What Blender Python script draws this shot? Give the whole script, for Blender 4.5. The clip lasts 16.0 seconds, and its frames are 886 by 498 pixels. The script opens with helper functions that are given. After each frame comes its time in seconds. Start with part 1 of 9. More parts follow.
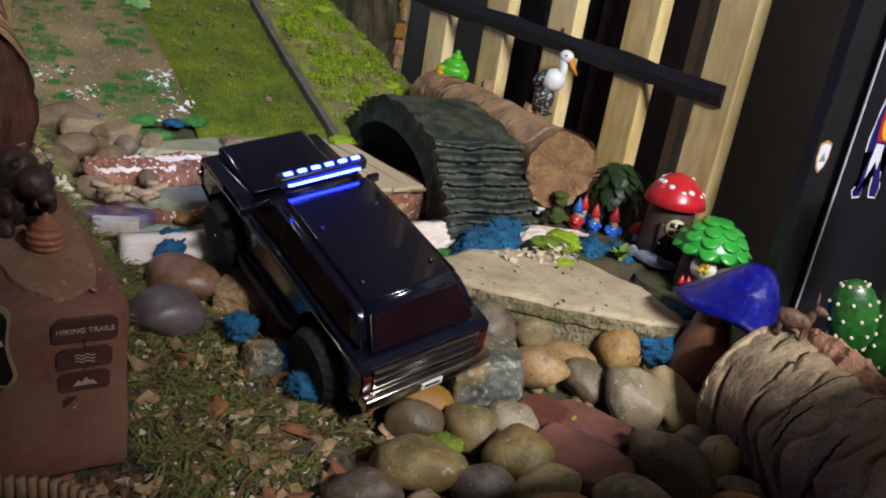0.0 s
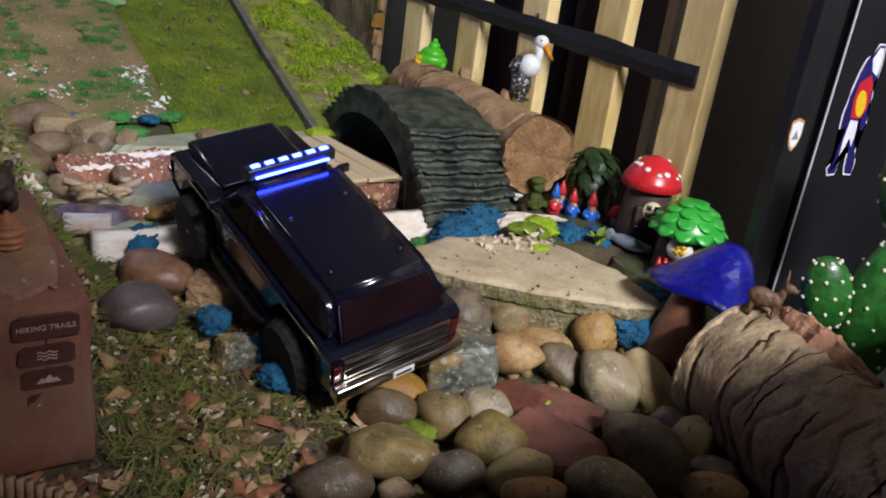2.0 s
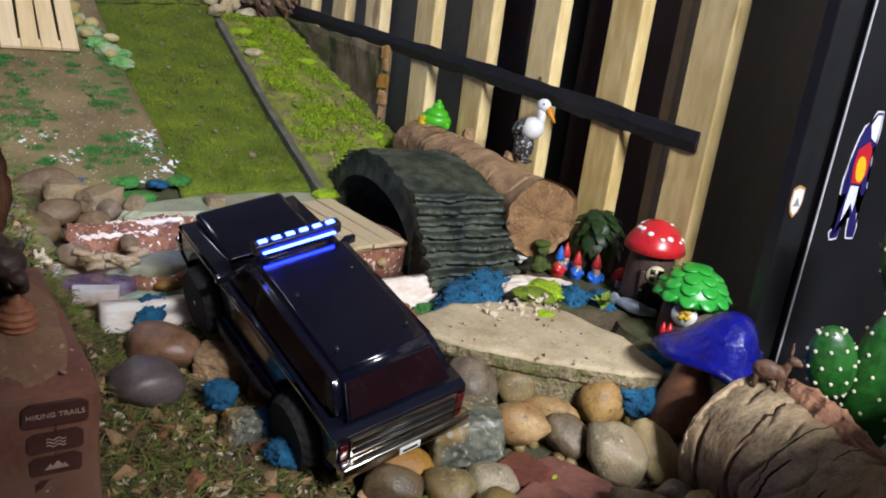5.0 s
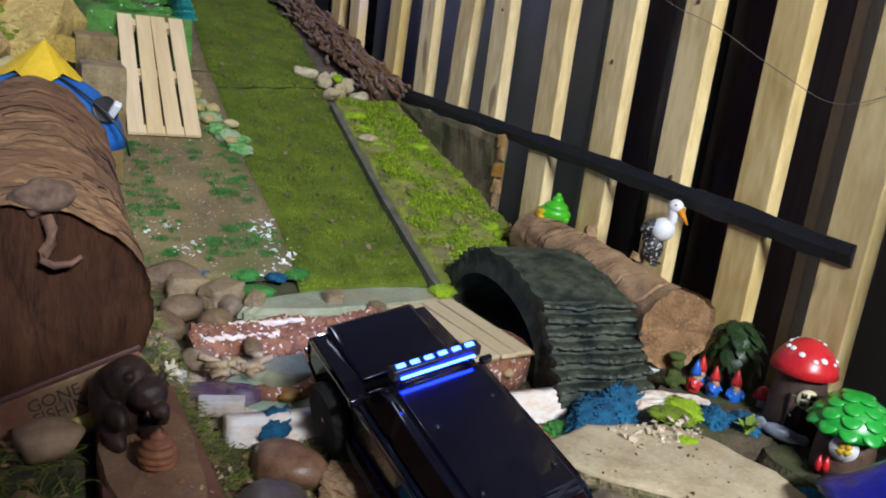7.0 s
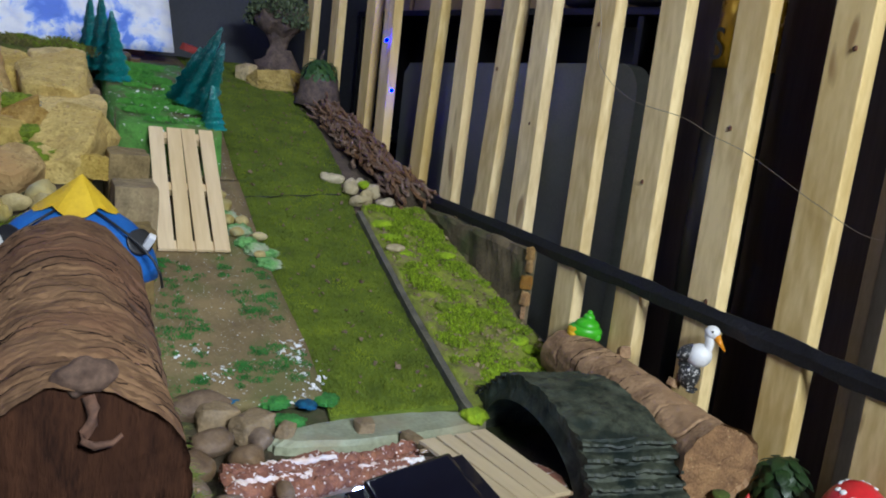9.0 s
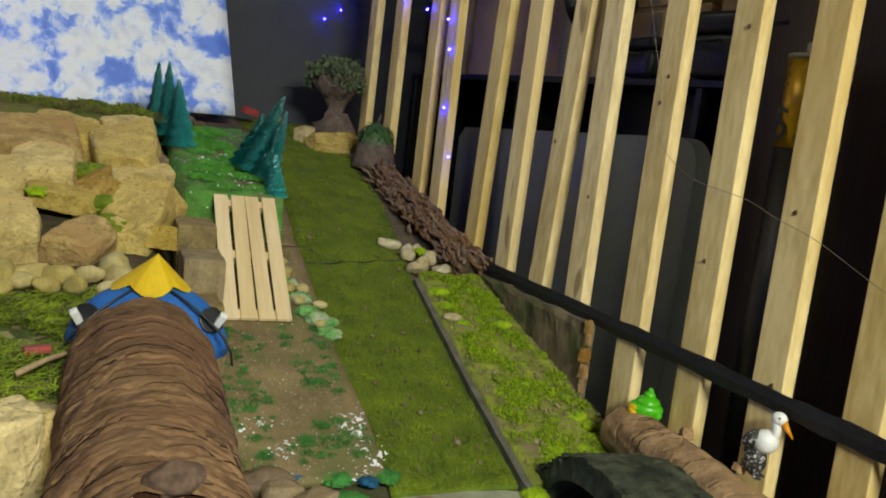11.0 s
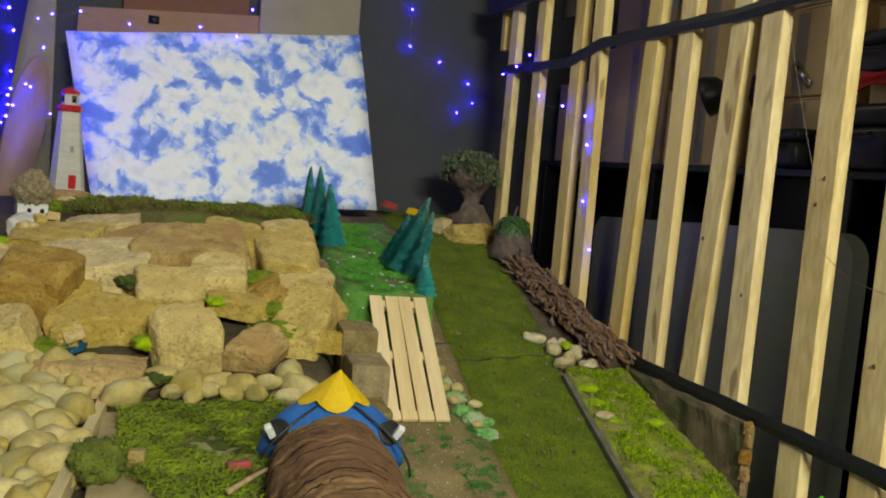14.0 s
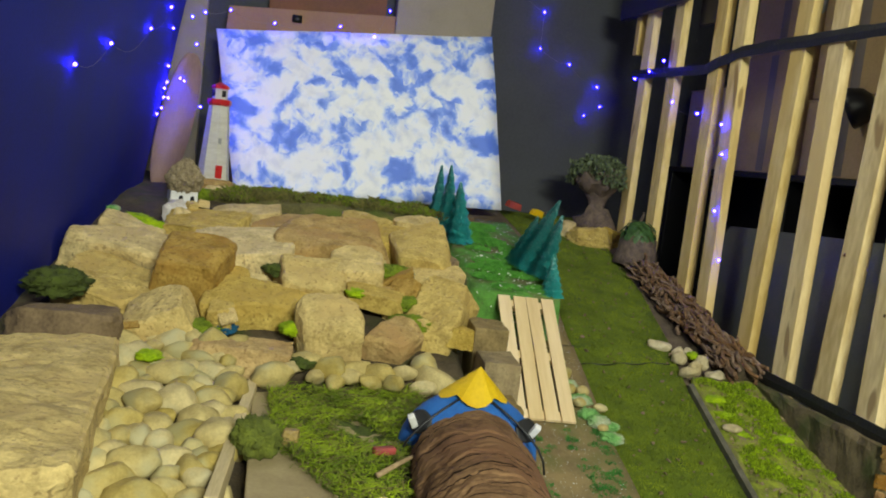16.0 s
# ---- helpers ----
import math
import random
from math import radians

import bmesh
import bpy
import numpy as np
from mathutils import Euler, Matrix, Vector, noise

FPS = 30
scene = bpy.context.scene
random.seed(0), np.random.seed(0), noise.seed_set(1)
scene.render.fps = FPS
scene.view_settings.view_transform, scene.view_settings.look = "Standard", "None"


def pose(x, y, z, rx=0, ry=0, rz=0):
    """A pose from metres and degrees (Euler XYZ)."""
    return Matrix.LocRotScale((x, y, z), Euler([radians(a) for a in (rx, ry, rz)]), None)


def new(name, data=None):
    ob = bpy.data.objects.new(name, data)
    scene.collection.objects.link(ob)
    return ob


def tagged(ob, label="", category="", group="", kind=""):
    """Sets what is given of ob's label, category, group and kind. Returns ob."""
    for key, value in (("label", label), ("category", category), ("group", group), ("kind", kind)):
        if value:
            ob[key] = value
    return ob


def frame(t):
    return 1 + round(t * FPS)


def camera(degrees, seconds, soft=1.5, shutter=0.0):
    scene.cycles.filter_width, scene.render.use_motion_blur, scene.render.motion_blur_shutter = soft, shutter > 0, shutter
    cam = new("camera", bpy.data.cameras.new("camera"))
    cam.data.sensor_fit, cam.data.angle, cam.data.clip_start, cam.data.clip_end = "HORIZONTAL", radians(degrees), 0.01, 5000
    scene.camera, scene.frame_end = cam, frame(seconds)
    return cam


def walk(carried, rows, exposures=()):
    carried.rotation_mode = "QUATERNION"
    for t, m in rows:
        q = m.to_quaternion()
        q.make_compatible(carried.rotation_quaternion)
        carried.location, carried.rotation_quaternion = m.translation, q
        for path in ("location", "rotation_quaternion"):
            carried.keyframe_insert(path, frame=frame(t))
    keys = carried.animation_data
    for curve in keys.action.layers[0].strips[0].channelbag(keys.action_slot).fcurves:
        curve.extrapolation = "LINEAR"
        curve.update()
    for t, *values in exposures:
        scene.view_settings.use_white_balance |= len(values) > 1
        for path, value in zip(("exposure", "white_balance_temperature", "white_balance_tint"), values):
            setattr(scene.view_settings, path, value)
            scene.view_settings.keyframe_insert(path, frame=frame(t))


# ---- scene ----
cam = camera(54.4, 16.0, 1.9)
METRES, EYE, TILT, LEAN, TURN = 0.9, 0.85, -1.67, -0.05, -38.0
ROWS = [
    (0.0, 0.0, 0.0, 0.0, 3.22, -19.83, -8.99),
    (0.5, 0.014, -0.004, -0.0031, 2.92, -20.0, -8.71),
    (1.0, 0.0288, -0.0037, 0.006, 2.73, -20.02, -7.75),
    (1.5, 0.038, -0.0001, 0.0096, 2.78, -20.16, -7.37),
    (2.0, 0.0444, 0.0043, 0.0002, 2.52, -20.33, -7.57),
    (2.5, 0.053, 0.0109, -0.0018, 2.16, -20.25, -7.76),
    (3.0, 0.0393, 0.0013, 0.0062, 2.45, -19.94, -7.62),
    (5.5, 0.031, 0.0158, 0.0737, 3.05, -16.54, -6.96),
    (6.0, -0.0032, 0.0235, 0.1001, 5.41, -15.49, -6.44),
    (6.5, -0.051, 0.0616, 0.1199, 7.06, -14.95, -5.56),
    (7.0, -0.0848, 0.1051, 0.1149, 8.31, -14.31, -7.2),
    (7.5, -0.0754, 0.1305, 0.1186, 6.79, -13.52, -7.84),
    (8.0, -0.0819, 0.1268, 0.1538, 7.09, -12.48, -6.85),
    (8.5, -0.1135, 0.1185, 0.2102, 8.43, -10.79, -5.87),
    (9.0, -0.1476, 0.1429, 0.243, 9.3, -9.81, -6.74),
    (11.5, -0.2177, 0.1115, 0.3484, 12.57, -6.61, -6.72),
    (12.0, -0.2161, 0.0937, 0.3716, 13.06, -6.04, -6.43),
    (12.5, -0.2303, 0.0696, 0.3962, 14.59, -5.21, -5.91),
    (13.0, -0.2705, 0.046, 0.4204, 16.43, -4.26, -5.64),
    (13.5, -0.2996, 0.026, 0.4404, 18.02, -3.84, -5.33),
    (14.0, -0.3296, -0.0006, 0.4455, 19.54, -3.63, -5.16),
    (14.5, -0.3527, -0.0304, 0.4532, 21.91, -3.26, -5.33),
    (15.0, -0.3694, -0.0625, 0.4675, 24.34, -3.29, -5.91),
    (15.5, -0.39, -0.084, 0.4624, 25.67, -4.23, -6.93),
    (16.0, -0.3992, -0.1062, 0.4546, 26.7, -4.63, -7.38),
]
walk(cam, [(t, pose(0, 0, EYE, TILT, LEAN, TURN) @ pose(METRES * x, METRES * y, METRES * z, 90 + pitch, roll, yaw)) for t, x, y, z, yaw, pitch, roll in ROWS],
     [(0.0, -0.25, 6600, 10), (5.5, 0.0, 6400, 8), (7.0, -0.06, 6200, 6), (9.0, -0.24, 6000, 3), (12.0, -0.23, 8600, -10), (14.5, -0.17, 8700, -10), (16.0, -0.06, 8100, -10)])

# ---- light ----
world = bpy.data.worlds.new("world")
scene.world = world
world.use_nodes = True
world.node_tree.nodes["Background"].inputs[0].default_value = (0.5, 0.55, 0.65, 1)
world.node_tree.nodes["Background"].inputs[1].default_value = 0.05


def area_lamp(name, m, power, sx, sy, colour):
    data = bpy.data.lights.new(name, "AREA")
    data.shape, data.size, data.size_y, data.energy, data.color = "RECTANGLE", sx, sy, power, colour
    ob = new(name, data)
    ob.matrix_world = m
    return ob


# two unseen strip fixtures on the garage ceiling, one far behind the camera, one over the course
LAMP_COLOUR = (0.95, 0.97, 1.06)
area_lamp("unseen_lamp_light", pose(0.38, -2.0, 2.66, 52, 0, 0), 335.0, 1.2, 0.14, LAMP_COLOUR)
# added fill that brightens the far end of the course
area_lamp("unseen_lamp_light", pose(0.10, 3.20, 2.66), 12.0, 1.2, 0.14, LAMP_COLOUR)


# ---- materials ----
def clamp01(v):
    return max(0.0, min(1.0, v))


def mat(name, a, b=None, c=None, rough=0.7, metal=0.0, scale=20.0, fine=120.0, bump=0.3, dist=0.004, stretch=(1, 1, 1), coat=0.0,
        rand=0.0, speck=None, speck_scale=300.0, speck_cut=0.68, spec=0.5):
    """Two scales of noise between colours a and b, a third colour c in blotches, optional specks, and bump."""
    m = bpy.data.materials.new(name)
    m.use_nodes = True
    nt = m.node_tree
    nodes, links = nt.nodes, nt.links
    p = nodes["Principled BSDF"]
    b = b or tuple(v * 0.6 for v in a)
    tc = nodes.new("ShaderNodeTexCoord")
    mp = nodes.new("ShaderNodeMapping")
    mp.inputs["Scale"].default_value = stretch
    links.new(tc.outputs["Object"], mp.inputs[0])
    src = mp.outputs[0]
    if rand:
        info = nodes.new("ShaderNodeObjectInfo")
        comb = nodes.new("ShaderNodeVectorMath")
        comb.operation = "MULTIPLY_ADD"
        comb.inputs[1].default_value = (7.3, 5.1, 3.7)
        links.new(info.outputs["Random"], comb.inputs[0])
        links.new(src, comb.inputs[2])
        src = comb.outputs[0]
    n1 = nodes.new("ShaderNodeTexNoise")
    n1.inputs["Scale"].default_value, n1.inputs["Detail"].default_value, n1.inputs["Roughness"].default_value = scale, 6, 0.6
    n2 = nodes.new("ShaderNodeTexNoise")
    n2.inputs["Scale"].default_value, n2.inputs["Detail"].default_value = fine, 4
    links.new(src, n1.inputs["Vector"])
    links.new(src, n2.inputs["Vector"])
    add = nodes.new("ShaderNodeMath")
    add.operation = "MULTIPLY_ADD"
    add.inputs[1].default_value = 0.45
    links.new(n2.outputs[0], add.inputs[0])
    links.new(n1.outputs[0], add.inputs[2])
    ramp = nodes.new("ShaderNodeValToRGB")
    ramp.color_ramp.elements[0].position, ramp.color_ramp.elements[0].color = 0.52, (*b, 1)
    ramp.color_ramp.elements[1].position, ramp.color_ramp.elements[1].color = 0.88, (*a, 1)
    links.new(add.outputs[0], ramp.inputs[0])
    col = ramp.outputs[0]
    if c:
        n3 = nodes.new("ShaderNodeTexNoise")
        n3.inputs["Scale"].default_value, n3.inputs["Detail"].default_value = scale * 0.45, 5
        off = nodes.new("ShaderNodeVectorMath")
        off.inputs[1].default_value = (3.1, 9.7, 5.5)
        links.new(src, off.inputs[0])
        links.new(off.outputs[0], n3.inputs["Vector"])
        cut = nodes.new("ShaderNodeMapRange")
        cut.inputs[1].default_value, cut.inputs[2].default_value = 0.5, 0.66
        links.new(n3.outputs[0], cut.inputs[0])
        mx = nodes.new("ShaderNodeMix")
        mx.data_type = "RGBA"
        links.new(cut.outputs[0], mx.inputs["Factor"])
        links.new(col, mx.inputs["A"])
        mx.inputs["B"].default_value = (*c, 1)
        col = mx.outputs["Result"]
    if speck:
        v = nodes.new("ShaderNodeTexNoise")
        v.inputs["Scale"].default_value, v.inputs["Detail"].default_value = speck_scale, 1
        links.new(src, v.inputs["Vector"])
        cut = nodes.new("ShaderNodeMapRange")
        cut.inputs[1].default_value, cut.inputs[2].default_value = speck_cut, speck_cut + 0.04
        links.new(v.outputs[0], cut.inputs[0])
        mx = nodes.new("ShaderNodeMix")
        mx.data_type = "RGBA"
        links.new(cut.outputs[0], mx.inputs["Factor"])
        links.new(col, mx.inputs["A"])
        mx.inputs["B"].default_value = (*speck, 1)
        col = mx.outputs["Result"]
    if rand:
        hsv = nodes.new("ShaderNodeHueSaturation")
        mr = nodes.new("ShaderNodeMapRange")
        mr.inputs[3].default_value, mr.inputs[4].default_value = 1 - rand, 1 + rand
        links.new(info.outputs["Random"], mr.inputs[0])
        links.new(mr.outputs[0], hsv.inputs["Value"])
        sat = nodes.new("ShaderNodeMapRange")
        sat.inputs[3].default_value, sat.inputs[4].default_value = 1 + 1.2 * rand, 1 - 1.2 * rand
        links.new(info.outputs["Random"], sat.inputs[0])
        links.new(sat.outputs[0], hsv.inputs["Saturation"])
        links.new(col, hsv.inputs["Color"])
        col = hsv.outputs[0]
    links.new(col, p.inputs["Base Color"])
    rr = nodes.new("ShaderNodeMapRange")
    rr.inputs[3].default_value, rr.inputs[4].default_value = clamp01(rough - 0.12), clamp01(rough + 0.12)
    links.new(n1.outputs[0], rr.inputs[0])
    links.new(rr.outputs[0], p.inputs["Roughness"])
    p.inputs["Metallic"].default_value = metal
    p.inputs["Coat Weight"].default_value = coat
    p.inputs["Specular IOR Level"].default_value = spec
    if bump:
        bp = nodes.new("ShaderNodeBump")
        bp.inputs["Strength"].default_value, bp.inputs["Distance"].default_value = bump, dist
        links.new(add.outputs[0], bp.inputs["Height"])
        links.new(bp.outputs[0], p.inputs["Normal"])
    return m


def plain(name, colour, rough=0.4, metal=0.0, coat=0.0):
    return mat(name, colour, tuple(v * 0.85 for v in colour), rough=rough, metal=metal, coat=coat, bump=0.05, dist=0.001, scale=30)


def glow(name, colour, strength):
    m = bpy.data.materials.new(name)
    m.use_nodes = True
    p = m.node_tree.nodes["Principled BSDF"]
    p.inputs["Base Color"].default_value = (*colour, 1)
    p.inputs["Emission Color"].default_value = (*colour, 1)
    p.inputs["Emission Strength"].default_value = strength
    return m


SOIL = mat("soil", (0.10, 0.075, 0.04), (0.035, 0.022, 0.012), (0.05, 0.06, 0.015), rough=0.95, scale=14, fine=160, bump=0.9, dist=0.01)
CONCRETE_FLOOR = mat("garage_concrete", (0.30, 0.29, 0.27), (0.2, 0.2, 0.19), rough=0.8, scale=4)
DARK_WALL = mat("dark_grey_wall", (0.055, 0.058, 0.065), (0.035, 0.037, 0.042), rough=0.75, scale=3, fine=60, bump=0.1)
# dark board; the blue cast by the nearby lights is in its colour
BLUE_GLOW_BOARD = mat("blue_glow_board", (0.013, 0.021, 0.25), (0.009, 0.014, 0.17), rough=0.6, scale=3, bump=0.1, spec=0.12)
BOUNCE_WALL = mat("bounce_wall_paint", (0.50, 0.48, 0.45), (0.42, 0.40, 0.38), rough=0.8, scale=3, fine=60, bump=0.1)
CEILING_PAINT = mat("ceiling_paint", (0.30, 0.28, 0.25), (0.24, 0.22, 0.20), rough=0.9, scale=3)
LUMBER = mat("pine_lumber", (0.86, 0.67, 0.33), (0.58, 0.40, 0.145), (0.72, 0.51, 0.20), rough=0.65, scale=6, fine=48, stretch=(1.2, 1.2, 0.28),
             bump=0.2, rand=0.09, speck=(0.40, 0.25, 0.10), speck_scale=13, speck_cut=0.70)
KNOT = mat("lumber_knot", (0.16, 0.07, 0.03), (0.08, 0.035, 0.015), rough=0.6, scale=80)
BLACK_CLOTH = mat("black_cloth", (0.012, 0.012, 0.014), (0.006, 0.006, 0.007), rough=0.55, scale=60, bump=0.5)
TURF = mat("green_turf", (0.14, 0.19, 0.008), (0.05, 0.08, 0.003), (0.09, 0.13, 0.005), rough=0.95, scale=12, fine=220, bump=0.8, dist=0.006)
TURF_BLADE = mat("turf_blade", (0.225, 0.285, 0.011), (0.045, 0.07, 0.003), (0.085, 0.115, 0.005), rough=0.8, scale=11, fine=300, bump=0)
ROAD_BOARD = mat("worn_board", (0.26, 0.19, 0.085), (0.14, 0.10, 0.045), (0.12, 0.125, 0.035), rough=0.85, scale=10, fine=130, bump=0.5,
                 speck=(0.7, 0.72, 0.7), speck_scale=160, speck_cut=0.70)
EDGE_BOARD = mat("brown_edge_board", (0.15, 0.11, 0.075), (0.07, 0.05, 0.035), rough=0.9, scale=14, fine=120, bump=0.6)
KERB = mat("slate_kerb", (0.16, 0.15, 0.105), (0.062, 0.058, 0.042), rough=0.7, scale=18, fine=150, bump=0.4)
BED_MOSS = mat("bed_moss", (0.28, 0.33, 0.03), (0.10, 0.10, 0.025), (0.22, 0.17, 0.09), rough=0.95, scale=22, fine=200, bump=0.9, dist=0.008)
LOG_BARK = mat("brown_log_bark", (0.27, 0.157, 0.078), (0.087, 0.045, 0.024), (0.165, 0.084, 0.045), rough=0.9, spec=0.2, scale=9, fine=95, stretch=(0.85, 1.25, 0.85), bump=0.8, dist=0.008)
# brown sawn wood, its colour darkened further to stand in for shade
SHADED_LOG_END = mat("shaded_brown_end", (0.062, 0.026, 0.013), (0.018, 0.008, 0.005), (0.036, 0.015, 0.008), rough=0.95, spec=0.12, scale=16, fine=110, stretch=(2.6, 1, 0.5), bump=0.9, dist=0.008)
PALE_LOG = mat("pale_log_wood", (0.43, 0.27, 0.14), (0.17, 0.095, 0.044), (0.31, 0.185, 0.09), rough=0.8, scale=14, fine=120, bump=0.5, dist=0.006)
SMALL_END = mat("pale_log_end", (0.30, 0.165, 0.07), (0.14, 0.07, 0.03), rough=0.95, scale=30, fine=170, bump=1.0, dist=0.01, speck=(0.38, 0.24, 0.115), speck_scale=150, speck_cut=0.66)
GREY_BARK = mat("grey_bark", (0.36, 0.265, 0.15), (0.085, 0.055, 0.030), (0.21, 0.13, 0.068), rough=0.9, scale=16, fine=150, stretch=(1, 1.6, 1), bump=0.8, dist=0.005)
SANDSTONE = mat("sandstone", (0.66, 0.50, 0.19), (0.34, 0.24, 0.075), (0.51, 0.365, 0.13), rough=0.95, scale=17, fine=130, bump=0.9, dist=0.006, rand=0.16, speck=(0.36, 0.25, 0.09), speck_scale=70, speck_cut=0.64)
SANDSTONE_RED = mat("rusty_sandstone", (0.52, 0.36, 0.14), (0.25, 0.155, 0.05), (0.38, 0.23, 0.085), rough=0.95, scale=17, fine=130, bump=0.9, dist=0.006, rand=0.14, speck=(0.29, 0.18, 0.065), speck_scale=70, speck_cut=0.64)
PEBBLE_WHITE = mat("pale_pebble", (0.53, 0.42, 0.165), (0.33, 0.255, 0.09), (0.40, 0.36, 0.19), rough=0.75, scale=22, fine=150, bump=0.2, rand=0.14)
STONE_TAN = mat("tan_river_stone", (0.44, 0.285, 0.125), (0.18, 0.105, 0.046), (0.31, 0.165, 0.068), rough=0.58, scale=34, fine=260, bump=0.6, rand=0.28, speck=(0.12, 0.075, 0.04), speck_scale=95, speck_cut=0.68)
STONE_OLIVE = mat("olive_river_stone", (0.29, 0.222, 0.105), (0.092, 0.068, 0.032), (0.21, 0.14, 0.062), rough=0.56, scale=34, fine=260, bump=0.6, rand=0.2, speck=(0.33, 0.28, 0.2), speck_scale=90, speck_cut=0.69)
STONE_DARK = mat("dark_river_stone", (0.165, 0.118, 0.065), (0.048, 0.033, 0.021), (0.125, 0.078, 0.042), rough=0.5, scale=34, fine=260, bump=0.6, rand=0.25,
                 speck=(0.22, 0.2, 0.17), speck_scale=120, speck_cut=0.7)
STONE_RED = mat("red_slate", (0.185, 0.068, 0.045), (0.085, 0.030, 0.024), rough=0.55, scale=18, fine=130, bump=0.3, rand=0.1)
STONE_YELLOW = mat("yellow_river_stone", (0.42, 0.32, 0.14), (0.26, 0.18, 0.07), rough=0.45, scale=26, fine=180, bump=0.25, rand=0.1,
                   speck=(0.12, 0.09, 0.04), speck_scale=90, speck_cut=0.68)
SLAB_STONE = mat("pale_slab", (0.50, 0.41, 0.26), (0.34, 0.26, 0.15), (0.42, 0.33, 0.19), rough=0.95, scale=12, fine=130, bump=0.5, dist=0.004,
                 speck=(0.24, 0.18, 0.10), speck_scale=110, speck_cut=0.70)
BRIDGE_GREEN = mat("dark_green_resin", (0.070, 0.080, 0.052), (0.004, 0.007, 0.006), (0.011, 0.018, 0.014), rough=0.58, scale=30, fine=170, bump=0.6, dist=0.004, spec=0.35)
BLUE_MOSS = mat("blue_moss", (0.01, 0.12, 0.23), (0.004, 0.045, 0.10), rough=0.95, scale=30, fine=200, bump=0.8)
GREEN_MOSS = mat("green_moss", (0.20, 0.27, 0.015), (0.08, 0.12, 0.006), rough=0.95, scale=30, fine=200, bump=0.8)
LIME_MOSS = mat("lime_moss", (0.36, 0.50, 0.012), (0.19, 0.31, 0.008), rough=0.95, scale=30, fine=200, bump=0.8)
EMERALD_MOSS = mat("emerald_flock", (0.065, 0.27, 0.045), (0.025, 0.12, 0.02), rough=0.95, scale=30, fine=200, bump=0.8)
DARK_MOSS = mat("dark_moss", (0.075, 0.105, 0.012), (0.03, 0.04, 0.006), rough=0.95, scale=30, fine=200, bump=0.8)
PALLET = mat("raw_pine", (0.80, 0.62, 0.36), (0.64, 0.46, 0.23), rough=0.6, scale=12, fine=80, stretch=(1, 0.08, 1), bump=0.15, rand=0.08)
CAR_BLACK = mat("black_car_paint", (0.005, 0.006, 0.014), (0.004, 0.004, 0.010), rough=0.16, coat=0.4, bump=0)
CAR_GLASS = mat("tinted_glass", (0.012, 0.004, 0.006), (0.008, 0.003, 0.004), rough=0.16, coat=0.0, bump=0, spec=0.25)
CHROME = plain("chrome", (0.62, 0.56, 0.5), 0.18, 1.0)
TYRE = plain("black_rubber", (0.012, 0.012, 0.012), 0.8)
BLUE_LIGHT = glow("blue_white_led", (0.008, 0.017, 1.0), 130.0)
HEADLAMP = glow("blue_white_headlamp", (0.22, 0.38, 1.0), 480.0)
BLUE_LED = glow("blue_fairy_led", (0.0003, 0.0003, 1.0), 330.0)
WHITE_PAINT = plain("white_paint", (0.78, 0.77, 0.74), 0.5)
RED_PAINT = plain("red_paint", (0.55, 0.02, 0.025), 0.3)
BLACK_PAINT = plain("black_paint", (0.012, 0.012, 0.013), 0.4)


# ---- building tools ----
def part(name, bm, material, parent=None, label="", smooth=True, m=None):
    data = bpy.data.meshes.new(name)
    bm.to_mesh(data)
    bm.free()
    data.materials.append(material)
    if smooth:
        data.shade_smooth()
    ob = new(name, data)
    if parent:
        ob.parent = parent
    if m is not None:
        ob.matrix_basis = m
    if label:
        ob["label"] = label
    return ob


def piece(name, data, parent, m):
    """One more object on mesh data that is there already."""
    ob = new(name, data)
    ob.parent = parent
    ob.matrix_basis = m
    return ob


def thing(name, label, category, m, group="", kind=""):
    ob = new(name)
    ob.empty_display_size = 0.02
    ob.matrix_basis = m
    return tagged(ob, label, category, group, kind)


def solo(name, bm, material, label, category, m=None, group="", kind="", smooth=True):
    ob = part(name, bm, material, smooth=smooth, m=m)
    return tagged(ob, label, category, group, kind)


def interp(x, table):
    return float(np.interp(x, [a for a, _ in table], [b for _, b in table]))


def box(bm, x0, x1, y0, y1, z0, z1, bevel=0.0, m=None):
    r = bmesh.ops.create_cube(bm, size=1)
    mm = Matrix.Translation(((x0 + x1) / 2, (y0 + y1) / 2, (z0 + z1) / 2)) @ Matrix.Diagonal((x1 - x0, y1 - y0, z1 - z0, 1))
    if m is not None:
        mm = m @ mm
    bmesh.ops.transform(bm, matrix=mm, verts=r["verts"])
    if bevel:
        edges = {e for v in r["verts"] for e in v.link_edges}
        bmesh.ops.bevel(bm, geom=list(edges), offset=bevel, segments=2, affect="EDGES", profile=0.6)
    return bm


def cyl(bm, r0, r1, h, m=None, seg=20, caps=True):
    r = bmesh.ops.create_cone(bm, cap_ends=caps, segments=seg, radius1=r0, radius2=r1, depth=h)
    mm = Matrix.Translation((0, 0, h / 2))
    bmesh.ops.transform(bm, matrix=(m @ mm) if m is not None else mm, verts=r["verts"])
    return bm


def ball(bm, sx, sy, sz, m=None, sub=3):
    r = bmesh.ops.create_icosphere(bm, subdivisions=sub, radius=1)
    mm = Matrix.Diagonal((sx, sy, sz, 1))
    bmesh.ops.transform(bm, matrix=(m @ mm) if m is not None else mm, verts=r["verts"])
    return bm


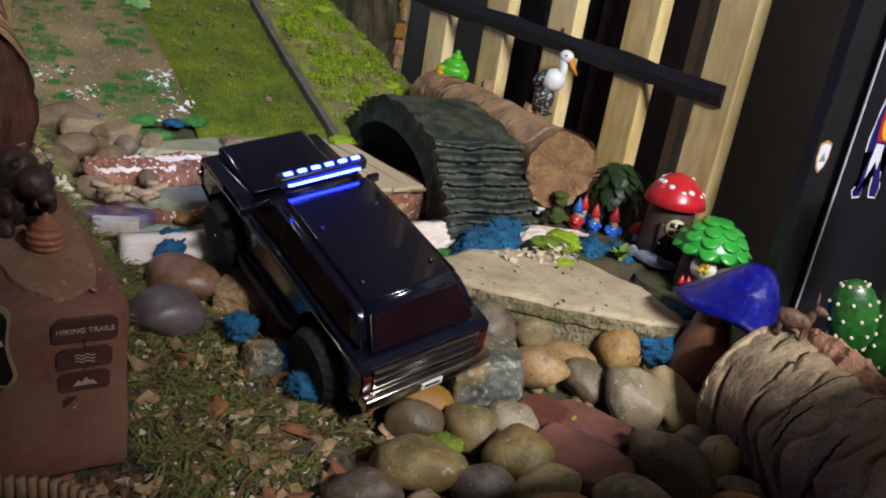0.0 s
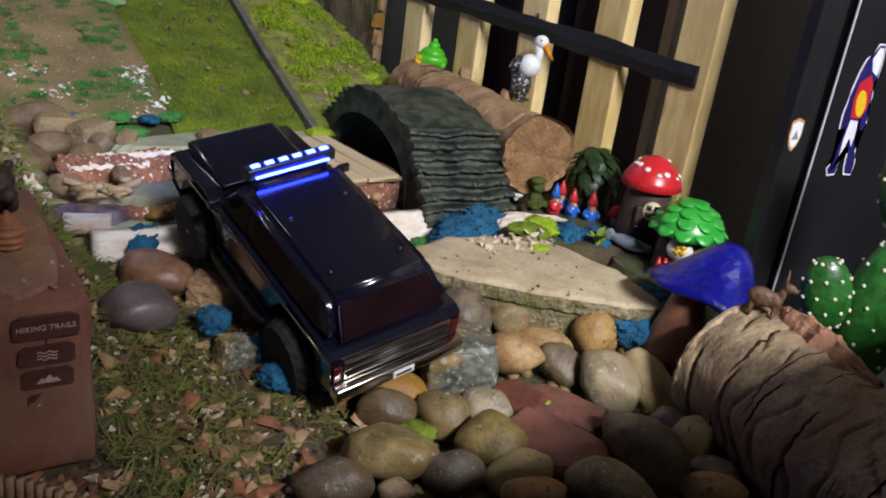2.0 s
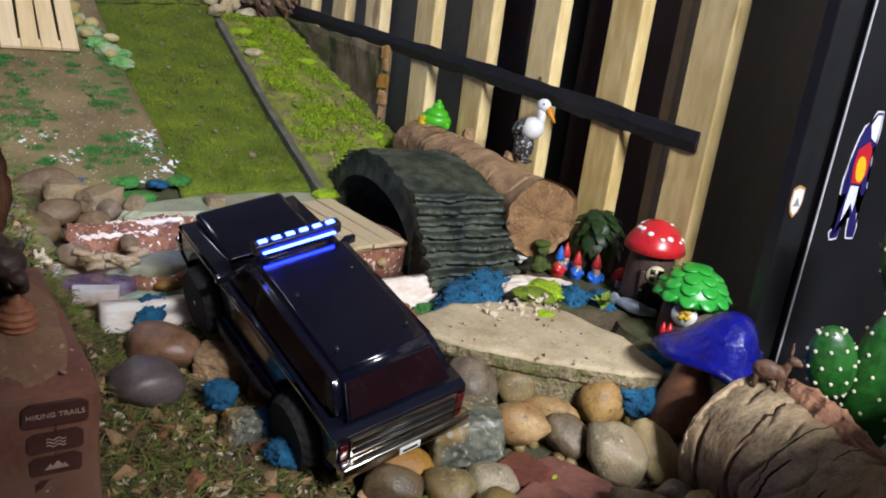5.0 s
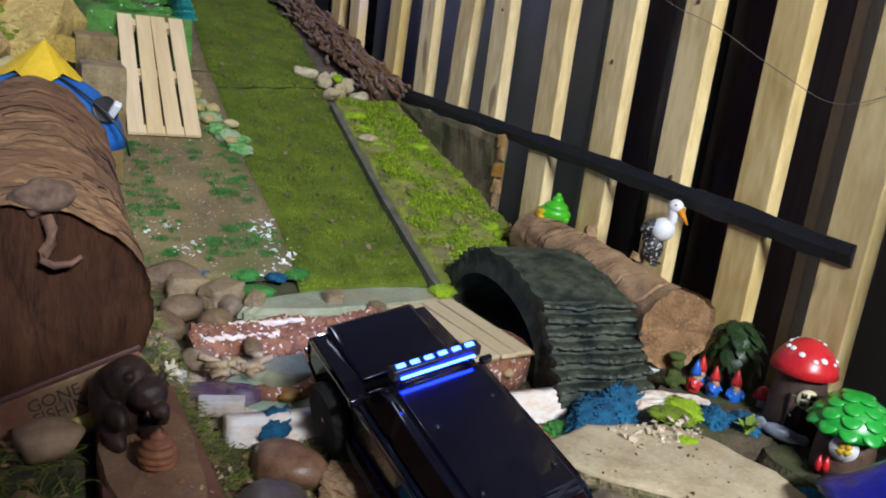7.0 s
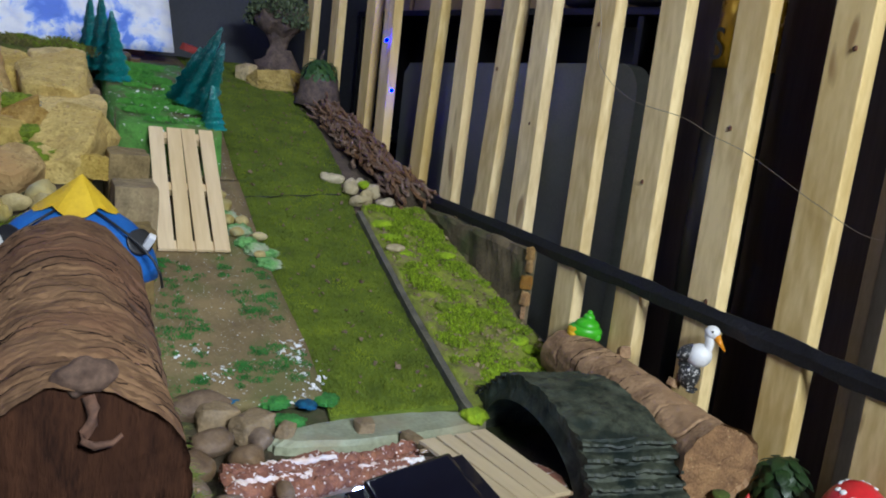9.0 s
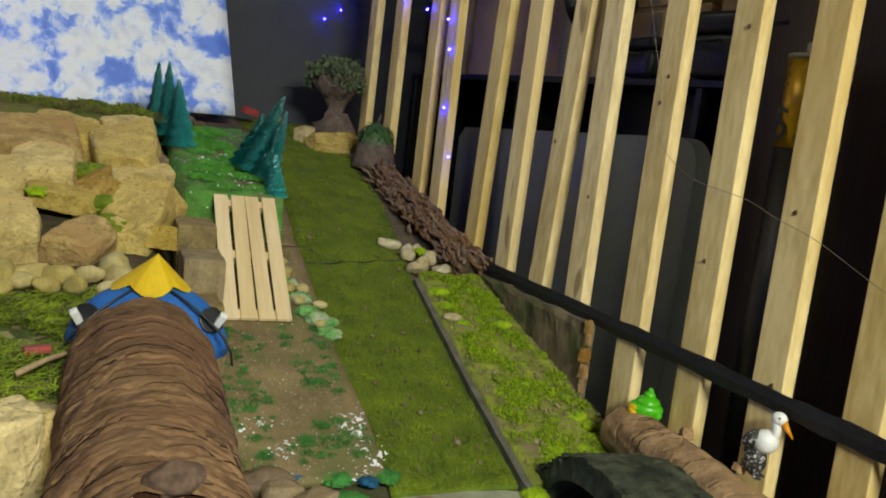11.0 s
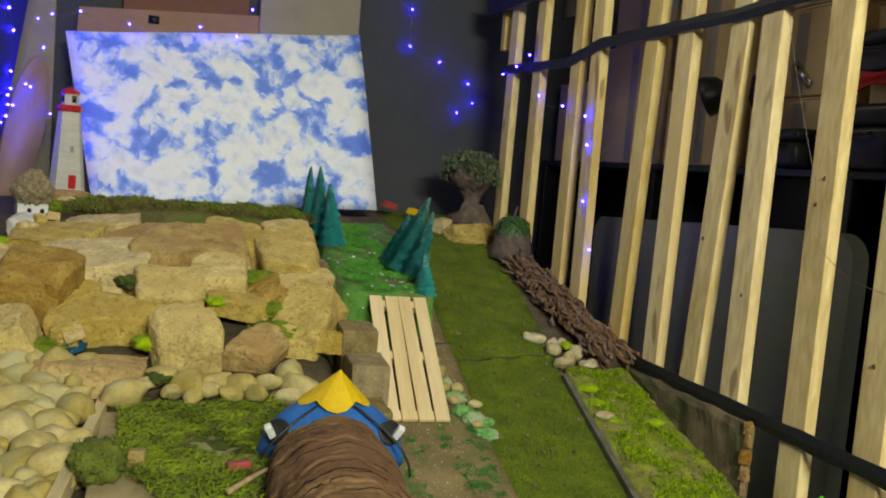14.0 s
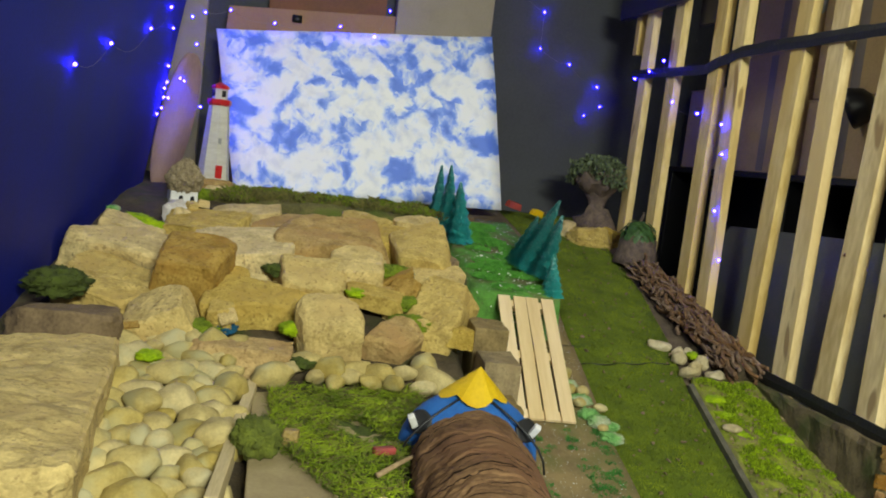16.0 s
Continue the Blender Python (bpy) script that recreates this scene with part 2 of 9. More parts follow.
def lathe(bm, profile, seg=24, m=None):
    """A surface of revolution about z from (radius, height) pairs."""
    rings = []
    for r, z in profile:
        rings.append([bm.verts.new((r * math.cos(2 * math.pi * k / seg), r * math.sin(2 * math.pi * k / seg), z)) for k in range(seg)])
    for a, b in zip(rings, rings[1:]):
        for k in range(seg):
            bm.faces.new((a[k], a[(k + 1) % seg], b[(k + 1) % seg], b[k]))
    bm.faces.new(list(reversed(rings[0])))
    bm.faces.new(rings[-1])
    if m is not None:
        bmesh.ops.transform(bm, matrix=m, verts=[v for ring in rings for v in ring])
    return bm


def tube(bm, pts, radius, seg=8, taper=1.0):
    """A round rod along points."""
    pts = [Vector(p) for p in pts]
    rings = []
    for k, p in enumerate(pts):
        d = (pts[min(k + 1, len(pts) - 1)] - pts[max(k - 1, 0)]).normalized()
        q = d.to_track_quat("Z", "Y")
        r = radius * (1 + (taper - 1) * k / (len(pts) - 1))
        rings.append([bm.verts.new(p + q @ Vector((r * math.cos(2 * math.pi * j / seg), r * math.sin(2 * math.pi * j / seg), 0))) for j in range(seg)])
    for a, b in zip(rings, rings[1:]):
        for j in range(seg):
            bm.faces.new((a[j], a[(j + 1) % seg], b[(j + 1) % seg], b[j]))
    bm.faces.new(list(reversed(rings[0])))
    bm.faces.new(rings[-1])
    return bm


def rough_up(bm, amount, freq, seed, verts=None):
    off = Vector((seed * 3.17, seed * 1.31, seed * 2.71))
    for v in verts or bm.verts:
        n = v.co.normalized() if v.co.length > 1e-6 else Vector((0, 0, 1))
        v.co += n * amount * (noise.noise(v.co * freq + off) + 0.5 * noise.noise(v.co * freq * 2.3 + off))


def pebble_mesh(sx, sy, sz, seed, lump=0.10):
    """A water-worn stone: a squashed ball with slow unevenness."""
    bm = bmesh.new()
    bmesh.ops.create_icosphere(bm, subdivisions=3, radius=1)
    off = Vector((seed * 3.17, seed * 1.31, seed * 2.71))
    rnd = random.Random(seed)
    planes = [(Vector((rnd.gauss(0, 1), rnd.gauss(0, 1), rnd.gauss(0, 0.8))).normalized(), rnd.uniform(0.68, 0.90)) for k in range(9)]
    for v in bm.verts:
        k = 1 + lump * 1.5 * noise.noise(v.co * 0.9 + off) + lump * 0.7 * noise.noise(v.co * 2.1 + off) + 0.03 * noise.noise(v.co * 6 + off)
        c = v.co * k
        for n, d in planes:
            over = c.dot(n) - d
            if over > 0:
                c = c - n * over * 0.7
        v.co = Vector((c.x * sx, c.y * sy, c.z * sz))
    return bm


def crag_mesh(sx, sy, sz, seed, corners=13, rough=0.05):
    """A broken block of rock: flat broken faces with pitted skin. Half sizes sx, sy, sz."""
    rnd = random.Random(seed)
    bm = bmesh.new()
    for k in range(corners):
        p = Vector((rnd.uniform(-1, 1), rnd.uniform(-1, 1), rnd.uniform(-1, 1)))
        j = max(range(3), key=lambda i: abs(p[i]))
        p[j] = math.copysign(1, p[j])
        bm.verts.new((p.x, p.y, p.z))
    for sxn in (-1, 1):
        for syn in (-1, 1):
            bm.verts.new((sxn * rnd.uniform(0.7, 1), syn * rnd.uniform(0.7, 1), -1))
            bm.verts.new((sxn * rnd.uniform(0.55, 0.95), syn * rnd.uniform(0.55, 0.95), rnd.uniform(0.6, 1)))
    r = bmesh.ops.convex_hull(bm, input=list(bm.verts))
    bmesh.ops.delete(bm, geom=list({g for g in r["geom_interior"] + r["geom_unused"] if isinstance(g, bmesh.types.BMVert)}), context="VERTS")
    bmesh.ops.bevel(bm, geom=list(bm.edges), offset=0.035, segments=1, affect="EDGES")
    bmesh.ops.triangulate(bm, faces=list(bm.faces))
    for cut in range(4):
        long = [e for e in bm.edges if e.calc_length() > 0.17]
        if not long or len(bm.verts) > 2600:
            break
        bmesh.ops.subdivide_edges(bm, edges=long, cuts=1)
        bmesh.ops.triangulate(bm, faces=[f for f in bm.faces if len(f.verts) > 3])
    off = Vector((seed * 1.7, seed * 0.9, seed * 2.3))
    bm.normal_update()
    moved = []
    for v in bm.verts:
        k = 0.9 * rough * noise.noise(v.co * 1.6 + off) + 1.0 * rough * noise.noise(v.co * 4.5 + off) + 0.8 * rough * noise.noise(v.co * 10 + off)
        moved.append(v.co + v.normal * k)
    for v, c in zip(bm.verts, moved):
        v.co = Vector((c.x * sx, c.y * sy, c.z * sz))
    return bm


def broken_rock(sx, sy, sz, seed):
    """A quarried block: jittered box, corners knocked off, skin crumbled and pitted. Half sizes in metres."""
    rnd = random.Random(seed)
    bm = bmesh.new()
    for cx in (-1, 1):
        for cy in (-1, 1):
            for cz in (-1, 1):
                c = [cx * rnd.uniform(0.62, 1.08), cy * rnd.uniform(0.65, 1.08), cz * (rnd.uniform(0.70, 1.08) if cz > 0 else 1)]
                if cz > 0 and rnd.random() < 0.75:
                    for i, q in enumerate((cx, cy, cz)):
                        p = list(c)
                        p[i] -= q * rnd.uniform(0.15, 0.75)
                        bm.verts.new((p[0] * sx, p[1] * sy, p[2] * sz))
                else:
                    bm.verts.new((c[0] * sx, c[1] * sy, c[2] * sz))
    r = bmesh.ops.convex_hull(bm, input=list(bm.verts))
    bmesh.ops.delete(bm, geom=list({g for g in r["geom_interior"] + r["geom_unused"] if isinstance(g, bmesh.types.BMVert)}), context="VERTS")
    bmesh.ops.bevel(bm, geom=list(bm.edges), offset=0.05 * min(sx, sy, sz) + 0.002, segments=1, affect="EDGES")
    bmesh.ops.triangulate(bm, faces=list(bm.faces))
    for cut in range(5):
        long = [e for e in bm.edges if e.calc_length() > 0.014]
        if not long or len(bm.verts) > 9000:
            break
        bmesh.ops.subdivide_edges(bm, edges=long, cuts=1)
        bmesh.ops.triangulate(bm, faces=[f for f in bm.faces if len(f.verts) > 3])
    bm.normal_update()
    off = Vector((seed * 1.7, seed * 0.9, seed * 2.3))
    size = min(1.0, min(sx, sy, sz) / 0.06)
    moved = []
    for v in bm.verts:
        p = v.co + off
        k = 0.010 * noise.noise(p * 8) + 0.004 * noise.noise(p * 24) + 0.0022 * noise.noise(p * 60) + 0.0022 * noise.noise(p * 130)
        k -= 0.003 * max(0.0, 0.5 - noise.voronoi(p * 38)[0][0]) * 2
        moved.append(v.co + v.normal * k * size)
    for v, c in zip(bm.verts, moved):
        v.co = c
    return bm


def tufts(name, material, spots, count, height, width, seed, curl=0.5, label="", category="moss", dome=0.5):
    """Loose blades of moss or grass on round spots (x, y, z, radius): one object of kind stuff."""
    rnd = np.random.RandomState(seed)
    verts, faces = [], []
    total = sum(s[3] ** 2 for s in spots)
    for x, y, z, r in spots:
        n = max(12, int(count * r * r / total))
        a, q = rnd.uniform(0, 2 * np.pi, n), np.sqrt(rnd.uniform(0, 1, n))
        for k in range(n):
            px, py = x + r * q[k] * math.cos(a[k]), y + r * q[k] * math.sin(a[k])
            pz = z + dome * r * (1 - q[k] ** 2)
            h, t = height * rnd.uniform(0.5, 1.3), rnd.uniform(0, 2 * np.pi)
            dx, dy = math.cos(t), math.sin(t)
            lean = curl * rnd.uniform(0.2, 1.2) * h
            lx, ly = lean * math.cos(t + 1.4), lean * math.sin(t + 1.4)
            w, i = width * rnd.uniform(0.6, 1.2), len(verts)
            verts += [(px - dx * w, py - dy * w, pz), (px + dx * w, py + dy * w, pz), (px + lx * 0.5 + dx * w * 0.7, py + ly * 0.5 + dy * w * 0.7, pz + h * 0.65),
                      (px + lx, py + ly, pz + h * (1.0 - 0.3 * curl))]
            faces += [(i, i + 1, i + 2), (i, i + 2, i + 3)]
    data = bpy.data.meshes.new(name)
    data.from_pydata(verts, [], faces)
    data.materials.append(material)
    return tagged(new(name, data), label, category, "", "stuff")


def clump(name, material, x, y, z, sx, sy, sz, seed, label, group="", kind=""):
    """A cushion of moss: a bumpy dome bristling with short fibres."""
    bm = bmesh.new()
    bmesh.ops.create_icosphere(bm, subdivisions=4, radius=1)
    off = Vector((seed * 1.13, seed * 2.7, seed * 0.61))
    for v in bm.verts:
        k = 1 + 0.24 * noise.noise(v.co * 1.7 + off) + 0.24 * noise.noise(v.co * 5 + off) + 0.20 * noise.noise(v.co * 13 + off)
        v.co *= k
    rnd = random.Random(seed)
    fibre = []
    for f in list(bm.faces):
        if rnd.random() < 0.55:
            c, n = f.calc_center_median(), f.normal
            if n.z < -0.3:
                continue
            t = n.orthogonal().normalized()
            t.rotate(Matrix.Rotation(rnd.uniform(0, 6.3), 3, n))
            tip = c + n * rnd.uniform(0.05, 0.2) + t * rnd.uniform(-0.2, 0.2)
            side = n.cross(t) * 0.035
            fibre.append((c - side, c + side, tip))
    for tri in fibre:
        bm.faces.new([bm.verts.new(p) for p in tri])
    bmesh.ops.transform(bm, matrix=Matrix.Diagonal((sx, sy, sz, 1)), verts=bm.verts)
    return solo(name, bm, material, label, "moss", pose(x, y, z, 0, 0, seed * 37 % 360), group, kind)


# ---- ground ----
LANE = [(0, 0.18), (0.9, 0.19), (1.15, 0.215), (1.3, 0.25), (1.8, 0.262), (2.25, 0.372), (2.6, 0.471), (2.85, 0.545), (3.1, 0.615), (3.8, 0.80), (4.2, 0.90), (5.2, 1.03)]
PLATEAU = [(0.9, 0.18), (1.1, 0.2), (1.22, 0.33), (1.7, 0.46), (1.9, 0.53), (2.5, 0.58), (2.6, 0.62), (2.9, 0.71), (3.6, 0.86), (4.0, 0.95), (5.2, 1.02)]


def lane_z(y):
    return interp(y, LANE)


def ground_z(x, y):
    low, high = lane_z(y) - 0.012, interp(y, PLATEAU)
    k = clamp01((0.375 - x) / 0.105)
    k = k * k * (3 - 2 * k)
    return low + (high - low) * k


def build_ground():
    bm = bmesh.new()
    nx, ny = 110, 200
    x0, x1, y0, y1 = -1.9, 1.47, -0.31, 4.98
    rows = []
    for j in range(ny + 1):
        y = y0 + (y1 - y0) * j / ny
        row = []
        for i in range(nx + 1):
            x = x0 + (x1 - x0) * i / nx
            z = ground_z(x, y) + 0.008 * noise.noise(Vector((x * 9, y * 9, 0))) + 0.004 * noise.noise(Vector((x * 30, y * 30, 3)))
            row.append(bm.verts.new((x, y, z)))
        rows.append(row)
    for a, b in zip(rows, rows[1:]):
        for i in range(nx):
            bm.faces.new((a[i], a[i + 1], b[i + 1], b[i]))
    edge = bmesh.ops.extrude_edge_only(bm, edges=[e for e in bm.edges if e.is_boundary])
    for v in edge["geom"]:
        if isinstance(v, bmesh.types.BMVert):
            v.co.z = 0.002
    solo("ground", bm, SOIL, "dark brown soil with bits of moss, banked up into a slope", "ground", kind="structure")


build_ground()


def slab_structure(name, label, category, material, x0, x1, y0, y1, z0, z1, bevel=0.0):
    bm = bmesh.new()
    box(bm, x0, x1, y0, y1, z0, z1, bevel)
    return solo(name, bm, material, label, category, kind="structure", smooth=False)


slab_structure("floor", "grey concrete garage floor", "floor", CONCRETE_FLOOR, -3.0, 3.6, -3.2, 5.12, -0.08, 0.0)
slab_structure("wall_back", "dark grey painted garage wall", "wall", DARK_WALL, -3.0, 3.6, 5.0, 5.12, 0.0, 2.75)
slab_structure("wall_left", "dark grey painted garage wall", "wall", DARK_WALL, -3.1, -3.0, -3.2, 5.12, 0.0, 2.75)
# unseen walls kept pale so they bounce extra light onto the course
slab_structure("wall_right", "unseen garage wall, pale grey to bounce light", "wall", BOUNCE_WALL, 3.6, 3.7, -3.2, 5.12, 0.0, 2.75)
slab_structure("wall_front", "unseen garage wall, pale grey to bounce light", "wall", BOUNCE_WALL, -3.0, 3.6, -3.3, -3.2, 0.0, 2.75)
slab_structure("ceiling", "dull grey-brown garage ceiling", "ceiling", CEILING_PAINT, -3.1, 3.7, -3.3, 5.12, 2.75, 2.85)


# an unseen half-height wall added behind the camera to keep the far lamp off the low ground in front
slab_structure("shade_wall_1", "unseen half-height wall added behind the camera to shade the low ground", "wall", DARK_WALL, -2.99, 0.41, -0.40, -0.32, 0.0, 1.50)
slab_structure("shade_wall_2", "lower run of the added half-height shading wall", "wall", DARK_WALL, 0.41, 3.59, -0.40, -0.32, 0.0, 1.10)


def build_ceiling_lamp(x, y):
    lamp = thing("unseen_ceiling_lamp", "unseen white steel strip lamp fixed to the garage ceiling", "lamp", pose(x, y, 2.75), "ceiling lamps")
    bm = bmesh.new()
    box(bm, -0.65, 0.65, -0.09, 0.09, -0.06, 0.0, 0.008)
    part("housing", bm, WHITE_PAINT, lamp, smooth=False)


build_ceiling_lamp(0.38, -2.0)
# housing for the added fill lamp
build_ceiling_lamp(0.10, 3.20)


# left: a dark board that leans inwards
def build_left_board():
    bm = bmesh.new()
    pts = []
    for y, z in ((0.9, 0.1), (4.42, 0.1), (4.42, 2.74), (0.9, 2.74)):
        pts.append((-0.955 + 0.15 * (z - 0.72) - 0.023 * (4.4 - y) * 2, y, z))
    a = [bm.verts.new(p) for p in pts]
    b = [bm.verts.new((p[0] - 0.02, p[1], p[2])) for p in pts]
    bm.faces.new(a)
    bm.faces.new(list(reversed(b)))
    for k in range(4):
        bm.faces.new((a[k], b[k], b[(k + 1) % 4], a[(k + 1) % 4]))
    bmesh.ops.recalc_face_normals(bm, faces=bm.faces)
    solo("leaning_panel", bm, BLUE_GLOW_BOARD, "tall black board leaning over the rocks, blue light glow in its colour", "board", smooth=False)


build_left_board()

# ---- fence of upright studs ----
FENCE_X = 1.45
# where each stud stands at 1 m height, and its lean in degrees
STUDS = ((4.27, 1.0), (3.945, 0.5), (3.545, 0.5), (3.355, -0.5), (2.985, 3.2), (2.74, 1.2), (2.49, 4.0), (2.29, 0.3), (2.012, 0.0), (1.758, 0.0), (1.511, 0.0), (1.265, 0.0), (1.03, 0.0))


def build_fence():
    fence = thing("stud_fence", "row of upright raw pine two-by-fours with dark gaps", "fence", pose(FENCE_X, 0, 0))
    bm = bmesh.new()
    box(bm, 0, 0.038, 0, 0.089, -0.995, 1.735, 0.003)
    rnd = random.Random(5)
    first = part("stud", bm, LUMBER, fence, smooth=False, m=pose(0, STUDS[0][0], 1.0, STUDS[0][1], 0, 0))
    for y, lean in STUDS[1:]:
        piece("stud", first.data, fence, pose(rnd.uniform(0, 0.004), y, 1.0, lean, 0, 0))
    bm = bmesh.new()
    cyl(bm, 0.0065, 0.005, 0.0016, pose(0, 0, 0, 0, -90, 0), 12)
    rough_up(bm, 0.002, 120, 4)
    knot = None
    for y, z in ((1.79, 1.43), (1.81, 0.86), (2.05, 1.31), (1.56, 1.02), (1.54, 0.63), (2.07, 1.24), (1.07, 0.9), (2.33, 0.95), (1.29, 1.2), (2.55, 1.1)):
        if knot is None:
            knot = part("knot", bm, KNOT, fence, "dark knot in the wood", m=pose(0.001, y, z))
        else:
            piece("knot", knot.data, fence, pose(0.001, y, z))


build_fence()


def strap(name, label, pts, w, t, seed):
    """A flat cloth strap along points, with slack and wrinkles."""
    bm = bmesh.new()
    rnd = random.Random(seed)
    rings = []
    fine = []
    for a, b in zip(pts, pts[1:]):
        for k in range(10):
            fine.append(Vector(a).lerp(Vector(b), k / 10))
    fine.append(Vector(pts[-1]))
    for p in fine:
        dw, dt = w * rnd.uniform(0.88, 1.1), t * rnd.uniform(0.7, 1.3)
        sag = rnd.uniform(-0.0025, 0.0025)
        rings.append([bm.verts.new(p + Vector(o)) for o in ((-dt * 0.4, 0, -dw + sag), (-dt * 0.75, 0, 0), (-dt * 0.4, 0, dw + sag), (0, 0, dw + sag), (0, 0, -dw + sag))])
    for a, b in zip(rings, rings[1:]):
        for k in range(5):
            bm.faces.new((a[k], b[k], b[(k + 1) % 5], a[(k + 1) % 5]))
    bm.faces.new(rings[0])
    bm.faces.new(list(reversed(rings[-1])))
    bmesh.ops.recalc_face_normals(bm, faces=bm.faces)
    return solo(name, bm, BLACK_CLOTH, label, "strap", smooth=False)


strap("lower_strap", "black cloth strap run along the studs", [(1.449, 1.05, 0.595), (1.449, 1.6, 0.605), (1.449, 2.2, 0.612), (1.449, 3.4, 0.625)], 0.024, 0.011, 1)
strap("upper_strap", "black cloth strap sagging along the tops of the studs",
      [(1.449, 4.42, 1.79), (1.449, 3.65, 1.76), (1.449, 3.34, 1.81), (1.449, 2.5, 1.80), (1.449, 1.2, 1.86)], 0.022, 0.011, 2)


# ---- lane, road board, kerb, moss bed ----
def strip(name, label, category, material, left, right, y0, y1, thick, lift, steps=60, bumps=0.003, across=10):
    """A sheet that lies on the slope between two edge lines x = left(y), right(y)."""
    bm = bmesh.new()
    rows = []
    for j in range(steps + 1):
        y = y0 + (y1 - y0) * j / steps
        a, b = interp(y, left), interp(y, right)
        rows.append([bm.verts.new((a + (b - a) * i / across, y,
                                   lane_z(y) + lift + bumps * noise.noise(Vector((a + (b - a) * i / across, y, 0)) * 14))) for i in range(across + 1)])
    for a, b in zip(rows, rows[1:]):
        for i in range(across):
            bm.faces.new((a[i], a[i + 1], b[i + 1], b[i]))
    r = bmesh.ops.extrude_face_region(bm, geom=list(bm.faces))
    for v in r["geom"]:
        if isinstance(v, bmesh.types.BMVert):
            v.co.z -= thick
    bmesh.ops.recalc_face_normals(bm, faces=bm.faces)
    return solo(name, bm, material, label, category, kind="structure")


LANE_L = [(1.85, 0.70), (2.15, 0.74), (2.56, 0.755), (3.2, 0.82), (3.8, 0.90), (4.9, 0.95)]
LANE_R = [(1.85, 1.03), (2.25, 1.08), (2.85, 1.155), (3.2, 1.235), (3.65, 1.305), (4.2, 1.345), (4.9, 1.42)]
ROAD_L = [(1.8, 0.28), (2.3, 0.325), (2.5, 0.37), (3.2, 0.46), (4.2, 0.52)]
strip("green_lane", "strip of bright green artificial turf running uphill", "turf", TURF, LANE_L, LANE_R, 1.86, 4.9, 0.012, 0.006, 80)
strip("road_board", "worn brown board road with green flock and white glitter", "road", ROAD_BOARD, ROAD_L, LANE_L, 1.93, 3.1, 0.02, 0.014, 60)
strip("verge_edge", "bare brown board along the upper turf", "board", ROAD_BOARD, ROAD_L, LANE_L, 3.1, 4.9, 0.02, 0.004, 40)
BED_L = [(y, x + 0.022) for y, x in LANE_R]
BED_R = [(1.85, 1.41), (3.0, 1.44), (5.0, 1.45)]
strip("moss_bed", "raised bed of patchy moss beside the kerb", "bed", BED_MOSS, BED_L, BED_R, 1.84, 2.9, 0.04, 0.03, 40, 0.02, 16)
strip("lane_edge", "bare brown board beside the turf", "board", EDGE_BOARD, LANE_R, [(1.85, 1.45), (5.0, 1.45)], 2.9, 4.9, 0.02, 0.0, 40)


def build_kerb():
    bm = bmesh.new()
    rows = []
    for j in range(21):
        y = 1.80 + 1.06 * j / 20
        x, z = interp(y, LANE_R), lane_z(y)
        rows.append([bm.verts.new(p) for p in ((x, y, z - 0.02), (x, y, z + 0.029), (x + 0.019, y, z + 0.030), (x + 0.019, y, z - 0.02))])
    for a, b in zip(rows, rows[1:]):
        for k in range(4):
            bm.faces.new((a[k], b[k], b[(k + 1) % 4], a[(k + 1) % 4]))
    bm.faces.new(rows[0])
    bm.faces.new(list(reversed(rows[-1])))
    bmesh.ops.recalc_face_normals(bm, faces=bm.faces)
    solo("kerb", bm, KERB, "dark slate-grey board kerb along the turf", "kerb", kind="structure", smooth=False)


build_kerb()


def lane_blades():
    rnd = np.random.RandomState(3)
    verts, faces = [], []
    for k in range(36000):
        y = 1.87 + 3.0 * rnd.uniform() ** 1.3
        a, b = interp(y, LANE_L), interp(y, LANE_R)
        x = a + (b - a) * rnd.uniform()
        z, t, h = lane_z(y) + 0.006, rnd.uniform(0, 6.28), rnd.uniform(0.003, 0.009)
        w, i = 0.0016, len(verts)
        verts += [(x - w * math.cos(t), y - w * math.sin(t), z), (x + w * math.cos(t), y + w * math.sin(t), z), (x + rnd.uniform(-0.005, 0.005), y + rnd.uniform(-0.005, 0.005), z + h)]
        faces.append((i, i + 1, i + 2))
    data = bpy.data.meshes.new("turf_blades")
    data.from_pydata(verts, [], faces)
    data.materials.append(TURF_BLADE)
    tagged(new("turf_blades", data), "short bright green fibres of the turf lane", "turf", "", "stuff")


lane_blades()


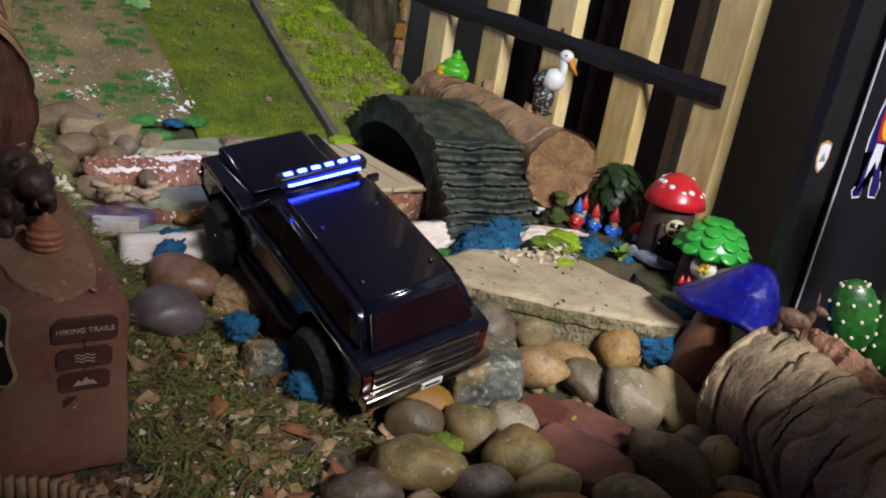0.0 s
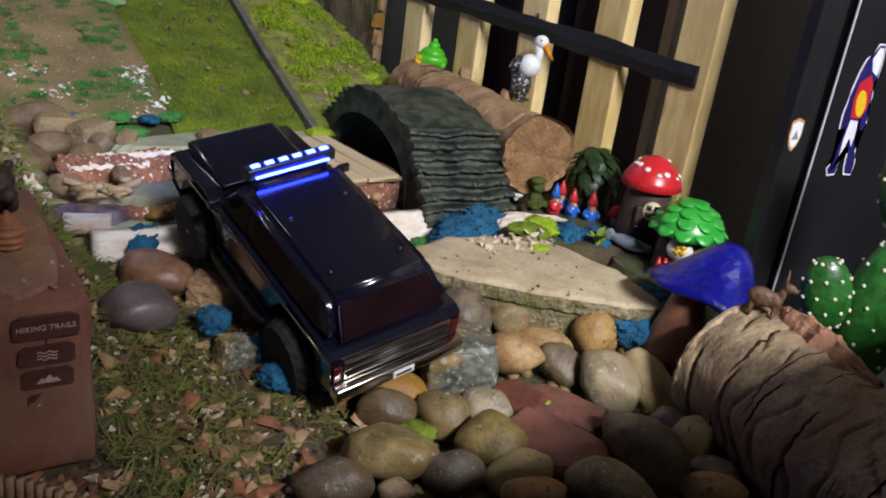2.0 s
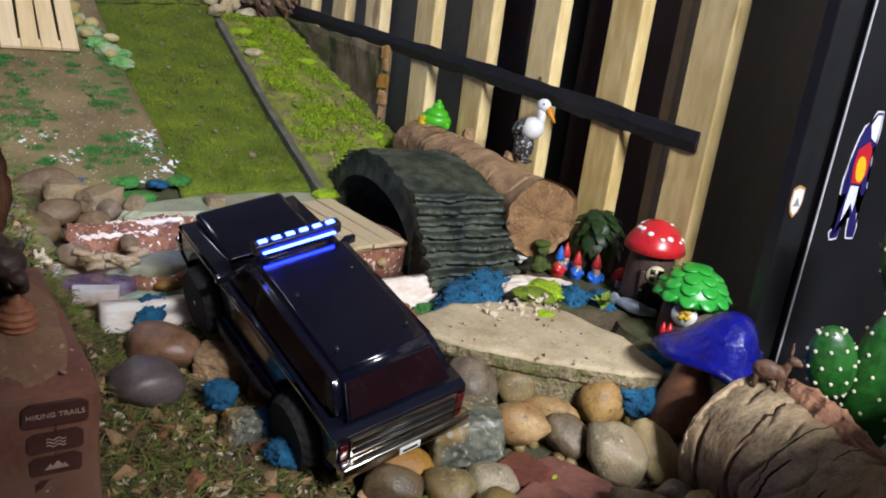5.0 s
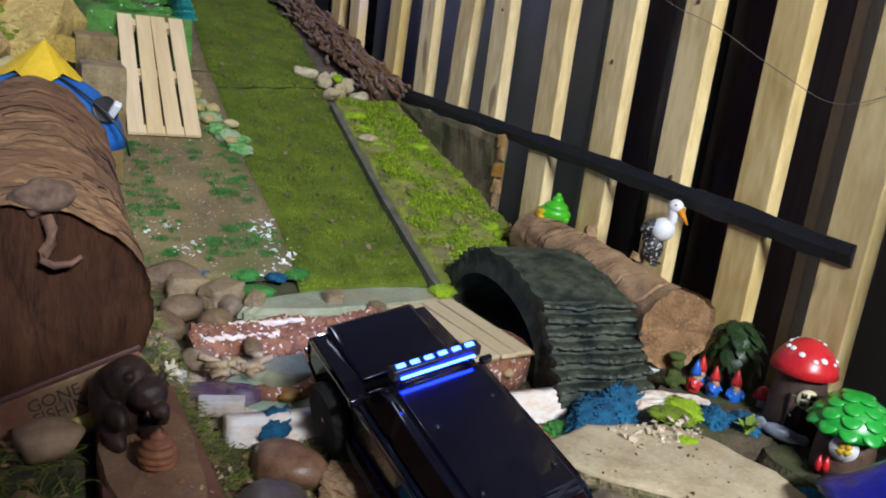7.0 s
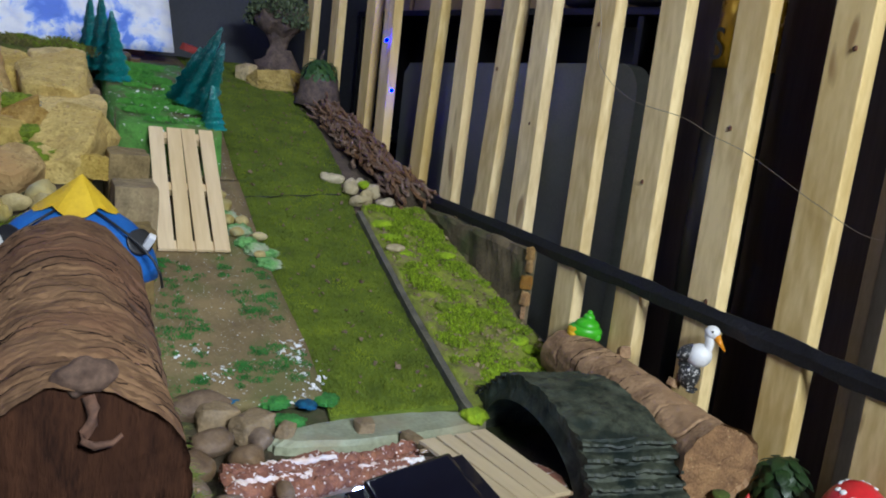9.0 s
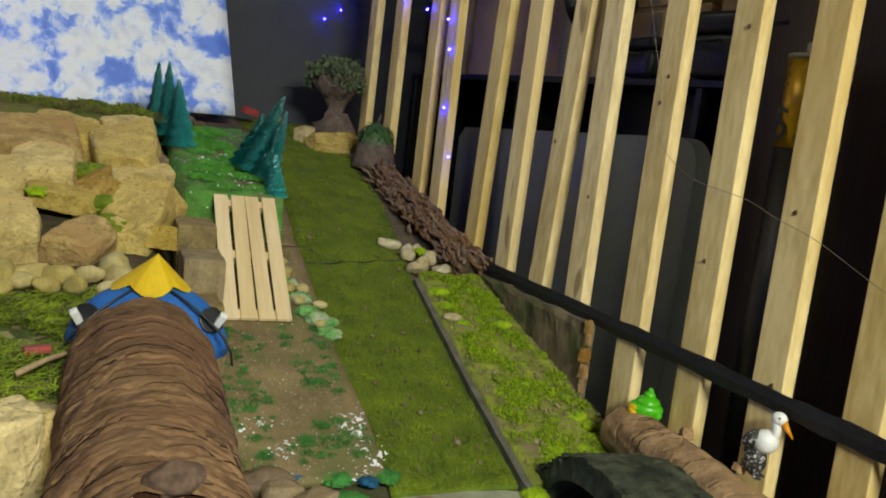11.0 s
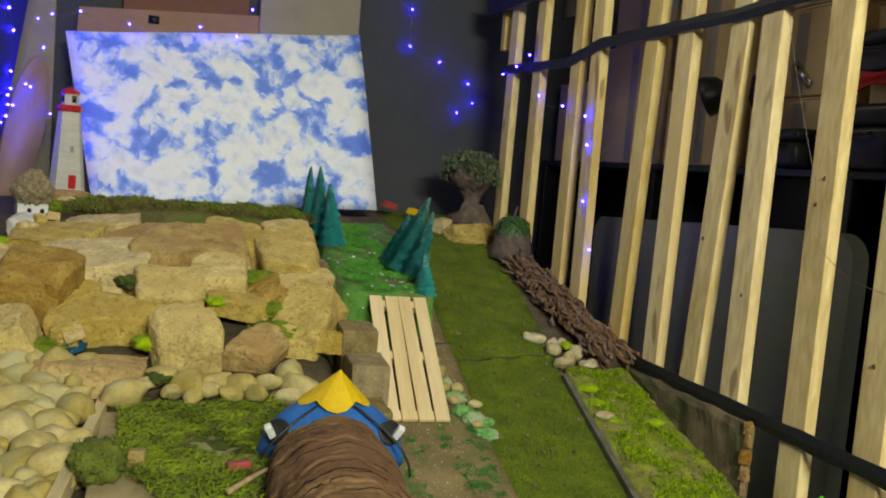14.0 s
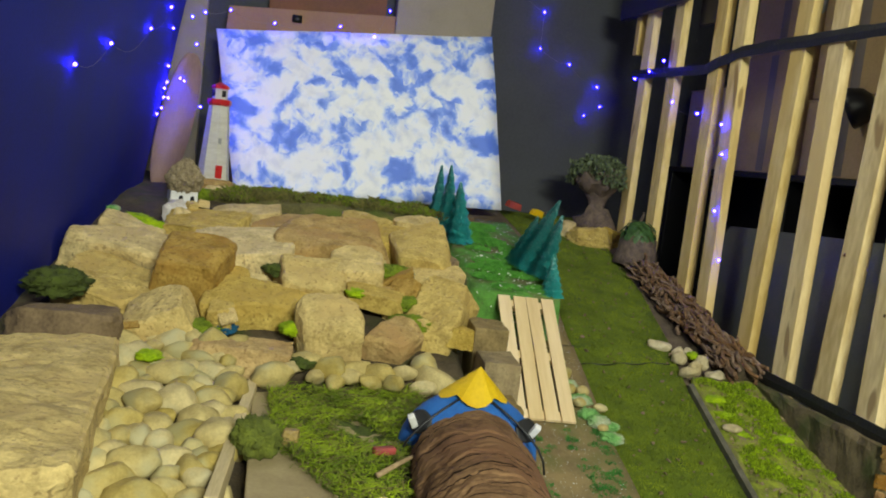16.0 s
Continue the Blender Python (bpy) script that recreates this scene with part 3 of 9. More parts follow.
# ---- logs ----
def log_mesh(length, r0, r1, seed, grooves, lump=0.05, rings=260, seg=64, flare=0.0, ragged=0.0):
    """A log along +y from 0: barrel with grooves round it, one closed mesh without its ends."""
    bm = bmesh.new()
    off = Vector((seed * 2.1, seed * 4.3, seed))
    rows = []
    for j in range(rings + 1):
        t = j / rings
        y = length * t
        row = []
        for k in range(seg):
            a = 2 * math.pi * k / seg
            d = Vector((math.cos(a), math.sin(a), y * 4))
            wob = 0.030 * noise.noise(Vector((math.cos(a) * 1.6, math.sin(a) * 1.6, seed + y * 3)))
            wob += 0.012 * noise.noise(Vector((math.cos(a) * 1.5, math.sin(a) * 1.5, y * 2 + seed)))
            g2 = sum((0.062 + 0.16 * noise.noise(Vector((math.cos(a) * 2.2, math.sin(a) * 2.2 + g * 37, seed)))) * math.exp(-((y + wob + 0.045 * noise.noise(Vector((math.cos(a) * 1.3 + g * 53, math.sin(a) * 1.3, seed))) - g) / 0.0028) ** 2) for g in grooves)
            r = (r0 + (r1 - r0) * t) * (1 + lump * noise.noise(d * 1.3 + off) + lump * 0.6 * noise.noise(d * 4 + off) + 0.004 * noise.noise(Vector((math.cos(a) * 4, math.sin(a) * 4, y * 34)) + off) - max(0, g2))
            if ragged:
                c, q = math.cos(a), math.sin(a)
                torn = 1 - abs(noise.noise(Vector((c * 1.7, q * 1.7, y * 40 + wob * 300)) + off)) * 2.2
                fine = noise.noise(Vector((c * 5, q * 5, y * 95)) + off)
                patchy = 0.5 + noise.noise(Vector((c * 2.5, q * 2.5, y * 9)) + off)
                r *= 1 - ragged * max(0.0, torn - 0.55) * max(0.2, patchy) * 2.2 + 0.35 * ragged * fine
            r *= 1 + flare * (1 + 0.8 * noise.noise(Vector((math.cos(a) * 3, math.sin(a) * 3, seed)))) * math.exp(-y / 0.022)
            edge = 0.005 * noise.noise(Vector((math.cos(a) * 5, math.sin(a) * 5, seed + 3))) * math.exp(-y / 0.03)
            row.append(bm.verts.new((r * math.cos(a), y + edge, r * math.sin(a))))
        rows.append(row)
    for a, b in zip(rows, rows[1:]):
        for k in range(seg):
            bm.faces.new((a[k], b[k], b[(k + 1) % seg], a[(k + 1) % seg]))
    return bm, rows


def end_disc(row, bulge, seed):
    """The cut end of a log: rings of saw-rough wood."""
    bm = bmesh.new()
    c = sum((v.co for v in row), Vector()) / len(row)
    n = len(row)
    loops = []
    for q in (1.0, 0.955, 0.93, 0.8, 0.65, 0.5, 0.35, 0.2):
        sink = 0.0 if q > 0.97 else math.copysign(0.011, -bulge)
        loops.append([bm.verts.new(c + (v.co - c) * q + Vector((0, sink + bulge * (1 - q * q) + 0.002 * noise.noise(Vector((k * 0.6, q * 9, seed))), 0))) for k, v in enumerate(row)])
    for a, b in zip(loops, loops[1:]):
        for k in range(n):
            bm.faces.new((a[k], a[(k + 1) % n], b[(k + 1) % n], b[k]))
    bm.faces.new(loops[-1])
    bmesh.ops.recalc_face_normals(bm, faces=bm.faces)
    return bm


def bark_cracks(rows, count, seed):
    """Dark cracks that wander round the bark, sunk half into it."""
    rnd = random.Random(seed)
    n, seg = len(rows), len(rows[0])
    out = []
    for c in range(count):
        j, k, span = rnd.uniform(0.03, 0.97) * n, rnd.randrange(seg), rnd.randrange(seg // 12, seg // 3)
        drift, w = rnd.uniform(-0.5, 0.5), rnd.uniform(0.0008, 0.0026)
        bm = bmesh.new()
        rings = []
        for q in range(span):
            j = max(1, min(n - 2, j + drift + rnd.uniform(-1.2, 1.2)))
            co = rows[int(j)][(k + q) % seg].co
            t = w * math.sin(math.pi * (q + 0.5) / span) ** 0.6 * rnd.uniform(0.7, 1.3)
            side, out_dir = Vector((0, 1, 0)), Vector((co.x, 0, co.z)).normalized()
            rings.append([bm.verts.new(co + side * t * a + out_dir * t * b) for a, b in ((-1.4, 0.0), (0, 0.55), (1.4, 0.0), (0, -1))])
        for a, b in zip(rings, rings[1:]):
            for q in range(4):
                bm.faces.new((a[q], a[(q + 1) % 4], b[(q + 1) % 4], b[q]))
        bm.faces.new(rings[0])
        bm.faces.new(list(reversed(rings[-1])))
        bmesh.ops.recalc_face_normals(bm, faces=bm.faces)
        out.append(bm)
    return out


CRACK = mat("dark_bark_crack", (0.035, 0.02, 0.013), (0.012, 0.007, 0.005), rough=0.95, scale=60, spec=0.1)


def build_log(name, label, m, length, r0, r1, seed, bark, endm, grooves, lump=0.05, flare=0.0, ragged=0.0, rings=260, seg=64, cracks=0):
    log = thing(name, label, "log", m)
    bm, rows = log_mesh(length, r0, r1, seed, grooves, lump, rings, seg, flare, ragged)
    near, far = end_disc(rows[0], -0.006, seed), end_disc(rows[-1], 0.006, seed + 1)
    lines = bark_cracks(rows, cracks, seed)
    part("bark", bm, bark, log)
    for crack in lines:
        part("crack", crack, CRACK, log, "dark crack in the bark")
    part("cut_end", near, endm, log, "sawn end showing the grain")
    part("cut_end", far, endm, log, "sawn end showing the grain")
    return log


def aim(a, b):
    """The pose at a whose y axis points to b."""
    d = Vector(b) - Vector(a)
    return Matrix.Translation(a) @ d.to_track_quat("Y", "Z").to_matrix().to_4x4()


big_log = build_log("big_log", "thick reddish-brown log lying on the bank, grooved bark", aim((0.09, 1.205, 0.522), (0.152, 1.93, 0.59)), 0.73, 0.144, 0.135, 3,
                    LOG_BARK, SHADED_LOG_END, (0.03, 0.07, 0.105, 0.16, 0.20, 0.26, 0.30, 0.37, 0.44, 0.53, 0.63), 0.07, 0.0, 0.038, 380, 96, 90)
small_log = build_log("small_log", "short pale brown log by the fence", aim((1.265, 1.26, 0.385), (1.385, 1.93, 0.375)), 0.68, 0.078, 0.072, 8,
                      PALE_LOG, SMALL_END, (0.07, 0.16, 0.235, 0.33, 0.42, 0.50, 0.59), 0.09, 0.10, 0.03, 260, 72, 16)
grey_log = build_log("grey_log", "grey-brown cracked bark log lying at the edge of the stones", aim((1.094, 0.596, 0.275), (0.995, 0.128, 0.245)), 0.48, 0.104, 0.107, 5,
                     GREY_BARK, SMALL_END, (0.035, 0.075, 0.115, 0.16, 0.205, 0.25, 0.30, 0.35, 0.41), 0.035, 0.04, 0.010, 300, 110, 34)


def build_log_rim():
    """A pale torn rim of bark round the log's end."""
    bm = bmesh.new()
    rings = []
    for k in range(90):
        a = 2 * math.pi * k / 90
        c, q = math.cos(a), math.sin(a)
        t = 0.004 + 0.004 * noise.noise(Vector((c * 4, q * 4, 1)))
        r = 0.1085 + 0.002 * noise.noise(Vector((c * 9, q * 9, 5)))
        deep = 0.007 + 0.010 * noise.noise(Vector((c * 7, q * 7, 9)))
        rings.append([bm.verts.new((rr * c, y, rr * q)) for rr, y in ((r - 0.006, -t), (r, -t * 0.5), (r + 0.001, 0.4 * deep), (r - 0.002, max(0.004, deep)), (r - 0.008, 0.002))])
    for k in range(90):
        a, b = rings[k], rings[(k + 1) % 90]
        for q in range(5):
            bm.faces.new((a[q], b[q], b[(q + 1) % 5], a[(q + 1) % 5]))
    bmesh.ops.recalc_face_normals(bm, faces=bm.faces)
    part("rim", bm, mat("pale_torn_bark", (0.46, 0.34, 0.20), (0.20, 0.13, 0.07), rough=0.9, scale=60, bump=0.6), grey_log, "pale torn rim of bark", smooth=False)


build_log_rim()


# ---- arched bridge ----
def build_bridge():
    bridge = thing("garden_bridge", "dark green resin garden bridge with rough stone-like steps", "bridge", pose(1.082, 1.232, 0.270, 0, 0, -9))
    prof = [(0.0, 0.005), (0.130, 0.150), (0.19, 0.166), (0.27, 0.177), (0.34, 0.180), (0.42, 0.168), (0.48, 0.145), (0.66, 0.010)]
    bm = bmesh.new()
    n, w, across = 140, 0.099, 24
    top, arch = [], []
    for j in range(n + 1):
        y = 0.66 * j / n
        z = interp(y, prof)
        if y < 0.130:
            k = y / 0.130 * 7
            z = 0.005 + 0.0206 * (math.floor(k) + min(1.0, (k % 1) * 2.2))
        elif y > 0.48:
            k = (y - 0.48) / 0.18 * 8
            z = 0.145 - 0.0168 * (math.floor(k) + min(1.0, (k % 1) * 1.6))
        u = (y - 0.335) / 0.225
        za = 0.114 * math.sqrt(max(0.0, 1 - u * u)) if abs(u) < 1 else -0.02
        top.append((y, z))
        arch.append((y, min(za, z - 0.014)))
    xs = [-w + 2 * w * i / across for i in range(across + 1)]
    grid = []
    for y, z in top:
        row = []
        for i, x in enumerate(xs):
            slate = 0.006 * noise.noise(Vector((x * 16, y * 22, 6))) + 0.003 * noise.noise(Vector((x * 45, y * 34, 0))) + 0.0015 * noise.noise(Vector((x * 120, y * 90, 4)))
            edge = 0.007 * noise.noise(Vector((x * 3, y * 60, z * 60))) if i in (0, across) else 0.0
            row.append(bm.verts.new((x + edge, y, z + slate - (0.007 if y < 0.118 else 0))))
        grid.append(row)
    mid = [[bm.verts.new((x + (0.008 if x < 0 else -0.008) + 0.006 * noise.noise(Vector((x * 5, y * 50, 9))), y, (za + z) / 2)) for x in (xs[0], xs[-1])] for (y, z), (q, za) in zip(top, arch)]
    under = [[bm.verts.new((x, y, z)) for x in (xs[0], xs[-1])] for y, z in arch]
    for j in range(n):
        for i in range(across):
            bm.faces.new((grid[j][i], grid[j][i + 1], grid[j + 1][i + 1], grid[j + 1][i]))
        for a, b in ((grid, mid), (mid, under)):
            bm.faces.new((a[j][0], a[j + 1][0], b[j + 1][0], b[j][0]))
            bm.faces.new((a[j][-1], b[j][-1], b[j + 1][-1], a[j + 1][-1]))
        bm.faces.new((under[j][0], under[j + 1][0], under[j + 1][1], under[j][1]))
    bm.faces.new([mid[0][0], under[0][0], under[0][1], mid[0][1]] + list(reversed(grid[0])))
    bm.faces.new([mid[n][1], under[n][1], under[n][0], mid[n][0]] + grid[n])
    bmesh.ops.recalc_face_normals(bm, faces=bm.faces)
    part("span", bm, BRIDGE_GREEN, bridge, smooth=False)

    def ledge(k, y, z, deep, thick):
        """One rough slate ledge across the stair."""
        bm = bmesh.new()
        rings = []
        for i in range(31):
            x = -0.103 + 0.206 * i / 30
            jut = 0.010 * noise.noise(Vector((x * 24, k * 3.1, 0))) + 0.006 * noise.noise(Vector((x * 90, k * 3.1, 4)))
            lift = 0.006 * noise.noise(Vector((x * 14, k * 5.7, 8))) + 0.003 * noise.noise(Vector((x * 60, k * 5.7, 3)))
            rings.append([bm.verts.new((x, y + dy + (jut if dy <= 0 else 0), z + dz + lift)) for dy, dz in
                          ((-deep * 0.7, -thick), (-deep, -thick * 0.3), (-deep * 0.85, thick * 0.35), (-deep * 0.3, thick * 0.6), (deep, thick * 0.5), (deep, -thick))])
        for a, b in zip(rings, rings[1:]):
            for q in range(6):
                bm.faces.new((a[q], b[q], b[(q + 1) % 6], a[(q + 1) % 6]))
        bm.faces.new(rings[0])
        bm.faces.new(list(reversed(rings[-1])))
        bmesh.ops.recalc_face_normals(bm, faces=bm.faces)
        part("step", bm, BRIDGE_GREEN, bridge, smooth=False)

    for k in range(7):
        ledge(k, 0.130 * (k + 0.6) / 7, 0.0206 * (k + 1), 0.016 + 0.003 * (k % 2), 0.0066 + 0.0012 * (k % 3))
    for k in range(8):
        ledge(20 + k, 0.49 + 0.18 * (k + 0.3) / 8, 0.140 - 0.0168 * k, 0.007, 0.005)


build_bridge()


# ---- sky poster, carton and back corner ----
def sky_paper():
    m = bpy.data.materials.new("printed_clouds")
    m.use_nodes = True
    nt = m.node_tree
    nodes, links = nt.nodes, nt.links
    p = nodes["Principled BSDF"]
    tc = nodes.new("ShaderNodeTexCoord")
    warp = nodes.new("ShaderNodeTexNoise")
    warp.inputs["Scale"].default_value, warp.inputs["Detail"].default_value = 5.0, 3
    links.new(tc.outputs["Object"], warp.inputs["Vector"])
    mad = nodes.new("ShaderNodeVectorMath")
    mad.operation = "MULTIPLY_ADD"
    mad.inputs[1].default_value = (0.12, 0.0, 0.12)
    links.new(warp.outputs["Color"], mad.inputs[0])
    links.new(tc.outputs["Object"], mad.inputs[2])
    n = nodes.new("ShaderNodeTexNoise")
    n.inputs["Scale"].default_value, n.inputs["Detail"].default_value, n.inputs["Roughness"].default_value = 6.2, 8, 0.6
    links.new(mad.outputs[0], n.inputs["Vector"])
    puff = nodes.new("ShaderNodeTexVoronoi")
    puff.inputs["Scale"].default_value = 10.0
    links.new(mad.outputs[0], puff.inputs["Vector"])
    both = nodes.new("ShaderNodeMath")
    both.operation = "MULTIPLY_ADD"
    both.inputs[1].default_value = -0.30
    links.new(puff.outputs["Distance"], both.inputs[0])
    links.new(n.outputs[0], both.inputs[2])
    petal = nodes.new("ShaderNodeTexVoronoi")
    petal.inputs["Scale"].default_value = 21.0
    links.new(mad.outputs[0], petal.inputs["Vector"])
    tone = nodes.new("ShaderNodeSeparateColor")
    links.new(petal.outputs["Color"], tone.inputs[0])
    flake = nodes.new("ShaderNodeMath")
    flake.operation = "MULTIPLY_ADD"
    flake.inputs[1].default_value = 0.11
    links.new(tone.outputs[0], flake.inputs[0])
    links.new(both.outputs[0], flake.inputs[2])
    ramp = nodes.new("ShaderNodeValToRGB")
    e = ramp.color_ramp.elements
    e[0].position, e[0].color = 0.24, (0.12, 0.24, 0.80, 1)
    e[1].position, e[1].color = 0.51, (0.89, 0.90, 0.93, 1)
    for pos, colour in ((0.305, (0.20, 0.35, 0.92, 1)), (0.348, (0.43, 0.56, 0.97, 1)), (0.385, (0.70, 0.78, 0.98, 1)), (0.43, (0.86, 0.89, 0.98, 1))):
        k = ramp.color_ramp.elements.new(pos)
        k.color = colour
    links.new(flake.outputs[0], ramp.inputs[0])
    soft = nodes.new("ShaderNodeTexNoise")
    soft.inputs["Scale"].default_value, soft.inputs["Detail"].default_value, soft.inputs["Roughness"].default_value = 17.0, 6, 0.55
    links.new(mad.outputs[0], soft.inputs["Vector"])
    grey = nodes.new("ShaderNodeMapRange")
    grey.inputs[1].default_value, grey.inputs[2].default_value, grey.inputs[3].default_value, grey.inputs[4].default_value = 0.48, 0.70, 0.0, 0.5
    links.new(soft.outputs[0], grey.inputs[0])
    shade = nodes.new("ShaderNodeMix")
    shade.data_type, shade.blend_type = "RGBA", "MULTIPLY"
    links.new(grey.outputs[0], shade.inputs["Factor"])
    links.new(ramp.outputs[0], shade.inputs["A"])
    shade.inputs["B"].default_value = (0.62, 0.66, 0.82, 1)
    links.new(shade.outputs["Result"], p.inputs["Base Color"])
    p.inputs["Roughness"].default_value = 0.55
    b = nodes.new("ShaderNodeBump")
    b.inputs["Strength"].default_value, b.inputs["Distance"].default_value = 0.15, 0.01
    links.new(warp.outputs[0], b.inputs["Height"])
    links.new(b.outputs[0], p.inputs["Normal"])
    return m


SKY_PAPER = sky_paper()
CARDBOARD = mat("brown_cardboard", (0.36, 0.21, 0.10), (0.30, 0.17, 0.08), rough=0.8, scale=6, fine=90, bump=0.1)
BEIGE_BOX = mat("beige_board", (0.34, 0.29, 0.22), (0.28, 0.24, 0.18), rough=0.8, scale=5)
RUST_BOARD = mat("red_brown_board", (0.20, 0.075, 0.03), (0.14, 0.05, 0.02), rough=0.7, scale=6)


def quad_sheet(bm, bl, br, tr, tl, thick, n=16, wave=0.0):
    """A sheet between four corners, thick behind it (towards +y)."""
    bl, br, tr, tl = (Vector(p) for p in (bl, br, tr, tl))
    rows = []
    for j in range(n + 1):
        v = j / n
        rows.append([])
        for i in range(n + 1):
            u = i / n
            p = bl.lerp(br, u).lerp(tl.lerp(tr, u), v)
            p.y += wave * noise.noise(Vector((u * 3, v * 3, 0.5)))
            p.z += wave * 0.35 * noise.noise(Vector((u * 4, v * 2, 7.5))) * (1 if j in (0, n) else 0)
            rows[-1].append(bm.verts.new(p))
    for a, b in zip(rows, rows[1:]):
        for i in range(n):
            bm.faces.new((a[i], a[i + 1], b[i + 1], b[i]))
    r = bmesh.ops.extrude_face_region(bm, geom=list(bm.faces))
    for v in r["geom"]:
        if isinstance(v, bmesh.types.BMVert):
            v.co.y += thick
    bmesh.ops.recalc_face_normals(bm, faces=bm.faces)
    return bm


bm = bmesh.new()
quad_sheet(bm, (-0.50, 4.50, 0.97), (0.86, 4.50, 1.02), (0.765, 4.77, 1.925), (-0.665, 4.74, 1.765), 0.004, 20, 0.02)
solo("sky_poster", bm, SKY_PAPER, "large paper print of white clouds on blue sky, leaning back", "poster")
bm = bmesh.new()
quad_sheet(bm, (-0.66, 4.80, 0.95), (0.78, 4.80, 0.98), (0.62, 4.90, 2.005), (-0.62, 4.88, 1.905), 0.008, 4)
carton = solo("cardboard_sheet", bm, CARDBOARD, "brown cardboard sheet standing behind the sky print", "cardboard", smooth=False)
bm = bmesh.new()
box(bm, -0.026, 0.026, -0.003, 0.0, -0.02, 0.02)
part("printed_mark", bm, BLACK_PAINT, carton, "small black printed mark", m=pose(-0.27, 4.873, 1.885))
bm = bmesh.new()
box(bm, 0.25, 0.78, 4.86, 4.99, 1.0, 2.45, 0.01)
solo("beige_carton", bm, BEIGE_BOX, "tall plain beige box standing against the wall", "box", smooth=False)
bm = bmesh.new()
box(bm, -0.42, 0.2, 4.93, 4.99, 1.0, 2.5, 0.004)
solo("rust_panel", bm, RUST_BOARD, "red-brown wooden panel standing against the wall", "panel", smooth=False)
bm = bmesh.new()
box(bm, -0.98, -0.73, 4.94, 4.99, 0.9, 2.5, 0.004)
solo("pale_board", bm, BEIGE_BOX, "pale brown board standing against the wall", "panel", smooth=False)


def build_surfboard():
    bm = bmesh.new()
    n = 40
    rows = []
    for k in range(n):
        a = 2 * math.pi * k / n
        w = 0.085 * abs(math.sin(a)) ** 0.8 * math.copysign(1, math.sin(a))
        rows.append(((w, 0.36 * math.cos(a))))
    front = [bm.verts.new((x, -0.012, z)) for x, z in rows]
    mid = [bm.verts.new((x * 1.06, 0, z * 1.01)) for x, z in rows]
    back = [bm.verts.new((x, 0.012, z)) for x, z in rows]
    for a, b in ((front, mid), (mid, back)):
        for k in range(n):
            bm.faces.new((a[k], a[(k + 1) % n], b[(k + 1) % n], b[k]))
    bm.faces.new(list(reversed(front)))
    bm.faces.new(back)
    bmesh.ops.recalc_face_normals(bm, faces=bm.faces)
    solo("oval_board", bm, mat("pinkish_board", (0.33, 0.21, 0.17), (0.24, 0.15, 0.12), rough=0.6, scale=9, stretch=(1, 1, 0.3)),
         "long oval pinkish wooden board leaning in the corner", "board", pose(-0.80, 4.52, 1.275, 0, 10, 24) @ Matrix.Scale(0.94, 4))


build_surfboard()


# ---- pallet ramp ----
def build_pallet():
    m = aim((0.565, 2.60, 0.497), (0.622, 3.137, 0.795))
    pal = thing("pallet_ramp", "raw pine slatted pallet laid as a ramp on the road board", "ramp", m)
    for k in range(4):
        x = -0.086 + 0.0515 * k
        bm = bmesh.new()
        box(bm, -0.0222, 0.0222, 0, 0.6, -0.005, 0.005, 0.0012)
        part("slat", bm, PALLET, pal, smooth=False, m=pose(x, 0, 0.0, 0, 0, random.Random(k).uniform(-0.35, 0.35)))
    for y in (0.02, 0.29, 0.56):
        bm = bmesh.new()
        box(bm, -0.106, 0.088, -0.018, 0.018, -0.03, -0.0055, 0.0012)
        part("crossbar", bm, PALLET, pal, smooth=False, m=pose(0, y + 0.01, 0))


build_pallet()

# ---- rocks on the bank: half sizes in metres ----
ROCKS = [
    (-0.794, 2.95, 0.798, 0.155, 0.14, 0.09, 8, 12), (-0.818, 3.20, 0.880, 0.180, 0.12, 0.06, 5, 8),
    (-0.602, 2.72, 0.760, 0.115, 0.10, 0.09, -25, 22), (-0.334, 2.88, 0.788, 0.158, 0.13, 0.09, 5, 16), (-0.117, 2.68, 0.800, 0.105, 0.09, 0.13, 0, 14),
    (0.245, 2.86, 0.800, 0.088, 0.16, 0.06, -6, 33), (0.035, 2.92, 0.805, 0.098, 0.06, 0.03, 8, 8), (-0.150, 3.00, 0.850, 0.120, 0.13, 0.08, 0, 24),
    (-0.410, 3.22, 0.901, 0.190, 0.17, 0.08, -3, 10), (0.248, 3.32, 0.965, 0.110, 0.18, 0.12, -8, 14),
]
ROCKS_BEHIND = [
    (0.063, 3.68, 0.985, 0.115, 0.10, 0.06, 3, 8), (0.276, 3.68, 0.990, 0.100, 0.10, 0.06, 0, 8), (-0.025, 3.10, 0.888, 0.115, 0.12, 0.07, 0, 18),
    (0.262, 3.12, 0.862, 0.108, 0.11, 0.06, 0, 14), (-0.441, 3.02, 0.812, 0.085, 0.11, 0.06, 0, 12),
    (0.151, 3.50, 0.950, 0.135, 0.15, 0.08, 0, 10), (-0.553, 3.55, 0.930, 0.150, 0.15, 0.06, 0, 10), (-0.80, 3.42, 0.90, 0.12, 0.11, 0.06, 12, 8),
    (-0.42, 3.80, 0.955, 0.15, 0.10, 0.06, -6, 8), (0.14, 2.98, 0.775, 0.08, 0.10, 0.06, 0, 20),
]
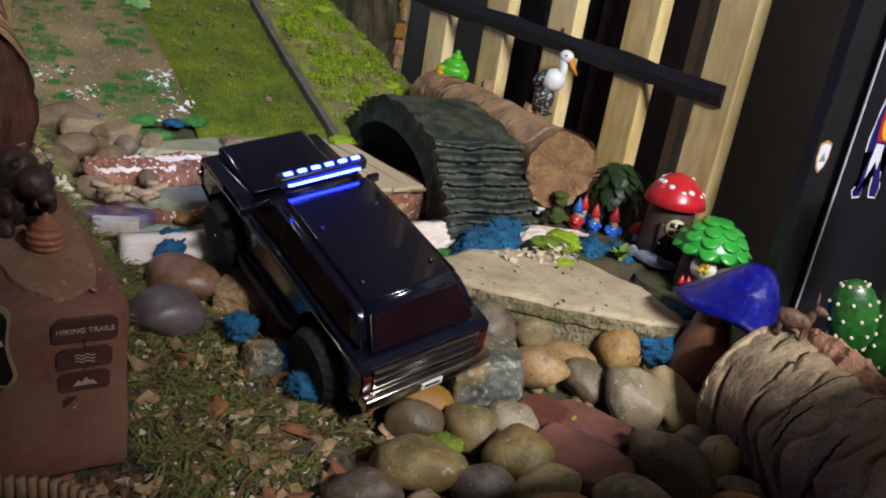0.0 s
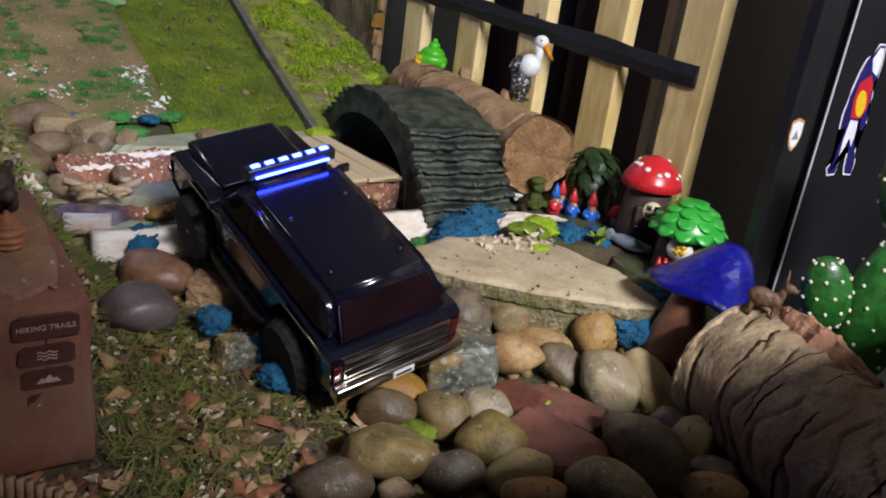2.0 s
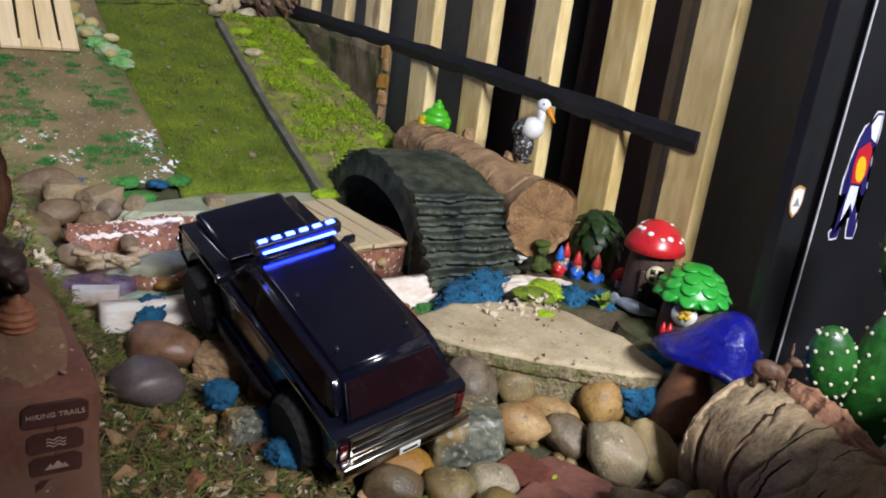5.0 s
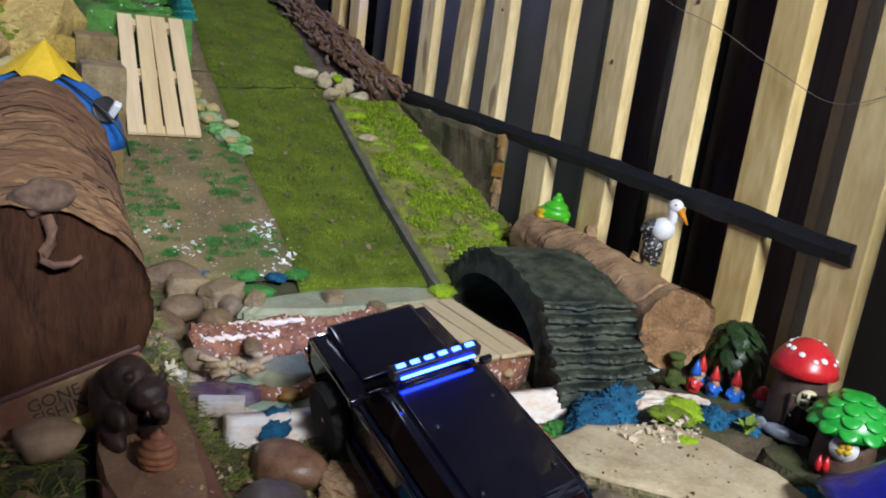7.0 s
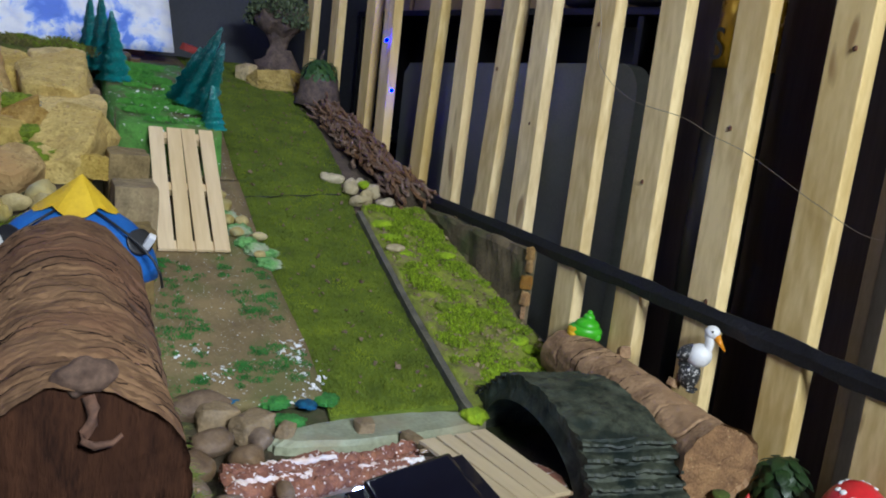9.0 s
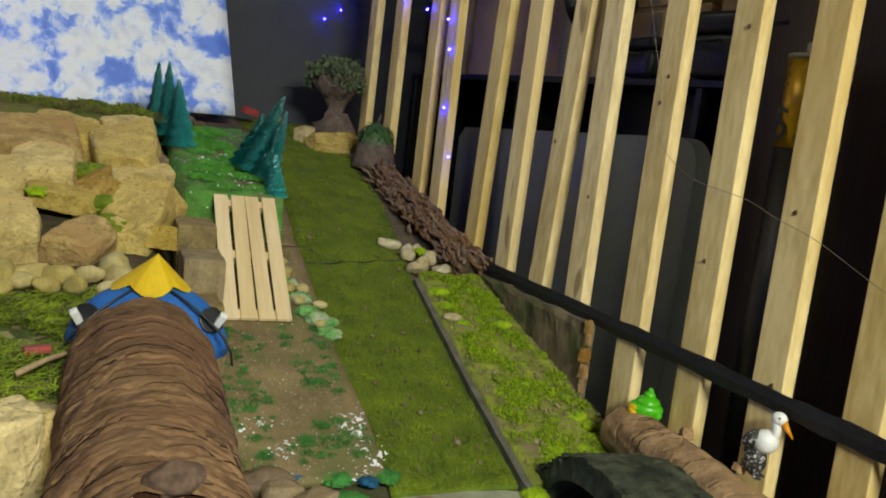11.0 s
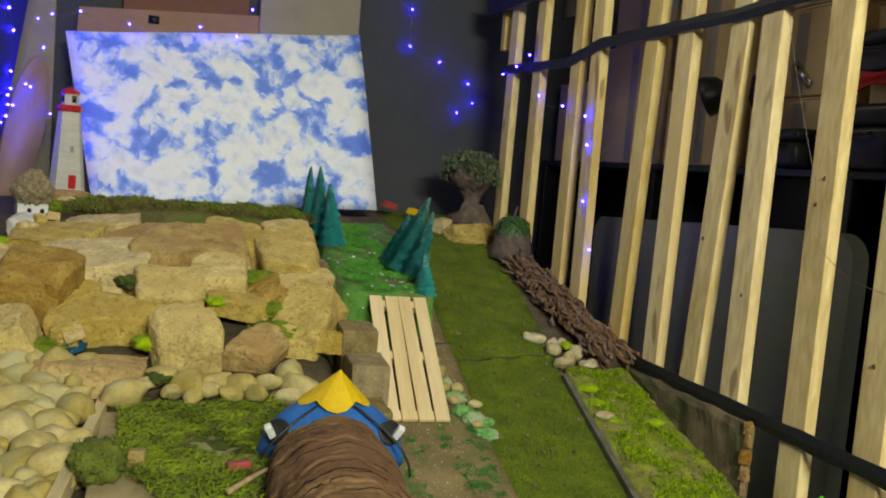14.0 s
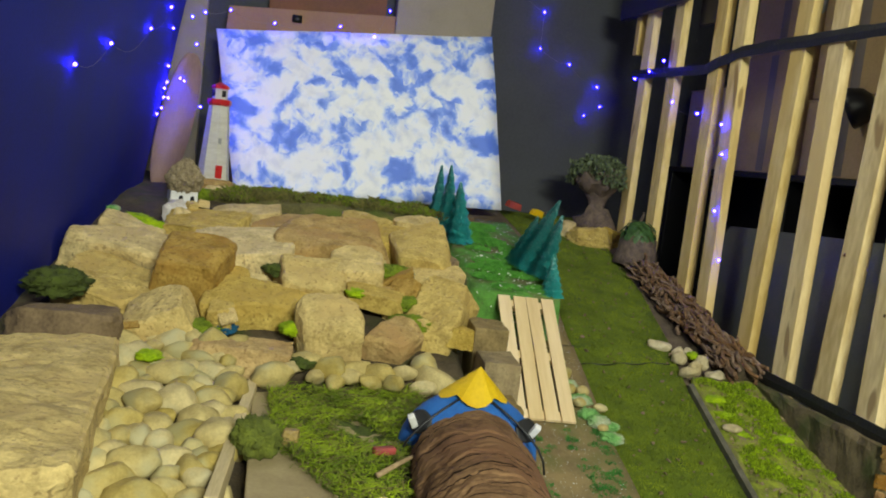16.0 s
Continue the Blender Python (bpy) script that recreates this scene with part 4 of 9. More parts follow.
ROCKS_RUSTY = [
    (-0.555, 2.98, 0.898, 0.115, 0.12, 0.13, 0, 14), (-0.376, 2.60, 0.682, 0.143, 0.085, 0.06, 4, 6), (0.073, 2.73, 0.758, 0.085, 0.10, 0.10, 18, 26),
    (-0.079, 3.34, 0.950, 0.205, 0.21, 0.09, 2, 12), (-0.220, 3.66, 0.943, 0.170, 0.13, 0.05, 0, 8), (0.125, 3.06, 0.838, 0.062, 0.03, 0.018, -28, 8),
]
for rusty, rows in ((False, ROCKS), (False, ROCKS_BEHIND), (True, ROCKS_RUSTY)):
    for k, (x, y, top, sx, sy, sz, roll, tilt) in enumerate(rows):
        tip = random.Random(k + 50 * rusty + len(rows))
        low = top - 2 * sz if sz < 0.035 else min(top - 2 * sz, ground_z(x, y) - 0.03)
        solo("rock", broken_rock(sx * 1.05, sy * 1.05, (top - low) / 2, 11 + k + 40 * rusty + 3 * len(rows)), SANDSTONE_RED if rusty else SANDSTONE,
             "broken rusty brown sandstone block on the bank" if rusty else "broken tan sandstone block on the bank", "rock",
             pose(x, y, (top + low) / 2, tilt, roll + tip.uniform(-5, 5), -11 + tip.uniform(-22, 22)), "sandstone blocks", smooth=False)

solo("rock", broken_rock(0.225, 0.47, 0.17, 790), SANDSTONE, "large broken tan sandstone block beside the pale pebbles", "rock", pose(-0.872, 2.03, 0.535, 1, 3, 5), "sandstone blocks", smooth=False)

# broken chips wedged in the gaps
rnd = random.Random(77)
for k in range(26):
    x, y = rnd.uniform(-0.75, 0.30), rnd.uniform(2.62, 3.75)
    w = rnd.uniform(0.025, 0.055)
    solo("rock_chip", crag_mesh(w, w * rnd.uniform(0.6, 0.9), w * rnd.uniform(0.4, 0.8), 700 + k, 3, 0.06), SANDSTONE if k % 3 else SANDSTONE_RED, "small broken sandstone chip wedged between the blocks", "rock",
         pose(x, y, ground_z(x, y) + 0.055 + 0.02 * rnd.random(), rnd.uniform(-20, 20), rnd.uniform(-20, 20), rnd.uniform(0, 180)), "sandstone chips", smooth=False)

# ---- river stones: x, y, width, depth, height, turn ----
STONES_TAN = [(1.042, 0.819, 0.222, 0.040, 0.034, 0.034, -39, -47, -20), (0.955, 0.851, 0.211, 0.044, 0.027, 0.022, -27, -6, -44), (0.878, 0.833, 0.216, 0.048, 0.034, 0.029, -28, 3, -47),
              (1.110, 0.739, 0.201, 0.033, 0.022, 0.020, -40, 47, -88), (0.653, 0.829, 0.212, 0.044, 0.029, 0.024, -32, 7, -40), (0.544, 0.648, 0.198, 0.021, 0.016, 0.015, -38, -6, -33),
              (0.689, 0.567, 0.201, 0.039, 0.025, 0.020, -37, -11, -40), (0.917, 0.471, 0.201, 0.042, 0.025, 0.020, -33, -13, -52), (0.684, 1.077, 0.219, 0.062, 0.040, 0.033, -31, -1, -34)]
STONES_OLIVE = [(0.951, 0.931, 0.218, 0.036, 0.031, 0.031, -26, -10, -39), (0.967, 0.709, 0.212, 0.053, 0.040, 0.039, -37, 39, -79), (0.682, 0.745, 0.207, 0.037, 0.030, 0.030, -40, 33, -66),
                (0.752, 0.739, 0.205, 0.039, 0.030, 0.027, -32, -5, -41), (0.701, 0.664, 0.210, 0.049, 0.036, 0.035, -34, 3, -47), (0.563, 0.699, 0.210, 0.059, 0.038, 0.034, -36, 1, -37),
                (0.788, 0.535, 0.207, 0.054, 0.036, 0.029, -34, -1, -53)]
STONES_DARK = [(0.870, 0.953, 0.222, 0.050, 0.040, 0.039, -38, 44, -69), (1.028, 0.903, 0.218, 0.041, 0.033, 0.032, -26, 16, -55), (0.933, 0.784, 0.207, 0.040, 0.031, 0.030, -31, 24, -62),
               (0.623, 0.794, 0.204, 0.040, 0.028, 0.025, -33, -3, -34), (0.619, 0.641, 0.206, 0.040, 0.029, 0.027, -36, -4, -39), (0.483, 0.683, 0.205, 0.043, 0.029, 0.026, -38, -4, -30),
               (0.876, 0.562, 0.214, 0.066, 0.043, 0.038, -33, 18, -67), (0.952, 0.498, 0.200, 0.029, 0.020, 0.017, -31, -9, -55), (0.976, 0.598, 0.202, 0.033, 0.024, 0.022, -30, 2, -58),
               (1.096, 0.681, 0.199, 0.025, 0.017, 0.014, -29, -20, -46), (0.79, 1.03, 0.215, 0.052, 0.046, 0.036, -10, 5, -30)]
STONES_YELLOW = [(1.102, 0.783, 0.204, 0.035, 0.025, 0.024, -26, -9, -49), (1.027, 0.691, 0.210, 0.051, 0.034, 0.031, -37, 40, -82), (0.699, 0.604, 0.205, 0.040, 0.029, 0.026, -39, -23, -30),
                 (0.975, 0.552, 0.210, 0.030, 0.023, 0.034, -35, 10, -60)]
seed = 40
for rows, stuff, words in ((STONES_TAN, STONE_TAN, "smooth tan river stone"), (STONES_OLIVE, STONE_OLIVE, "smooth olive-brown river stone"),
                           (STONES_DARK, STONE_DARK, "smooth dark grey-brown river stone"), (STONES_YELLOW, STONE_YELLOW, "speckled yellow river stone")):
    for x, y, z, a, b, c, rx, ry, rz in rows:
        seed += 1
        solo("river_stone", pebble_mesh(a * 1.13, b * 1.13, c * 1.13, seed, 0.16), stuff, words + " lying in the stone bed", "stone", pose(x, y, z, rx, ry, rz), "river stones")
for x, y, w, d, h, rz in ((0.812, 0.735, 0.085, 0.06, 0.022, -75), (0.85, 0.69, 0.145, 0.075, 0.024, -78), (0.775, 0.622, 0.15, 0.105, 0.028, -75)):
    seed += 1
    solo("slate", crag_mesh(w * 0.5, d * 0.5, h * 0.6, seed, 16, 0.03), STONE_RED, "flat purplish red slate lying among the stones", "stone",
         pose(x, y, 0.206, 4, -4, rz), "river stones", smooth=False)


def filler_stones():
    """Small gravel between the river stones."""
    rnd = random.Random(9)
    verts, faces = [], []
    bm = bmesh.new()
    bmesh.ops.create_icosphere(bm, subdivisions=1, radius=1)
    base = [v.co.copy() for v in bm.verts]
    tris = [[v.index for v in f.verts] for f in bm.faces]
    bm.free()
    for k in range(420):
        x, y = rnd.uniform(0.62, 1.2), rnd.uniform(0.35, 1.05)
        r = rnd.uniform(0.006, 0.017)
        z, i = ground_z(x, y) + r * 0.4, len(verts)
        q = Euler((rnd.uniform(0, 6), rnd.uniform(0, 6), rnd.uniform(0, 6))).to_matrix()
        s = Vector((r, r * rnd.uniform(0.6, 1), r * rnd.uniform(0.5, 0.8)))
        verts += [tuple(q @ Vector((c.x * s.x, c.y * s.y, c.z * s.z)) + Vector((x, y, z))) for c in base]
        faces += [[i + j for j in t] for t in tris]
    data = bpy.data.meshes.new("gravel")
    data.from_pydata(verts, [], faces)
    data.materials.append(STONE_OLIVE)
    data.shade_smooth()
    tagged(new("gravel", data), "small dark gravel between the river stones", "gravel", "", "stuff")


filler_stones()


# ---- pale slab ----
def build_slab():
    slab = thing("stone_slab", "flat pale sandy stone slab with crumbling edge", "slab", pose(1.0, 0.96, 0.205))
    outline = [(0.80, 1.10), (0.86, 0.99), (0.95, 0.90), (1.06, 0.80), (1.135, 0.765), (1.15, 0.80), (1.17, 0.90), (1.15, 1.02), (1.10, 1.10), (0.95, 1.14)]

    def ring(bm, q, z, rough):
        out = []
        for k in range(len(outline)):
            a, b = Vector(outline[k]), Vector(outline[(k + 1) % len(outline)])
            for s in range(14):
                p = a.lerp(b, s / 14)
                j = rough * (noise.noise(Vector((p.x * 26, p.y * 26, z * 40))) + 0.7 * noise.noise(Vector((p.x * 80, p.y * 80, z * 90))))
                out.append(bm.verts.new(((p.x - 1.0) * (q + j), (p.y - 0.96) * (q + j), z + 0.003 * noise.noise(Vector((p.x * 14, p.y * 14, q))) + 0.15 * rough * noise.noise(Vector((p.x * 70, p.y * 70, 3))))))
        return out

    def skin(bm, loops):
        n = len(loops[0])
        for a, b in zip(loops, loops[1:]):
            for k in range(n):
                bm.faces.new((a[k], a[(k + 1) % n], b[(k + 1) % n], b[k]))

    bm = bmesh.new()
    loops = [ring(bm, q, z, r) for q, z, r in ((0.985, 0.0735, 0.02), (0.965, 0.0795, 0.012), (0.92, 0.081, 0.004), (0.75, 0.0815, 0.0), (0.5, 0.082, 0.0), (0.25, 0.0825, 0.0))]
    skin(bm, loops)
    bm.faces.new(loops[-1])
    part("top_face", bm, SLAB_STONE, slab)
    bm = bmesh.new()
    loops = [ring(bm, q, z, r) for q, z, r in ((0.82, 0.0, 0.0), (0.87, 0.044, 0.03), (0.965, 0.051, 0.05), (0.995, 0.059, 0.06), (1.0, 0.067, 0.05), (0.975, 0.0755, 0.02))]
    skin(bm, loops)
    bm.faces.new(list(reversed(loops[0])))
    part("broken_edge", bm, mat("broken_slab_edge", (0.34, 0.27, 0.15), (0.12, 0.095, 0.045), (0.16, 0.15, 0.05), rough=0.95, scale=40, fine=160, bump=1.0, dist=0.01), slab, "coarse brown crumbling edge", smooth=False)


build_slab()


# ---- model truck ----
def build_truck():
    truck = thing("model_truck", "black model off-road truck tilted over the stones, blue light bar lit", "toy truck",
                  pose(0.644, 1.099, 0.231, 14.3, -10.6, 1.1))
    # lower body: side outline with wheel arches, drawn out across the width
    side = [(-0.262, 0.085), (-0.262, 0.148), (-0.25, 0.152), (0.105, 0.157), (0.13, 0.16), (0.255, 0.15), (0.265, 0.14), (0.268, 0.088), (0.243, 0.078)]
    for cy in (0.165, -0.155):
        arc = [(cy + 0.068 * math.cos(a), 0.072 + 0.068 * math.sin(a)) for a in [math.pi * k / 10 for k in range(11)]]
        side += [(y, max(z, 0.072)) for y, z in arc]
    side += [(-0.25, 0.078)]
    bm = bmesh.new()
    rings = []
    for x, q in ((-0.1, 0.96), (-0.103, 1.0), (0.103, 1.0), (0.1, 0.96)):
        rings.append([bm.verts.new((x, y, 0.11 + (z - 0.11) * q)) for y, z in side])
    for a, b in zip(rings, rings[1:]):
        for k in range(len(side)):
            bm.faces.new((a[k], b[k], b[(k + 1) % len(side)], a[(k + 1) % len(side)]))
    bm.faces.new(rings[0])
    bm.faces.new(list(reversed(rings[-1])))
    bmesh.ops.recalc_face_normals(bm, faces=bm.faces)
    part("body", bm, CAR_BLACK, truck, smooth=False)
    # hood bulge
    bm = bmesh.new()
    box(bm, -0.078, 0.078, 0.118, 0.256, 0.145, 0.166, 0.007)
    bmesh.ops.inset_individual(bm, faces=[f for f in bm.faces if f.calc_area() > 0.001], thickness=0.002)
    part("hood", bm, CAR_BLACK, truck)
    # cab and cap
    bm = bmesh.new()
    low = [(-0.095, 0.112), (0.095, 0.112), (0.096, -0.257), (-0.096, -0.257)]
    high = [(-0.079, 0.042), (0.079, 0.042), (0.080, -0.212), (-0.080, -0.212)]
    a = [bm.verts.new((x, y, 0.152)) for x, y in low]
    b = [bm.verts.new((x, y, 0.214 if y > 0 else 0.207)) for x, y in high]
    for k in range(4):
        bm.faces.new((a[k], a[(k + 1) % 4], b[(k + 1) % 4], b[k]))
    bm.faces.new(b)
    bm.faces.new(list(reversed(a)))
    bmesh.ops.recalc_face_normals(bm, faces=bm.faces)
    bmesh.ops.bevel(bm, geom=list(bm.edges), offset=0.011, segments=5, affect="EDGES")
    bmesh.ops.inset_individual(bm, faces=[f for f in bm.faces if f.calc_area() > 0.002], thickness=0.003)
    part("cab", bm, CAR_BLACK, truck)

    def pane(name, p, q, r, s, material=CAR_GLASS):
        bm = bmesh.new()
        c = [Vector(v) for v in (p, q, r, s)]
        nrm = (c[1] - c[0]).cross(c[3] - c[0]).normalized()
        f = [bm.verts.new(v + nrm * 0.0016) for v in c]
        g = [bm.verts.new(v - nrm * 0.003) for v in c]
        bm.faces.new(f)
        for k in range(4):
            bm.faces.new((f[k], g[k], g[(k + 1) % 4], f[(k + 1) % 4]))
        bmesh.ops.recalc_face_normals(bm, faces=bm.faces)
        return part(name, bm, material, truck, smooth=False)

    pane("rear_window", (-0.078, -0.250, 0.162), (0.078, -0.250, 0.162), (0.068, -0.2185, 0.200), (-0.068, -0.2185, 0.200))
    pane("windscreen", (0.082, 0.102, 0.160), (-0.082, 0.102, 0.160), (-0.070, 0.05, 0.206), (0.070, 0.05, 0.206))
    for s in (-1, 1):
        for y0, y1 in ((0.085, 0.005), (-0.01, -0.21)):
            c = [(s * 0.0935, y0, 0.16), (s * 0.0935, y1, 0.16), (s * 0.0825, y1 + (0.02 if y1 < -0.1 else 0), 0.198), (s * 0.0825, y0 - (0.035 if y0 > 0.05 else 0), 0.2)]
            pane("side_window", *(c if s < 0 else list(reversed(c))))
        bm = bmesh.new()
        box(bm, -0.001, 0.001, -0.26, 0.26, -0.002, 0.002)
        part("trim_strip", bm, CHROME, truck, "thin bright trim line", m=pose(s * 0.1035, 0, 0.140))
        bm = bmesh.new()
        box(bm, -0.010, 0.010, -0.004, 0.004, -0.007, 0.007, 0.002)
        part("mirror", bm, CAR_BLACK, truck, "small black mirror", m=pose(s * 0.110, 0.075, 0.172))
        bm = bmesh.new()
        box(bm, -0.006, 0.006, -0.0015, 0.0015, -0.014, 0.014, 0.001)
        part("tail_lamp", bm, plain("tail_lamp_red", (0.07, 0.006, 0.006), 0.2), truck, m=pose(s * 0.094, -0.2645, 0.122))
        bm = bmesh.new()
        cyl(bm, 0.011, 0.011, 0.004, pose(0, 0, 0, -90, 0, 0), 16)
        part("headlamp", bm, HEADLAMP, truck, "lit blue-white headlamp", m=pose(s * 0.078, 0.268, 0.125))
        bm = bmesh.new()
        tube(bm, [(s * 0.106, -0.085, 0.066), (s * 0.112, -0.06, 0.062), (s * 0.112, 0.075, 0.062), (s * 0.106, 0.1, 0.066)], 0.005, 8)
        part("rock_slider", bm, BLACK_PAINT, truck)
    # tailgate panel, bumpers, plate
    bm = bmesh.new()
    box(bm, -0.085, 0.085, -0.0665, -0.0625, -0.017, 0.017, 0.001)
    part("tailgate_panel", bm, CHROME, truck, "brushed metal tailgate panel", smooth=False, m=pose(0, -0.2, 0.126))
    for k in range(2):
        bm = bmesh.new()
        box(bm, -0.082, 0.082, -0.0012, 0.0012, -0.002, 0.002)
        part("tailgate_rib", bm, BLACK_PAINT, truck, m=pose(0, -0.268, 0.118 + 0.014 * k))
    for y, s in ((-0.272, -1), (0.276, 1)):
        bm = bmesh.new()
        box(bm, -0.104, 0.104, -0.010, 0.010, -0.011, 0.011, 0.004)
        part("bumper", bm, CHROME, truck, "chrome bumper", m=pose(0, y, 0.096))
    bm = bmesh.new()
    box(bm, -0.017, 0.017, -0.001, 0.001, -0.006, 0.006, 0.0008)
    plate = part("number_plate", bm, WHITE_PAINT, truck, "small white plate", smooth=False, m=pose(0.0, -0.2835, 0.097))
    bm = bmesh.new()
    box(bm, -0.012, 0.012, -0.0006, 0.0006, -0.002, 0.002)
    part("plate_bar", bm, BLACK_PAINT, plate, m=pose(0, -0.0012, 0))
    # light bar over the windscreen
    bm = bmesh.new()
    box(bm, -0.072, 0.072, -0.009, 0.009, -0.009, 0.009, 0.003)
    bar = part("light_bar", bm, BLACK_PAINT, truck, "black roof light bar with blue-white lamps", m=pose(0, 0.048, 0.232))
    for k in range(6):
        bm = bmesh.new()
        box(bm, -0.0066, 0.0066, -0.0035, 0.0035, 0.0, 0.0022, 0.0006)
        part("lamp", bm, BLUE_LIGHT, bar, m=pose(-0.056 + 0.0224 * k, 0.0, 0.0088))
    bm = bmesh.new()
    box(bm, -0.06, 0.06, -0.002, 0.002, -0.0012, 0.0012)
    part("rear_lamp_strip", bm, BLUE_LIGHT, bar, m=pose(0, -0.0105, -0.004))
    for s in (-1, 1):
        bm = bmesh.new()
        tube(bm, [(s * 0.06, 0.048, 0.205), (s * 0.06, 0.048, 0.226)], 0.004, 6)
        part("bar_bracket", bm, BLACK_PAINT, truck)
    # roof furniture: antenna base and two fasteners
    for x, y in ((-0.05, -0.05), (0.05, -0.03), (-0.055, -0.17), (0.055, -0.17)):
        bm = bmesh.new()
        cyl(bm, 0.004, 0.003, 0.005, None, 10)
        part("roof_stud", bm, BLACK_PAINT, truck, m=pose(x, y, 0.208))
    # wheels
    for x, y in ((-0.1, 0.165), (0.1, 0.165), (-0.1, -0.155), (0.1, -0.155)):
        s = math.copysign(1, x)
        m = pose(x, y, 0.058, 0, 90 * s, 0)
        bm = bmesh.new()
        lathe(bm, [(0.030, -0.021), (0.050, -0.021), (0.057, -0.014), (0.059, 0), (0.057, 0.014), (0.050, 0.021), (0.030, 0.021)], 36)
        for v in bm.verts:
            r = math.hypot(v.co.x, v.co.y)
            if r > 0.055 and round(math.atan2(v.co.y, v.co.x) / (math.pi / 18)) % 2:
                v.co.x *= 0.955
                v.co.y *= 0.955
        wheel = part("wheel", bm, TYRE, truck, "knobbly black tyre", smooth=False, m=m)
        bm = bmesh.new()
        lathe(bm, [(0.031, 0.0), (0.031, 0.017), (0.027, 0.019), (0.024, 0.012), (0.012, 0.012), (0.010, 0.020), (0.004, 0.021)], 24)
        part("rim", bm, CHROME, wheel, "dull metal rim")
        for k in range(5):
            bm = bmesh.new()
            box(bm, 0.009, 0.027, -0.003, 0.003, 0.010, 0.017, 0.001, pose(0, 0, 0, 0, 0, 72 * k))
            part("spoke", bm, CHROME, wheel)
    bm = bmesh.new()
    box(bm, -0.06, 0.06, -0.23, 0.23, 0.062, 0.08, 0.004)
    part("chassis", bm, BLACK_PAINT, truck)


build_truck()


# ---- pond diorama ----
PLASTER = mat("stained_plaster", (0.62, 0.52, 0.42), (0.34, 0.20, 0.12), (0.62, 0.60, 0.56), rough=0.75, scale=18, fine=120, bump=0.5, dist=0.004)
RED_GRIT = mat("red_grit", (0.30, 0.125, 0.065), (0.13, 0.045, 0.028), rough=0.85, scale=40, fine=200, bump=0.9, dist=0.006, speck=(0.66, 0.56, 0.48), speck_scale=110,
               speck_cut=0.63)
POND_WATER = mat("painted_resin_water", (0.34, 0.42, 0.30), (0.22, 0.33, 0.24), (0.36, 0.42, 0.38), rough=0.18, scale=9, fine=40, bump=0.15, dist=0.002, coat=0.5,
                 speck=(0.62, 0.66, 0.62), speck_scale=14, speck_cut=0.62)
CYAN_WATER = mat("cyan_resin_water", (0.03, 0.36, 0.46), (0.02, 0.24, 0.33), rough=0.15, scale=14, bump=0.15, coat=0.5)
GREEN_STONE = mat("pale_green_slab", (0.36, 0.38, 0.25), (0.21, 0.22, 0.135), (0.30, 0.25, 0.15), rough=0.7, scale=12, fine=100, bump=0.3)
DRY_STICK = mat("dry_stick", (0.38, 0.27, 0.15), (0.24, 0.16, 0.08), rough=0.8, scale=30)
PURPLE_RESIN = mat("purple_resin", (0.14, 0.08, 0.13), (0.06, 0.03, 0.05), (0.30, 0.28, 0.34), rough=0.15, scale=20, coat=0.6)
DOCK_WOOD = mat("dock_ply", (0.56, 0.44, 0.25), (0.46, 0.35, 0.19), rough=0.65, scale=10, fine=90, stretch=(1, 0.12, 1), bump=0.15, rand=0.06)


def patch(bm, cx, cy, rx, ry, z0, z1, seed, wob=0.15, rz=0.0, seg=36, rough=0.0, top_in=0.92):
    """A low island with an uneven outline and a flat or gritty top."""
    off = seed * 5.3
    m = Matrix.Translation((cx, cy, 0)) @ Matrix.Rotation(radians(rz), 4, "Z")
    loops = []
    for q, z in ((1.0, z0), (1.0, z0 * 0.3 + z1 * 0.7), (top_in, z1), (top_in * 0.75, z1), (top_in * 0.45, z1), (top_in * 0.2, z1)):
        ring = []
        for k in range(seg):
            a = 2 * math.pi * k / seg
            w = 1 + wob * noise.noise(Vector((math.cos(a) * 1.6, math.sin(a) * 1.6, off))) + wob * 0.6 * noise.noise(Vector((math.cos(a) * 5, math.sin(a) * 5, off)))
            p = Vector((rx * w * q * math.cos(a), ry * w * q * math.sin(a), z))
            p.z += rough * noise.noise(Vector((p.x * 60, p.y * 60, off))) if z > z0 else 0
            ring.append(bm.verts.new(m @ p))
        loops.append(ring)
    for a, b in zip(loops, loops[1:]):
        for k in range(seg):
            bm.faces.new((a[k], a[(k + 1) % seg], b[(k + 1) % seg], b[k]))
    bm.faces.new(loops[-1])
    bm.faces.new(list(reversed(loops[0])))
    return bm


WHITE_RIM = mat("white_rim_plaster", (0.78, 0.74, 0.68), (0.60, 0.42, 0.30), rough=0.7, scale=26, fine=90, bump=0.5, stretch=(0.5, 1, 1.5))


